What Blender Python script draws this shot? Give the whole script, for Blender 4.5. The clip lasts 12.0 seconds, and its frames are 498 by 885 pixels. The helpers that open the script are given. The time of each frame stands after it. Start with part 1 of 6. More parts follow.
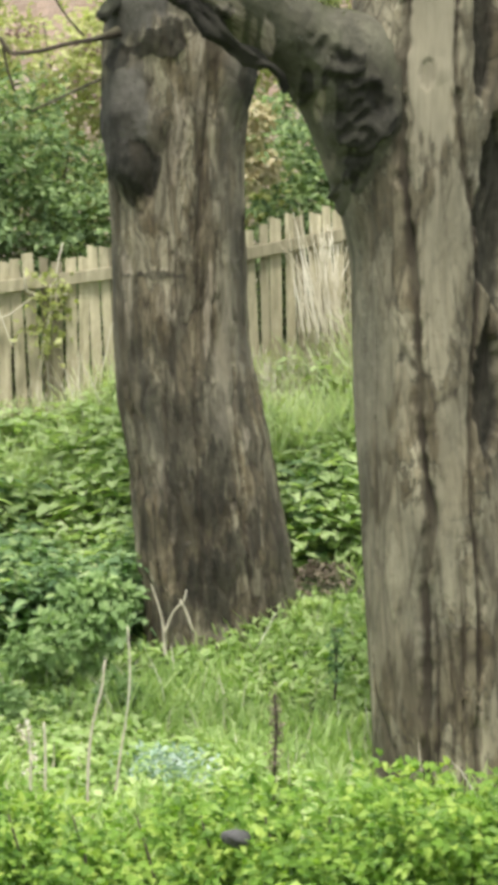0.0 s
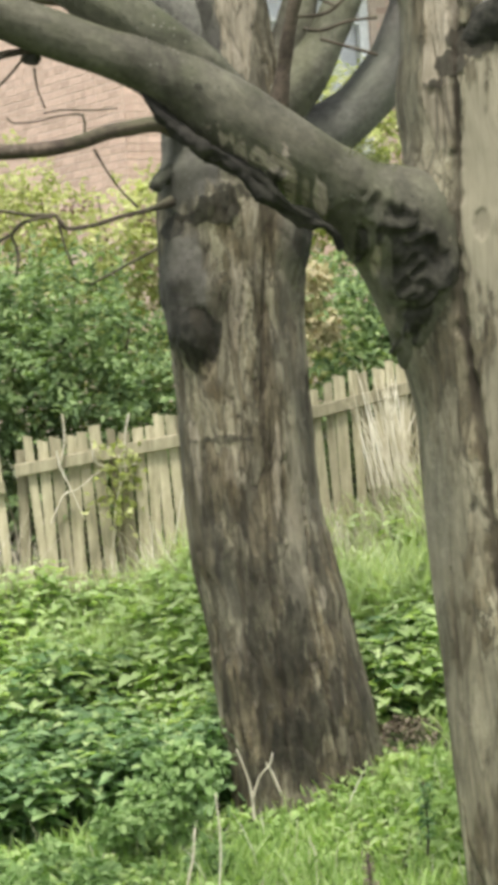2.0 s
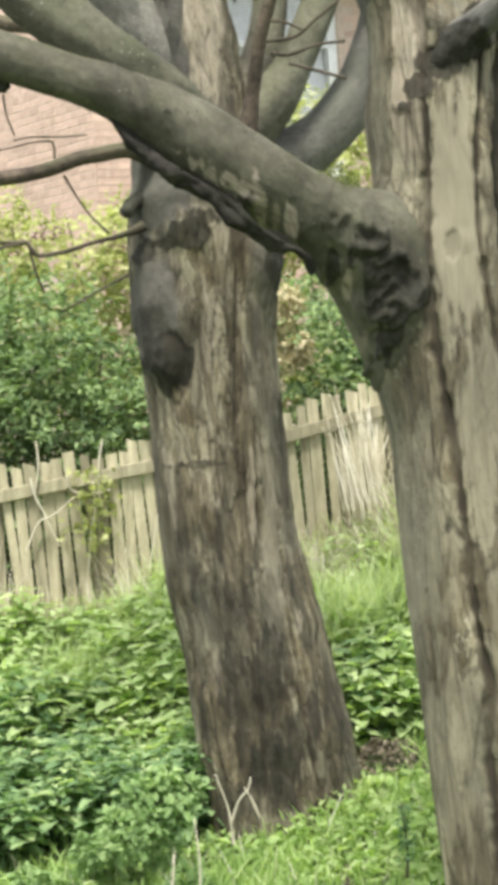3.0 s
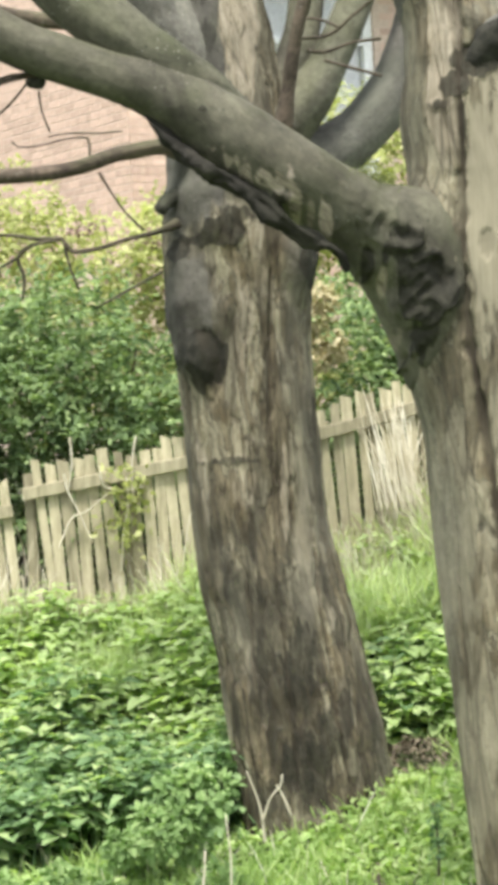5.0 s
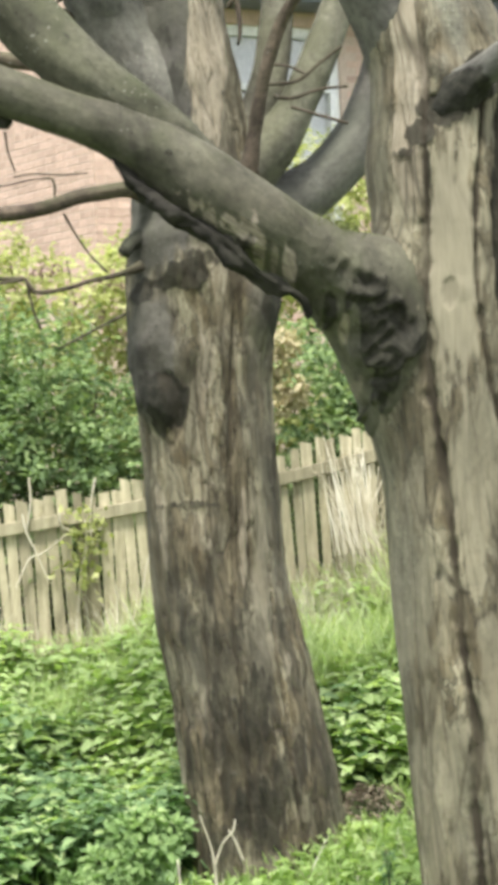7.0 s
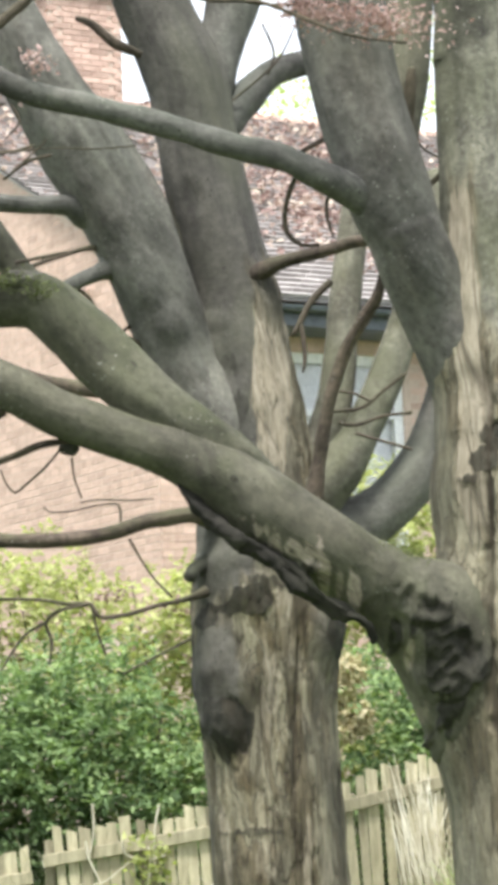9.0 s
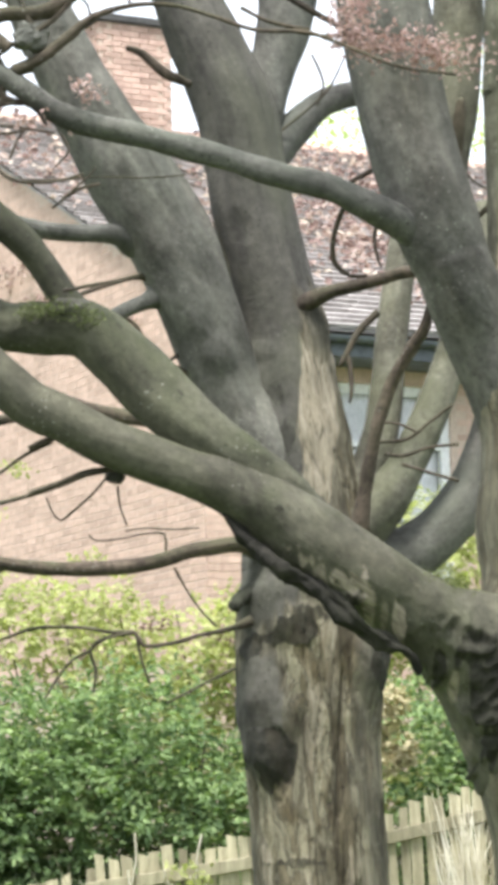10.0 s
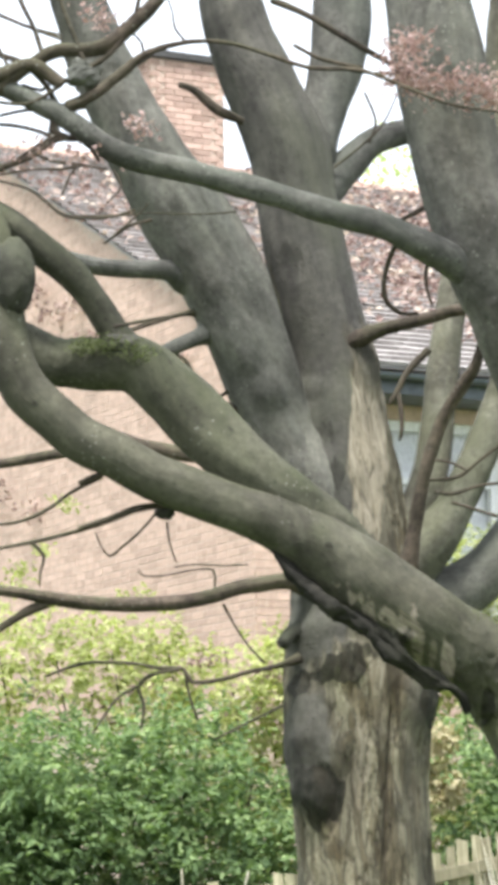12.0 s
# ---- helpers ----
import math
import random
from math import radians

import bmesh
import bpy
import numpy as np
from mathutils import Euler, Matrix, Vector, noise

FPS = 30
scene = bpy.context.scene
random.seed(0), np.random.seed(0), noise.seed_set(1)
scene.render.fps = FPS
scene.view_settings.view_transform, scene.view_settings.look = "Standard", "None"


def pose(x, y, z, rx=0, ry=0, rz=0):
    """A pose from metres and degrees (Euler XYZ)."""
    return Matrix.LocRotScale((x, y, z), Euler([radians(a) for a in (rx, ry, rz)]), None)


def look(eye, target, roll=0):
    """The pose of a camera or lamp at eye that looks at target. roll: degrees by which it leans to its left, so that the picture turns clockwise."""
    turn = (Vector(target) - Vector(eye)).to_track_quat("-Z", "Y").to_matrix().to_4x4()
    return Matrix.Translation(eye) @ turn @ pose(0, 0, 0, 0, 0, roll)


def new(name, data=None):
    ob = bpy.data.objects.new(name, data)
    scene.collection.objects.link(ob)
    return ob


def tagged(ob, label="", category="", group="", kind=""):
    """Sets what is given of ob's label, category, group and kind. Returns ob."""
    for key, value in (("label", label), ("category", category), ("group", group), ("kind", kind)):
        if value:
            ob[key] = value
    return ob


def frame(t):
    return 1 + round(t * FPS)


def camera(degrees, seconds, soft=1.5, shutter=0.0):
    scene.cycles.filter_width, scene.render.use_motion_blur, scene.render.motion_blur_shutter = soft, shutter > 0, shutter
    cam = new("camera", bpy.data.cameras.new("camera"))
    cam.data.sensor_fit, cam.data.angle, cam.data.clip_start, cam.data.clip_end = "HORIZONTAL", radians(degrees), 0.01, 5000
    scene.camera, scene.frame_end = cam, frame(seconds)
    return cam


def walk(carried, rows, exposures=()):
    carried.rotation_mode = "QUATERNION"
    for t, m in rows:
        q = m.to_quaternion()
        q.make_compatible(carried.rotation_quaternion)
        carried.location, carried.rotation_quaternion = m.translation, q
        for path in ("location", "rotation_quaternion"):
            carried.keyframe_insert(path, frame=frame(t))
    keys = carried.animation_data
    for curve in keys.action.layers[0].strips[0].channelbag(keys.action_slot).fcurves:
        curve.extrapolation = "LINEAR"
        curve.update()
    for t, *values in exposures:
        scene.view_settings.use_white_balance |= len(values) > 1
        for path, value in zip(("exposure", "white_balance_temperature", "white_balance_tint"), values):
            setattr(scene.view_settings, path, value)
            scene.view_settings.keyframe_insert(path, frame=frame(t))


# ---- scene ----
# camera: hand-held long lens, turning on the spot
cam = camera(10.0, 12.0, soft=6.5)
EYE = (0.0, 0.0, 3.0)
walk(cam, [
    (0.0, pose(*EYE, 86.435, -0.522, -0.706)),
    (0.5, pose(*EYE, 86.378, 0.248, -0.077)),
    (1.0, pose(*EYE, 86.203, 0.636, 0.181)),
    (1.5, pose(*EYE, 86.861, 1.047, -0.089)),
    (2.0, pose(*EYE, 89.699, 2.942, 0.632)),
    (2.5, pose(*EYE, 90.853, 4.108, 0.229)),
    (3.0, pose(*EYE, 90.158, 3.719, 0.104)),
    (3.5, pose(*EYE, 89.912, 3.720, 0.707)),
    (5.3, pose(*EYE, 90.312, 3.392, 0.775)),
    (5.5, pose(*EYE, 90.591, 3.564, 0.826)),
    (6.0, pose(*EYE, 90.179, 2.832, -0.207)),
    (6.5, pose(*EYE, 89.663, 2.500, -0.015)),
    (7.0, pose(*EYE, 90.997, 2.313, -0.043)),
    (7.5, pose(*EYE, 94.757, 2.367, 0.519)),
    (7.7, pose(*EYE, 95.591, 2.757, 1.577)),
    (9.3, pose(*EYE, 97.701, 2.012, 1.284)),
    (9.5, pose(*EYE, 97.789, 1.730, 1.552)),
    (10.0, pose(*EYE, 98.214, 1.496, 2.101)),
    (10.5, pose(*EYE, 97.931, 1.142, 2.158)),
    (11.0, pose(*EYE, 98.184, 1.357, 1.893)),
    (11.5, pose(*EYE, 98.311, 1.162, 1.694)),
    (12.0, pose(*EYE, 98.972, 0.928, 3.031)),
], exposures=[(0.0, 0.63, 6500, 10), (2.2, 0.71, 6500, 10), (3.6, 0.99, 6450, 10), (6.8, 0.99, 6450, 10), (7.6, 0.9, 6400, 10), (9.3, 0.97, 6200, 10), (12.0, 0.96, 6150, 10)])

# world: bright overcast spring sky, high veiled sun from behind
world = bpy.data.worlds.new("overcast_sky")
scene.world = world
world.use_nodes = True
wn = world.node_tree.nodes
wl = world.node_tree.links
wn.clear()
sky = wn.new("ShaderNodeTexSky")
sky.sky_type = "NISHITA"
sky.sun_disc = False
sky.sun_elevation = radians(68)
sky.sun_rotation = radians(188)
sky.air_density = 1.0
sky.dust_density = 4.0
sky.ozone_density = 1.0
cloud = wn.new("ShaderNodeMixRGB")
cloud.inputs[0].default_value = 0.8
cloud.inputs[2].default_value = (8.6, 8.8, 9.0, 1.0)
bg = wn.new("ShaderNodeBackground")
bg.inputs[1].default_value = 0.12
wo = wn.new("ShaderNodeOutputWorld")
wl.new(sky.outputs[0], cloud.inputs[1])
wl.new(cloud.outputs[0], bg.inputs[0])
wl.new(bg.outputs[0], wo.inputs[0])

sun = new("sun", bpy.data.lights.new("sun", "SUN"))
sun.data.energy = 4.2
sun.data.angle = radians(12)
sun.data.color = (1.0, 0.96, 0.88)
sun.matrix_world = look((-1.8, 5.5, 32.0), (0.0, 18.0, 1.0))

# ---- materials ----
def material(name):
    m = bpy.data.materials.new(name)
    m.use_nodes = True
    n, l = m.node_tree.nodes, m.node_tree.links
    n.clear()
    out = n.new("ShaderNodeOutputMaterial")
    bsdf = n.new("ShaderNodeBsdfPrincipled")
    l.new(bsdf.outputs[0], out.inputs[0])
    return m, n, l, bsdf, out


def tex(n, l, kind, coord, scale=(1, 1, 1), **values):
    """A noise or voronoi texture on a stretched coordinate."""
    t = n.new(kind)
    for key, v in values.items():
        t.inputs[key].default_value = v
    if scale != (1, 1, 1):
        stretched = [m for m in n if m.type == "MAPPING" and m.label == str(scale) and m.inputs[0].links[0].from_socket == coord]
        if stretched:
            mp = stretched[0]
        else:
            mp = n.new("ShaderNodeMapping")
            mp.label = str(scale)
            mp.inputs["Scale"].default_value = scale
            l.new(coord, mp.inputs["Vector"])
        coord = mp.outputs[0]
    l.new(coord, t.inputs["Vector"])
    return t


def ramp(n, l, value, stops):
    r = n.new("ShaderNodeValToRGB")
    e = r.color_ramp.elements
    e[0].position, e[0].color = stops[0][0], (*stops[0][1], 1)
    e[1].position, e[1].color = stops[-1][0], (*stops[-1][1], 1)
    for p, c in stops[1:-1]:
        s = e.new(p)
        s.color = (*c, 1)
    l.new(value, r.inputs[0])
    return r.outputs[0]


def mix(n, l, fac, a, b, how="MIX"):
    m = n.new("ShaderNodeMixRGB")
    m.blend_type = how
    for k, v in ((0, fac), (1, a), (2, b)):
        if isinstance(v, (int, float)):
            m.inputs[k].default_value = v
        elif isinstance(v, tuple):
            m.inputs[k].default_value = (*v, 1)
        else:
            l.new(v, m.inputs[k])
    return m.outputs[0]


def bump(n, l, bsdf, height, strength, distance):
    b = n.new("ShaderNodeBump")
    b.inputs["Strength"].default_value = strength
    b.inputs["Distance"].default_value = distance
    l.new(height, b.inputs["Height"])
    l.new(b.outputs[0], bsdf.inputs["Normal"])


def bark_material(name, smooth, stringy, algae, crack_shade=(0.034, 0.028, 0.019), contrast=1.0, mottle=1.0, lichen=1.0):
    """Bark: smooth grey skin where the mesh's attribute stringy is 0, shredded long plates where it is 1."""
    m, n, l, bsdf, out = material(name)
    uv = n.new("ShaderNodeUVMap")
    uv.uv_map = "bark"
    c = uv.outputs[0]
    obj = n.new("ShaderNodeTexCoord").outputs["Object"]
    kind = n.new("ShaderNodeAttribute")
    kind.attribute_name = "stringy"
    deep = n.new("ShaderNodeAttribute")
    deep.attribute_name = "fissure_shade"
    # smooth skin: mottled, lichen spots
    n1 = tex(n, l, "ShaderNodeTexNoise", obj, (1, 1, 1), Scale=3.2, Detail=7.0, Roughness=0.65)
    n3 = tex(n, l, "ShaderNodeTexVoronoi", obj, (1, 1, 1), Scale=24.0)
    skin = ramp(n, l, n1.outputs[0], [(0.36, tuple(v * (1 - 0.58 * mottle) for v in smooth)), (0.49, smooth), (0.63, tuple(v * (1 + 0.6 * mottle) for v in smooth))])
    fine = tex(n, l, "ShaderNodeTexNoise", obj, (1, 1, 1), Scale=22.0, Detail=6.0, Roughness=0.75)
    skin = mix(n, l, 0.55 * mottle, skin, mix(n, l, 1.0, skin, ramp(n, l, fine.outputs[0], [(0.38, (0.45, 0.45, 0.45)), (0.5, (1.0, 1.0, 1.0)), (0.62, (1.6, 1.6, 1.55))]), "MULTIPLY"))
    pits = tex(n, l, "ShaderNodeTexVoronoi", obj, (1, 1, 1), Scale=16.0)
    skin = mix(n, l, ramp(n, l, pits.outputs[0], [(0.08, (0.8, 0.8, 0.8)), (0.15, (0, 0, 0))]), skin, tuple(v * 0.3 for v in smooth))
    green = ramp(n, l, tex(n, l, "ShaderNodeTexNoise", obj, (1, 1, 0.7), Scale=1.7, Detail=5.0, Roughness=0.6).outputs[0], [(0.44, (0, 0, 0)), (0.60, (1, 1, 1))])
    geo = n.new("ShaderNodeNewGeometry")
    sep = n.new("ShaderNodeSeparateXYZ")
    l.new(geo.outputs["Normal"], sep.inputs[0])
    upw = n.new("ShaderNodeMapRange")
    upw.inputs[1].default_value, upw.inputs[2].default_value = -0.2, 0.9
    upw.inputs[3].default_value, upw.inputs[4].default_value = 0.25, 0.95
    l.new(sep.outputs[2], upw.inputs[0])
    skin = mix(n, l, mix(n, l, 1.0, green, upw.outputs[0], "MULTIPLY"), skin, algae)
    lich = ramp(n, l, n3.outputs[0], [(0.10, (1, 1, 1)), (0.22, (0, 0, 0))])
    patch = ramp(n, l, tex(n, l, "ShaderNodeTexNoise", obj, (1, 1, 1), Scale=2.1, Detail=3.0).outputs[0], [(0.49, (0, 0, 0)), (0.60, (0.6 * lichen, 0.6 * lichen, 0.6 * lichen))])
    skin = mix(n, l, mix(n, l, 1.0, lich, patch, "MULTIPLY"), skin, (0.29, 0.29, 0.25))
    # stringy bark: torn layers of long flakes over paler wood, each layer with a dark ragged edge
    quiet = n.new("ShaderNodeAttribute")
    quiet.attribute_name = "calm"
    still = n.new("ShaderNodeMath")
    still.operation = "SUBTRACT"
    still.inputs[0].default_value = 1.0
    l.new(quiet.outputs["Fac"], still.inputs[1])
    tone = n.new("ShaderNodeAttribute")
    tone.attribute_name = "tone"
    s1 = tex(n, l, "ShaderNodeTexNoise", c, (7, 1.2, 1), Scale=1.3, Detail=8.0, Roughness=0.62, Distortion=0.25)
    s3 = tex(n, l, "ShaderNodeTexNoise", c, (75, 4.5, 1), Scale=1.0, Detail=6.0, Roughness=0.75)
    s4 = tex(n, l, "ShaderNodeTexNoise", c, (2.6, 1.3, 1), Scale=1.0, Detail=5.0, Roughness=0.6)
    shred = ramp(n, l, s1.outputs[0], [(0.34, tuple(v * (1 - 0.45 * contrast) for v in stringy)), (0.50, stringy), (0.66, tuple(min(0.6, v * (1 + 0.42 * contrast)) for v in stringy))])
    shred = mix(n, l, 0.35, shred, mix(n, l, 1.0, shred, ramp(n, l, s3.outputs[0], [(0.34, (0.55, 0.54, 0.53)), (0.66, (1.4, 1.4, 1.4))]), "MULTIPLY"))
    shred = mix(n, l, 0.6 * contrast, shred, mix(n, l, 1.0, shred, ramp(n, l, s4.outputs[0], [(0.36, (0.42, 0.43, 0.38)), (0.50, (0.95, 0.95, 0.93)), (0.64, (1.25, 1.22, 1.15))]), "MULTIPLY"))
    shred = mix(n, l, 0.75 * contrast, shred, mix(n, l, 1.0, shred, ramp(n, l, tone.outputs["Fac"], [(0.05, (0.45, 0.44, 0.42)), (0.5, (0.95, 0.95, 0.94)), (0.95, (1.5, 1.5, 1.48))]), "MULTIPLY"))
    torn = n.new("ShaderNodeAttribute")
    torn.attribute_name = "bare"
    wood = ramp(n, l, s3.outputs[0], [(0.34, (0.19, 0.155, 0.115)), (0.5, (0.335, 0.285, 0.228)), (0.66, (0.47, 0.415, 0.345))])
    shred = mix(n, l, mix(n, l, 1.0, torn.outputs["Fac"], (0.65, 0.65, 0.65), "MULTIPLY"), shred, wood)
    relief = s1.outputs[0]
    for scale, at, shade, edge in ((0.8, 0.52, (0.66, 0.61, 0.55), 0.95), (1.7, 0.54, (0.68, 0.65, 0.60), 0.9), (3.4, 0.56, (0.78, 0.75, 0.70), 0.7)):
        f = tex(n, l, "ShaderNodeTexNoise", c, (7, 1.9, 1), Scale=scale, Detail=6.0, Roughness=0.58, Distortion=0.5)
        over = mix(n, l, 1.0, ramp(n, l, f.outputs[0], [(at, (0, 0, 0)), (at + 0.012, (1, 1, 1))]), still.outputs[0], "MULTIPLY")
        line = mix(n, l, 1.0, ramp(n, l, f.outputs[0], [(at - 0.014, (0, 0, 0)), (at - 0.002, (edge, edge, edge)), (at + 0.012, (0, 0, 0))]), still.outputs[0], "MULTIPLY")
        shred = mix(n, l, mix(n, l, 1.0, over, (0.45 + 0.4 * contrast,) * 3, "MULTIPLY"), shred, mix(n, l, 1.0, shred, shade, "MULTIPLY"))
        shred = mix(n, l, line, shred, tuple(v * 0.25 for v in stringy))
        relief = mix(n, l, 0.5, relief, over)
    shred = mix(n, l, mix(n, l, 1.0, quiet.outputs["Fac"], (0.7, 0.7, 0.7), "MULTIPLY"), shred, mix(n, l, s4.outputs[0], tuple(v * 0.95 for v in stringy), tuple(v * 1.5 for v in stringy)))
    across = tex(n, l, "ShaderNodeTexNoise", c, (3.2, 13, 1), Scale=1.0, Detail=5.0, Roughness=0.6, Distortion=0.4)
    nick = ramp(n, l, across.outputs[0], [(0.487, (0, 0, 0)), (0.497, (0.35, 0.35, 0.35)), (0.507, (0, 0, 0))])
    nick = mix(n, l, 1.0, nick, still.outputs[0], "MULTIPLY")
    shred = mix(n, l, nick, shred, tuple(v * 0.3 for v in stringy))
    split = tex(n, l, "ShaderNodeTexNoise", c, (7, 1.2, 1), Scale=1.1, Detail=7.0, Roughness=0.6, Distortion=0.3)
    hair = ramp(n, l, split.outputs[0], [(0.478, (0, 0, 0)), (0.497, (1, 1, 1)), (0.516, (0, 0, 0))])
    where = ramp(n, l, tex(n, l, "ShaderNodeTexNoise", obj, (1, 1, 1), Scale=2.8, Detail=3.0).outputs[0], [(0.46, (0, 0, 0)), (0.58, (1, 1, 1))])
    hair = mix(n, l, 1.0, hair, where, "MULTIPLY")
    skin = mix(n, l, mix(n, l, 0.6, hair, (0, 0, 0)), skin, tuple(v * 0.45 for v in smooth))
    wash = tex(n, l, "ShaderNodeTexNoise", c, (7, 1.2, 1), Scale=0.7, Detail=5.0, Roughness=0.6)
    skin = mix(n, l, 0.6, skin, mix(n, l, 1.0, skin, ramp(n, l, wash.outputs[0], [(0.36, (0.5, 0.5, 0.52)), (0.5, (1.0, 1.0, 1.0)), (0.64, (1.35, 1.35, 1.3))]), "MULTIPLY"))
    col = mix(n, l, kind.outputs["Fac"], skin, shred)
    # Burls, scars and stains go near-black; hollows get painted shade the same way.
    burr_or_shade = n.new("ShaderNodeAttribute")
    burr_or_shade.attribute_name = "burr_or_shade"
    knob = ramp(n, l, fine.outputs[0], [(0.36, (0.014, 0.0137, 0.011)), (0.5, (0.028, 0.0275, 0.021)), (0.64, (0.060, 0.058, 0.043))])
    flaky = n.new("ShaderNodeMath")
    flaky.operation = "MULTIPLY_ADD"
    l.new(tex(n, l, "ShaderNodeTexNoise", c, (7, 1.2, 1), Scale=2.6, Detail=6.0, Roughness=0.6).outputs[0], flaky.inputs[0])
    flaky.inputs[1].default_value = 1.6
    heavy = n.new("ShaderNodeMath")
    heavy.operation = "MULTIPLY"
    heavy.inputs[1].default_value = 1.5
    l.new(burr_or_shade.outputs["Fac"], heavy.inputs[0])
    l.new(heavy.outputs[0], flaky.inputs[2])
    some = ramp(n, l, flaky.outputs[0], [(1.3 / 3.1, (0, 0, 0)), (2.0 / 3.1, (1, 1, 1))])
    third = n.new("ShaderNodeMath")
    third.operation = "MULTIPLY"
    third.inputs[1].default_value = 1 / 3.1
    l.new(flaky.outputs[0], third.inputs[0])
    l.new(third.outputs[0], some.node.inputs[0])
    any_dark = ramp(n, l, burr_or_shade.outputs["Fac"], [(0.02, (0, 0, 0)), (0.25, (1, 1, 1))])
    col = mix(n, l, mix(n, l, 1.0, some, any_dark, "MULTIPLY"), col, mix(n, l, 0.5, knob, mix(n, l, 1.0, col, (0.26, 0.26, 0.235), "MULTIPLY")))
    # Cracks turn inner-bark brown, with their shade painted into the colour.
    col = mix(n, l, deep.outputs["Fac"], col, crack_shade)
    l.new(col, bsdf.inputs["Base Color"])
    bsdf.inputs["Roughness"].default_value = 0.86
    bsdf.inputs["Specular IOR Level"].default_value = 0.25
    h = mix(n, l, kind.outputs["Fac"], fine.outputs[0], mix(n, l, 0.3, relief, s3.outputs[0]))
    bump(n, l, bsdf, h, 0.8, 0.016)
    return m


def leaf_material(name, stops, gloss=0.45, through_light=0.35, shine=(1.25, 1.4, 0.65)):
    """Leaves: each its own tone, some light shining through."""
    m, n, l, bsdf, out = material(name)
    geo = n.new("ShaderNodeNewGeometry")
    obj = n.new("ShaderNodeTexCoord").outputs["Object"]
    clump = tex(n, l, "ShaderNodeTexNoise", obj, (1, 1, 1), Scale=2.4, Detail=4.0)
    add = n.new("ShaderNodeMath")
    add.operation = "MULTIPLY_ADD"
    l.new(geo.outputs["Random Per Island"], add.inputs[0])
    add.inputs[1].default_value = 0.62
    sub = n.new("ShaderNodeMath")
    sub.operation = "MULTIPLY_ADD"
    sub.inputs[1].default_value = 1.1
    sub.inputs[2].default_value = -0.36
    l.new(clump.outputs[0], sub.inputs[0])
    l.new(sub.outputs[0], add.inputs[2])
    col = ramp(n, l, add.outputs[0], stops)
    l.new(col, bsdf.inputs["Base Color"])
    bsdf.inputs["Roughness"].default_value = gloss
    bsdf.inputs["Specular IOR Level"].default_value = 0.25
    tr = n.new("ShaderNodeBsdfTranslucent")
    l.new(mix(n, l, 1.0, col, shine, "MULTIPLY"), tr.inputs[0])
    ms = n.new("ShaderNodeMixShader")
    ms.inputs[0].default_value = through_light
    l.new(bsdf.outputs[0], ms.inputs[1])
    l.new(tr.outputs[0], ms.inputs[2])
    l.new(ms.outputs[0], out.inputs[0])
    return m


def rough_material(name, dark, light, scale=(1, 1, 1), size=6.0, rough=0.85, relief=0.4, depth=0.01, vary=0.5, metal=0.0):
    """Mineral, timber or painted surface: two scales of tone, grain and a tone for each piece."""
    m, n, l, bsdf, out = material(name)
    obj = n.new("ShaderNodeTexCoord").outputs["Object"]
    a = tex(n, l, "ShaderNodeTexNoise", obj, scale, Scale=size, Detail=8.0, Roughness=0.65)
    b = tex(n, l, "ShaderNodeTexNoise", obj, scale, Scale=size * 7.0, Detail=6.0, Roughness=0.7)
    mid = tuple((p + q) / 2 for p, q in zip(dark, light))
    col = ramp(n, l, a.outputs[0], [(0.28, dark), (0.5, mid), (0.74, light)])
    col = mix(n, l, 0.4, col, mix(n, l, 1.0, col, ramp(n, l, b.outputs[0], [(0.3, (0.5, 0.5, 0.5)), (0.7, (1.45, 1.45, 1.45))]), "MULTIPLY"))
    info = n.new("ShaderNodeObjectInfo")
    geo = n.new("ShaderNodeNewGeometry")
    one = n.new("ShaderNodeMath")
    one.operation = "ADD"
    l.new(info.outputs["Random"], one.inputs[0])
    l.new(geo.outputs["Random Per Island"], one.inputs[1])
    fr = n.new("ShaderNodeMath")
    fr.operation = "FRACT"
    l.new(one.outputs[0], fr.inputs[0])
    col = mix(n, l, vary, col, mix(n, l, 1.0, col, ramp(n, l, fr.outputs[0], [(0.0, (0.55, 0.54, 0.52)), (0.5, (1.0, 1.0, 1.0)), (1.0, (1.4, 1.4, 1.42))]), "MULTIPLY"))
    l.new(col, bsdf.inputs["Base Color"])
    bsdf.inputs["Roughness"].default_value = rough
    bsdf.inputs["Metallic"].default_value = metal
    bump(n, l, bsdf, mix(n, l, 0.5, a.outputs[0], b.outputs[0]), relief, depth)
    return m


BARK_B = bark_material("bark_weathered", (0.070, 0.066, 0.057), (0.184, 0.167, 0.120), (0.082, 0.085, 0.058), contrast=1.1, mottle=0.5, lichen=0.3)
BARK_F = bark_material("bark_pale", (0.115, 0.111, 0.088), (0.188, 0.172, 0.122), (0.095, 0.102, 0.058), contrast=0.7)
BARK_L = bark_material("bark_smooth", (0.076, 0.074, 0.053), (0.250, 0.216, 0.176), (0.064, 0.072, 0.036), contrast=0.5, mottle=0.6)
BARK_U = bark_material("bark_upper", (0.094, 0.091, 0.081), (0.215, 0.190, 0.146), (0.090, 0.097, 0.078), mottle=0.75)
BARK_T = bark_material("bark_twig", (0.072, 0.056, 0.043), (0.16, 0.13, 0.10), (0.09, 0.09, 0.05))
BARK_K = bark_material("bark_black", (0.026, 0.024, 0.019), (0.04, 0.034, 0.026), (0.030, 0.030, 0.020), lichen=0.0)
BARK_D = bark_material("bark_burl", (0.034, 0.032, 0.027), (0.12, 0.095, 0.075), (0.070, 0.074, 0.048))
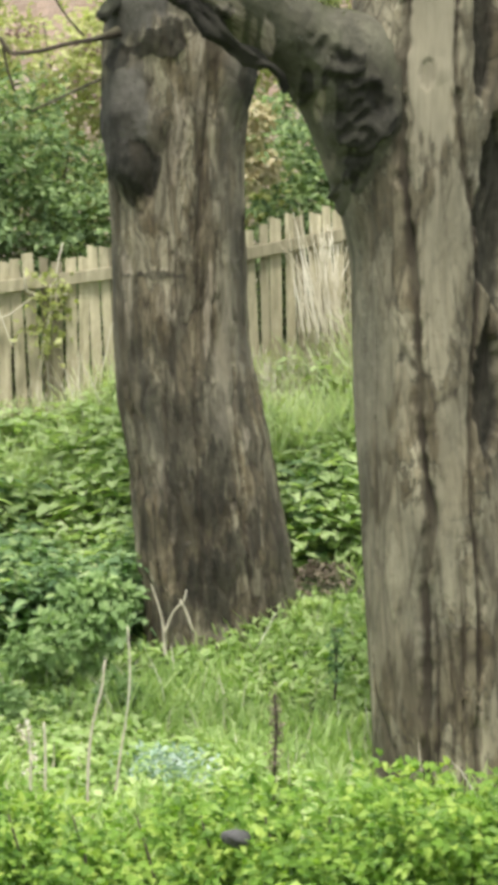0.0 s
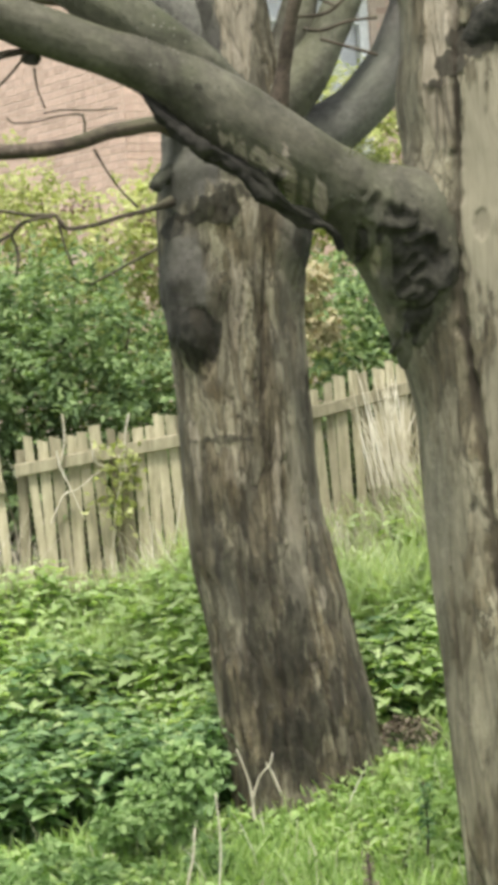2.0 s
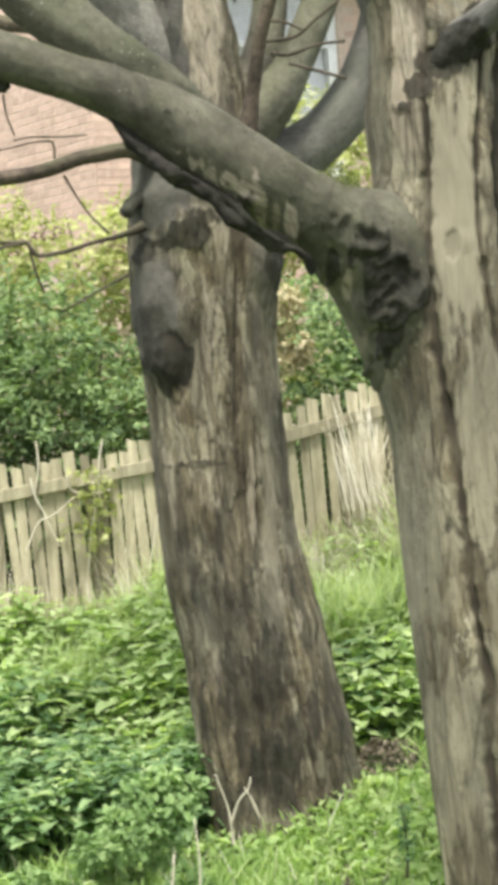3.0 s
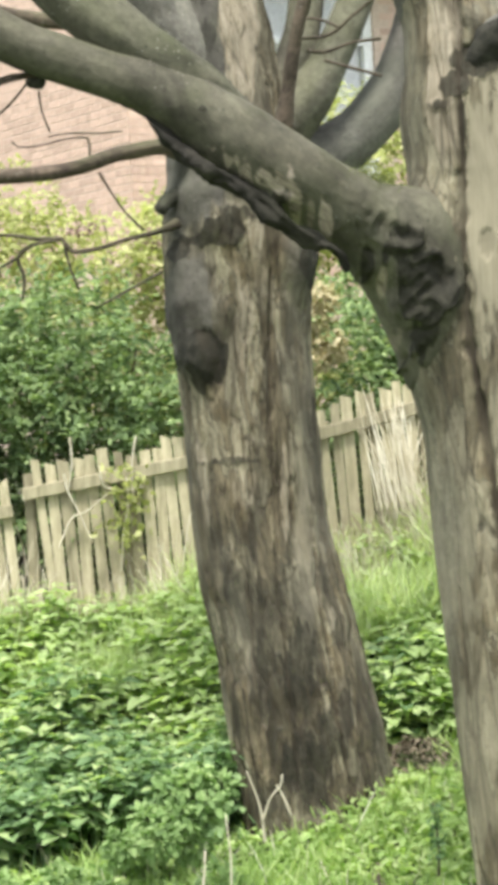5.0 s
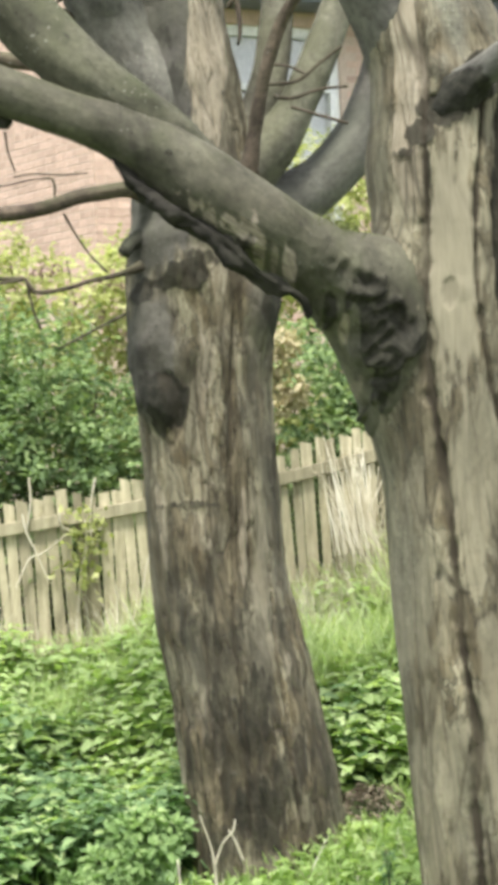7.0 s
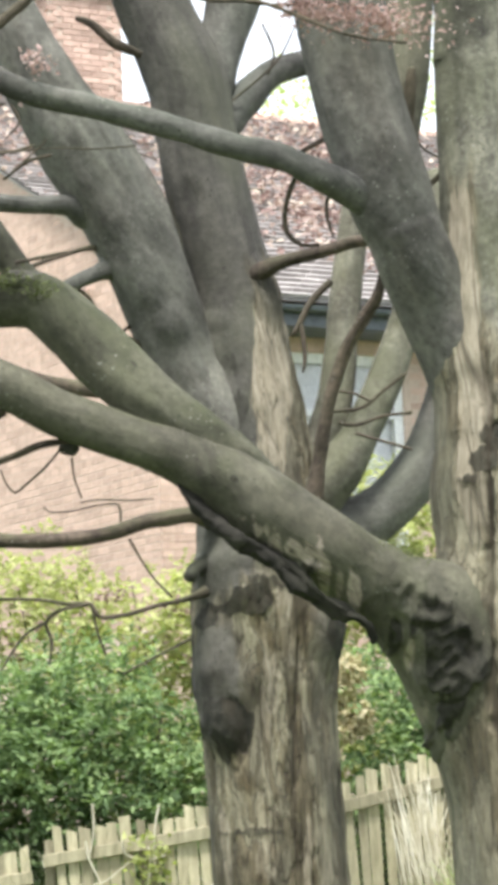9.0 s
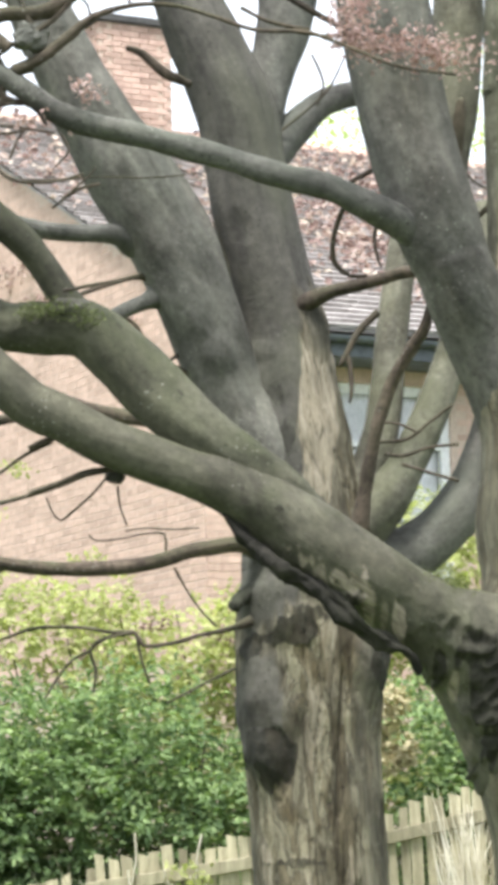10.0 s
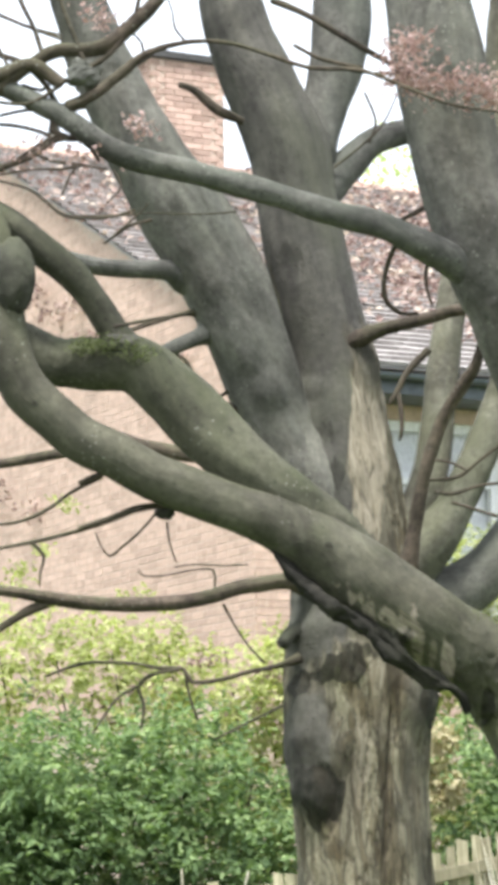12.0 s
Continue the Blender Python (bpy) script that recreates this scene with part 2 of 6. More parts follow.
NETTLE = leaf_material("nettle_leaf", [(0.1, (0.070, 0.128, 0.058)), (0.5, (0.162, 0.260, 0.117)), (0.9, (0.32, 0.43, 0.205))], 0.6, 0.40, (1.15, 1.3, 0.75))
GREY_LEAF = leaf_material("grey_green_leaf", [(0.1, (0.125, 0.20, 0.075)), (0.5, (0.22, 0.33, 0.125)), (0.9, (0.34, 0.45, 0.20))], 0.7, 0.33, (1.1, 1.25, 0.8))
NETTLE_YOUNG = leaf_material("young_nettle_leaf", [(0.1, (0.21, 0.285, 0.12)), (0.5, (0.35, 0.45, 0.21)), (0.9, (0.50, 0.58, 0.32))], 0.6, 0.45)
GRASS = leaf_material("grass_blade", [(0.1, (0.17, 0.26, 0.08)), (0.5, (0.32, 0.44, 0.16)), (0.9, (0.52, 0.60, 0.31))], 0.55, 0.42)
GRASS_TALL = leaf_material("tall_grass_blade", [(0.1, (0.35, 0.42, 0.23)), (0.5, (0.53, 0.60, 0.37)), (0.9, (0.70, 0.73, 0.52))], 0.6, 0.45)
HEDGE = leaf_material("hedge_leaf", [(0.1, (0.055, 0.120, 0.020)), (0.5, (0.165, 0.285, 0.045)), (0.9, (0.36, 0.46, 0.105))], 0.5, 0.4)
LAUREL = leaf_material("laurel_leaf", [(0.1, (0.062, 0.098, 0.045)), (0.5, (0.148, 0.220, 0.096)), (0.9, (0.31, 0.395, 0.185))], 0.75, 0.3)
IVY = leaf_material("golden_leaf", [(0.1, (0.21, 0.235, 0.085)), (0.5, (0.385, 0.41, 0.18)), (0.9, (0.57, 0.56, 0.32))], 0.55, 0.42)
BLOSSOM = leaf_material("peach_blossom", [(0.1, (0.33, 0.32, 0.16)), (0.5, (0.49, 0.445, 0.27)), (0.9, (0.66, 0.605, 0.43))], 0.7, 0.4, (1.1, 1.0, 0.9))
BLUEBELL = leaf_material("pale_bluebell", [(0.1, (0.18, 0.30, 0.16)), (0.5, (0.30, 0.42, 0.30)), (0.9, (0.48, 0.56, 0.50))], 0.6, 0.3, (1.0, 1.05, 0.95))
COPPER = leaf_material("copper_leaf", [(0.1, (0.24, 0.16, 0.145)), (0.5, (0.40, 0.28, 0.255)), (0.9, (0.56, 0.44, 0.41))], 0.5, 0.35, (1.1, 1.0, 0.9))
CREEPER = leaf_material("dry_creeper_leaf", [(0.1, (0.12, 0.08, 0.07)), (0.4, (0.27, 0.19, 0.17)), (0.65, (0.42, 0.335, 0.30)), (0.9, (0.62, 0.55, 0.46))], 0.7, 0.3, (1.1, 1.0, 0.9))
YELLOW = leaf_material("yellow_petal", [(0.1, (0.6, 0.45, 0.03)), (0.9, (0.75, 0.62, 0.08))], 0.6, 0.3)
PALE_LEAF = leaf_material("pale_spring_leaf", [(0.1, (0.34, 0.40, 0.18)), (0.5, (0.50, 0.55, 0.30)), (0.9, (0.66, 0.68, 0.45))], 0.6, 0.5)
MOSS = leaf_material("cushion_moss", [(0.1, (0.06, 0.072, 0.028)), (0.5, (0.10, 0.118, 0.048)), (0.9, (0.17, 0.19, 0.085))], 0.8, 0.2)
GRASS_STEM = leaf_material("green_stem", [(0.1, (0.12, 0.2, 0.05)), (0.9, (0.2, 0.3, 0.08))], 0.6, 0.2)
STRAW = leaf_material("dead_stem", [(0.1, (0.40, 0.36, 0.25)), (0.5, (0.56, 0.52, 0.40)), (0.9, (0.70, 0.67, 0.56))], 0.7, 0.25, (1.0, 1.0, 0.9))
SOIL = rough_material("mossy_soil", (0.030, 0.045, 0.014), (0.085, 0.125, 0.035), size=2.5, relief=0.8, depth=0.03, vary=0.0)
LITTER = rough_material("leaf_litter", (0.085, 0.070, 0.048), (0.27, 0.225, 0.155), size=14.0, relief=0.7, vary=0.5)
TIMBER = rough_material("weathered_softwood", (0.165, 0.150, 0.088), (0.43, 0.39, 0.265), (7, 7, 0.8), 3.0, 0.9, 0.7, 0.006, 1.0)
BRICK = rough_material("pink_brick", (0.45, 0.315, 0.25), (0.62, 0.46, 0.375), size=9.0, relief=0.4, depth=0.006, vary=0.32)
CHIMNEY = rough_material("red_brick", (0.34, 0.225, 0.18), (0.56, 0.41, 0.34), size=9.0, relief=0.4, depth=0.006, vary=0.6)
MORTAR = rough_material("lime_mortar", (0.46, 0.36, 0.29), (0.62, 0.50, 0.42), size=20.0, relief=0.4, depth=0.004, vary=0.0)
SLATE = rough_material("grey_slate", (0.22, 0.20, 0.19), (0.42, 0.385, 0.37), size=5.0, rough=0.65, relief=0.3, vary=0.6)
PAINT = rough_material("white_paint", (0.70, 0.71, 0.72), (0.84, 0.84, 0.84), size=4.0, rough=0.45, relief=0.1, depth=0.002, vary=0.1)
GUTTER = rough_material("grey_gutter", (0.055, 0.065, 0.075), (0.13, 0.15, 0.17), size=8.0, rough=0.5, relief=0.1, depth=0.002, vary=0.2)
STONE = rough_material("dark_stone", (0.035, 0.035, 0.036), (0.10, 0.098, 0.095), size=9.0, relief=0.6, vary=0.2)
glass_m, gn, gl, gb, go = material("window_glass")
gb.inputs["Base Color"].default_value = (0.97, 0.98, 0.98, 1)
gb.inputs["Roughness"].default_value = 0.06
gb.inputs["Metallic"].default_value = 0.0
gb.inputs["Transmission Weight"].default_value = 1.0
GLASS = glass_m


# ---- builders ----
def link_mesh(name, verts, faces, mat, parent=None, label="", smooth=False):
    me = bpy.data.meshes.new(name)
    me.from_pydata([tuple(v) for v in verts], [], [tuple(q) for q in faces])
    me.materials.append(mat)
    if smooth:
        me.polygons.foreach_set("use_smooth", [True] * len(me.polygons))
    ob = new(name, me)
    ob.parent = parent
    if label:
        tagged(ob, label)
    return ob


def part(name, bm, mat, parent, label="", smooth=False):
    me = bpy.data.meshes.new(name)
    bm.to_mesh(me)
    bm.free()
    me.materials.append(mat)
    if smooth:
        me.polygons.foreach_set("use_smooth", [True] * len(me.polygons))
    ob = new(name, me)
    ob.parent = parent
    if label:
        tagged(ob, label)
    return ob


def thing(name, label, category, group="", kind=""):
    return tagged(new(name), label, category, group, kind)


def ground_z(x, y):
    """Height of the garden: a dip by the hedge, a bank up to the fence, a terrace at the house; rising to +x."""
    g = np.interp(y, (-400, 0, 9, 13, 16, 19.2, 20.6, 22.0, 22.4, 26.0, 40, 80, 900), (3, 1.4, 0.1, -0.25, 0.0, 0.5, 1.0, 1.82, 2.0, 3.0, 4.0, 5.0, 9.0))
    tilt = np.interp(y, (0, 12, 15, 19, 26, 60), (0, 0, 0.05, 0.16, 0.16, 0))
    return g + tilt * np.clip(x, -9, 9)


def spline(pts, step):
    """A smooth line through (x, y, z, r) points, with a point about every step metres."""
    p = [Vector(q[:3]) for q in pts]
    r = [q[3] for q in pts]
    p = [p[0] * 2 - p[1]] + p + [p[-1] * 2 - p[-2]]
    r = [r[0]] + r + [r[-1]]
    line = []
    for i in range(1, len(p) - 2):
        n = max(2, int((p[i + 1] - p[i]).length / step))
        for k in range(n + (i == len(p) - 3)):
            t = k / n
            a, b, c, d = p[i - 1:i + 3]
            q = 0.5 * (2 * b + (c - a) * t + (2 * a - 5 * b + 4 * c - d) * t * t + (3 * b - a - 3 * c + d) * t ** 3)
            s = t * t * (3 - 2 * t)
            line.append((q, r[i] * (1 - s) + r[i + 1] * s))
    return line


def limb(parent, name, pts, mat, stringy=0.0, seg=20, step=0.06, rough=0.06, plates=0.0, grooves=(), flare=0.0, label="", bare=(), smooth=(), calm=(), cell=11.0, lumps=(), pits=0, marks=(), fissures=(), joins=(), gnarl=0.022):
    """A branch or trunk swept along pts. plates: depth of shredded bark; grooves: fissures (angles from foot to top in degrees, half-width, depth);
    flare: extra radius at the foot; bare: (angle, half-width, from, to) strips of pale torn wood; smooth: the same for smooth grey skin; calm: for plain unbroken planks;
    lumps: burls and scars (angle, run, half-angle, half-length, height, darkness, skew in degrees per metre); pits: how many small dark knots;
    marks: patches on the south face (kind, x, z, half-width, half-height, strength), kind dark, skin, bare, calm or hollow; fissures: open cracks on the south face ((z, x) from foot to top, half-width, depth);
    gnarl: the relief of dark scars; joins: (points, reach) of limbs into whose surface this one swells with a rounded crotch."""
    line = spline(pts, step)
    ahead = (line[1][0] - line[0][0]).normalized()
    side = ahead.orthogonal().normalized()
    side = (Vector((1, 0, 0)) - ahead * ahead.x).normalized() if abs(ahead.x) < 0.9 else side
    seed = Vector((pts[0][0] * 7.3, pts[0][2] * 5.1, pts[-1][0] * 3.7))
    verts, uvs, kinds, deep, tones, darks, calms, torn = [], [], [], [], [], [], [], []
    lot = random.Random(len(pts) * 31 + int(abs(pts[0][0]) * 1000))
    lumps = list(lumps)
    fillets = []
    for other_pts, reach in joins:
        samples = spline(other_pts, 0.04)
        fillets.append((np.array([q[:] for q, _ in samples]), np.array([r for _, r in samples]), reach))
    mean_r = sum(q[3] for q in pts) / len(pts)
    run = 0.0
    total = sum((line[i + 1][0] - line[i][0]).length for i in range(len(line) - 1))
    for k in range(pits):
        size = lot.uniform(0.010, 0.020)
        lumps.append((lot.uniform(180, 360), lot.uniform(0.1, 0.95) * total, math.degrees(size / mean_r), size * lot.uniform(0.8, 1.5), 0.004, lot.uniform(0.5, 0.95), 0.0))
    for i, (q, r) in enumerate(line):
        if i:
            run += (q - line[i - 1][0]).length
        a = (line[min(i + 1, len(line) - 1)][0] - line[max(i - 1, 0)][0]).normalized()
        side = (side - a * side.dot(a)).normalized()
        other = a.cross(side)
        f = run / total
        near = [g for g in lumps if abs(run - g[1]) < g[3] * 1.9]
        patches = [g for g in marks if abs(q.z - g[2]) < g[4] * 1.5 + 0.05 + r * (1 - abs(a.z))]
        cracks = []
        for path, gw, gd in fissures:
            if path[0][0] < q.z < path[-1][0]:
                cx = float(np.interp(q.z, [g[0] for g in path], [g[1] for g in path]))
                fade = min(1.0, (q.z - path[0][0]) / 0.25, (path[-1][0] - q.z) / 0.25)
                cracks.append((360 - math.degrees(math.acos(max(-0.98, min(0.98, (cx - q.x) / r)))), gw, gd * fade, path[0][1] * 7 + path[0][0]))
        swell = np.zeros(seg + 1)
        if fillets:
            ths = 2 * np.pi * np.arange(seg + 1) / seg
            ring = np.array(q[:]) + r * (np.cos(ths)[:, None] * np.array(side[:]) + np.sin(ths)[:, None] * np.array(other[:]))
            for centres, radii, reach in fillets:
                gapd = np.min(np.linalg.norm(ring[:, None, :] - centres[None], axis=2) - radii[None], axis=1)
                swell += reach * 0.25 * np.clip(1 - np.abs(gapd) / reach, 0, 1) ** 2
        for k in range(seg + 1):
            th = 2 * math.pi * k / seg
            c, s = math.cos(th), math.sin(th)
            out = side * c + other * s
            w = q + out * r
            flow = Vector((c * 0.9, s * 0.9, run * 0.5)) + seed if r > 0.22 else Vector((c * 0.8, s * 0.8, run * min(6.0, 0.3 / r))) + seed
            big = noise.noise(flow) * rough * 1.6 + noise.noise(flow * 2.7) * rough * 0.6 + noise.noise(flow * 7.5) * rough * 0.22 + noise.noise(flow * 19) * rough * 0.10
            rr = r * (1 + big) + float(swell[k]) + flare * math.exp(-run / 0.22) * (0.55 + 0.6 * math.sin(3 * th + seed.x) + 0.3 * math.sin(5 * th))
            st, pale = stringy, 0.0
            if stringy > 0:
                st = stringy * min(1.0, max(0.0, 1.05 + 1.0 * noise.noise(Vector((c * 1.3, s * 1.3, run * 0.9)) + seed)))
            for ba, bw, b0, b1 in bare:
                d = abs((math.degrees(th) - ba + 180) % 360 - 180)
                edge = 1.0 if b0 < run < b1 else max(0.0, 1 - min(abs(run - b0), abs(run - b1)) / 0.15)
                pale = max(pale, edge * min(1.0, max(0.0, (bw - d - 9 * noise.noise(Vector((run * 3, ba, 7))) - (1 if r < 0.25 else 0.3) * (13 * noise.noise(Vector((run * 6, ba, 7))) + 9 * noise.noise(Vector((run * 27, c * 3, ba)))) * (1 if d * 2 > bw else 0.4)) / 3)))
                st = max(st, pale)
            for ba, bw, b0, b1 in smooth:
                d = abs((math.degrees(th) - ba + 180) % 360 - 180) + 9 * noise.noise(Vector((run * 4, ba, 2)))
                b0 += 0.35 * noise.noise(Vector((c * 3, s * 3, ba)))
                edge = 1.0 if b0 < run < b1 else max(0.0, 1 - min(abs(run - b0), abs(run - b1)) / 0.3)
                st = min(st, 1 - edge * min(1.0, max(0.0, (bw - d) / 7)) * (1.0 - pale))
            quiet = 0.0
            for ba, bw, b0, b1 in calm:
                d = abs((math.degrees(th) - ba + 180) % 360 - 180) + 4 * noise.noise(Vector((run * 2, ba, 5)))
                edge = 1.0 if b0 < run < b1 else max(0.0, 1 - min(abs(run - b0), abs(run - b1)) / 0.4)
                quiet = max(quiet, edge * min(1.0, max(0.0, (bw - d) / 5)))
            dk, hollow = 0.0, 0.0
            if patches and s < 0.3:
                vx, vz = w.x, w.z
                wx = 0.34 * noise.noise(Vector((vx * 5, vz * 2.5, 3.1)) + seed) + 0.28 * noise.noise(Vector((vx * 18, vz * 4, 1.7)) + seed) + 0.24 * noise.noise(Vector((vx * 46, vz * 9, 5.7)) + seed)
                for kind, mx, mz, mw, mh, ms in patches:
                    d2 = ((vx - mx) / mw) ** 2 + ((vz - mz) / mh) ** 2
                    g = min(1.0, max(0.0, (1.0 + wx * (2.3 if kind == "bare" and mw < 0.1 else 0.75 if ms > 0.92 else 1.5) - math.sqrt(d2)) * (7.0 if ms > 0.92 else 3.5))) * ms
                    if g <= 0:
                        continue
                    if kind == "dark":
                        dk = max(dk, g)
                    elif kind == "skin":
                        st *= 1 - g
                    elif kind == "bare":
                        pale = max(pale, g)
                        st = max(st, g)
                    elif kind == "calm":
                        quiet = max(quiet, g)
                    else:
                        # Hollows are sunk; their dark bark colour also carries painted recess shade.
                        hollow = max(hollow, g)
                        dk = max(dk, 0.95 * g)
            # fis: painted shade of plate gaps, grooves and cracks, besides their real depth
            fis, tn = 0.0, 0.5
            if plates > 0:
                u = Vector((c * mean_r * cell, s * mean_r * cell, run * cell * 0.12)) + seed
                u += Vector((noise.noise(u * 0.9), noise.noise(u * 0.9 + seed), noise.noise(u * 0.7) * 0.6)) * 0.12
                u += Vector((noise.noise(u * 4.1), noise.noise(u * 4.1 + seed), 0)) * 0.06
                dist, spot = noise.voronoi(u)
                gap = dist[1] - dist[0]
                tn = noise.noise(spot[0] * 7.7) * 0.9 + 0.5
                v2 = Vector((u.x * 2.6, u.y * 2.6, u.z * 2.2))
                d2, spot2 = noise.voronoi(v2)
                gap2 = d2[1] - d2[0]
                tn = min(1.0, max(0.0, tn + 0.35 * noise.noise(spot2[0] * 5.3)))
                tn = tn + (1.0 - tn) * 0.75 * pale
                fine = noise.noise(v2 * 2.3)
                tn = tn + (0.55 - tn) * 0.85 * quiet
                rr += plates * max(st, 0.08) * (1 - 0.5 * pale) * (1 - 0.85 * quiet) * (0.9 * (tn - 0.5) + 0.6 * min(gap / 0.12, 1.0) - 0.6 + 0.22 * min(gap2 / 0.15, 1.0) + 0.25 * fine)
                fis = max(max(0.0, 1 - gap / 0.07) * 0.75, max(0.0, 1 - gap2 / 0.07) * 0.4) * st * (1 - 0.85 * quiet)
            for path, gw, gd in grooves:
                j = f * (len(path) - 1)
                k0 = min(int(j), len(path) - 2)
                ga = path[k0] + (path[k0 + 1] - path[k0]) * (j - k0) + 4 * noise.noise(Vector((run * 3.1, path[0], 0)))
                d = ((math.degrees(th) - ga + 180) % 360 - 180)
                e = math.exp(-(math.radians(d) * r / (gw * (1 + 0.5 * noise.noise(Vector((run * 5, 3.3, path[0])))))) ** 2)
                e *= 0.1 + 0.9 * st
                rr -= gd * e * (0.8 + 0.5 * noise.noise(Vector((run * 3, path[0], 1))))
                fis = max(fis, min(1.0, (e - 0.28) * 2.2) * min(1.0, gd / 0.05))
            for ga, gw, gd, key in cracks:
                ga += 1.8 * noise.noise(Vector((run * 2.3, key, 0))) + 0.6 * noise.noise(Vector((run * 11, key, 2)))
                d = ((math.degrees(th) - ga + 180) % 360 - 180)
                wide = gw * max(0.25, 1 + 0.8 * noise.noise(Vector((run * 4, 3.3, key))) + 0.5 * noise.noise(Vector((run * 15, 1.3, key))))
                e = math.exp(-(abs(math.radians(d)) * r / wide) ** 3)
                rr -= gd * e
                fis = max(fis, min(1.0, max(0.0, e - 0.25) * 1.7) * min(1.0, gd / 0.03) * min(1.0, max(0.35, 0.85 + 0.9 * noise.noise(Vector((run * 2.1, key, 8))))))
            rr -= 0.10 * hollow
            if dk > 0.15:
                wob = (q + out * r) * 6.5
                if stringy > 0.5:
                    wob.z *= 0.28
                wob += seed
                ridge = 1 - 2.2 * abs(noise.noise(wob)) + 0.55 * (1 - 2 * abs(noise.noise(wob * 2.3)))
                rr += gnarl * min(1.0, dk * 1.3) * (ridge - 0.6)
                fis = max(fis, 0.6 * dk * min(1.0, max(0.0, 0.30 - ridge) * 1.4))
            for la, lr, lw, ll, lh, ld, sk in near:
                du = ((math.degrees(th) - la - sk * (run - lr) + 180) % 360 - 180) / lw
                dv = (run - lr) / ll
                if abs(du) < 2:
                    if lw > 8:
                        wob = Vector((c * 2.2, s * 2.2, run * 2.4)) + seed
                        far = 0.3
                        du += far * (0.45 * noise.noise(wob * 1.6) + 0.2 * noise.noise(wob * 5))
                        dv += far * (0.45 * noise.noise(wob * 1.6 + seed) + 0.25 * noise.noise(wob * 5 + seed))
                    d2 = du * du + dv * dv
                    g = max(0.0, 1 - d2 * 0.55) ** 1.5
                    rr += lh * g
                    if lw > 8 and lh > 0.02:
                        rr += lh * g * (0.10 * noise.noise(wob * 2.1) + 0.05 * noise.noise(wob * 6.1))
                    st = st * (1 - 0.8 * min(1.0, 1.4 * g) * (max(ld, 0.9) if lh > 0.03 else ld if lh else 0.4 * ld))
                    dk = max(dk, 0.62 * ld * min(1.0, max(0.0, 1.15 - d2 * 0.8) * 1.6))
                    if ld >= 1 and lh < 0.03:
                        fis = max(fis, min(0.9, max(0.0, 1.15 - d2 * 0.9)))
            verts.append(q + out * rr)
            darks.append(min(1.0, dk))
            uvs.append((th * (mean_r if stringy > 0.5 else max(r, 0.02)), run))
            kinds.append(st)
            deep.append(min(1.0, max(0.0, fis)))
            tones.append(tn)
            calms.append(max(quiet, 0.55 * pale))
            torn.append(pale)
    faces = []
    w = seg + 1
    for i in range(len(line) - 1):
        for k in range(seg):
            faces.append((i * w + k, i * w + k + 1, (i + 1) * w + k + 1, (i + 1) * w + k))
    tip = len(verts)
    verts.append(line[-1][0] + (line[-1][0] - line[-2][0]).normalized() * line[-1][1] * 0.7)
    uvs.append((0.0, run))
    kinds.append(stringy)
    deep.append(0.0)
    tones.append(0.5)
    darks.append(0.0)
    calms.append(0.0)
    torn.append(0.0)
    last = (len(line) - 1) * w
    for k in range(seg):
        faces.append((last + k, last + k + 1, tip))
    ob = link_mesh(name, verts, faces, mat, parent, label, True)
    me = ob.data
    layer = me.uv_layers.new(name="bark")
    idx = np.empty(len(me.loops), dtype=np.int32)
    me.loops.foreach_get("vertex_index", idx)
    layer.data.foreach_set("uv", np.array(uvs, dtype=np.float32)[idx].ravel())
    for key, values in (("stringy", kinds), ("fissure_shade", deep), ("tone", tones), ("burr_or_shade", darks), ("calm", calms), ("bare", torn)):
        att = me.attributes.new(key, "FLOAT", "POINT")
        att.data.foreach_set("value", np.array(values, dtype=np.float32))
    return ob


def burl(parent, name, at, size, mat, lumps=0.25, label="", seed=0.0, turn=(0, 0, 0)):
    """A knobbly swelling of bark."""
    bm = bmesh.new()
    bmesh.ops.create_icosphere(bm, subdivisions=5, radius=1.0)
    s = Vector((seed, seed * 1.7, 3.1))
    m = pose(*at, *turn)
    for v in bm.verts:
        d = v.co.normalized()
        k = 1 + lumps * noise.noise(d * 1.4 + s) + lumps * 0.35 * noise.noise(d * 3.2 + s) + lumps * 0.16 * abs(noise.noise(d * 7 + s)) - lumps * 0.3 * max(0.0, 0.12 - abs(noise.noise(d * 2.6 + s * 2))) * 5 + 0.02 * noise.noise(d * 26 + s)
        v.co = m @ Vector((d.x * size[0] * k, d.y * size[1] * k, d.z * size[2] * k))
    ob = part(name, bm, mat, parent, label, True)
    me = ob.data
    layer = me.uv_layers.new(name="bark")
    for lp in me.loops:
        co = me.vertices[lp.vertex_index].co
        layer.data[lp.index].uv = (co.x + co.y, co.z)
    for key, value in (("stringy", 0.0), ("fissure_shade", 0.0), ("tone", 0.5), ("burr_or_shade", 0.0), ("calm", 0.0), ("bare", 0.0)):
        me.attributes.new(key, "FLOAT", "POINT").data.foreach_set("value", [value] * len(me.vertices))
    return ob


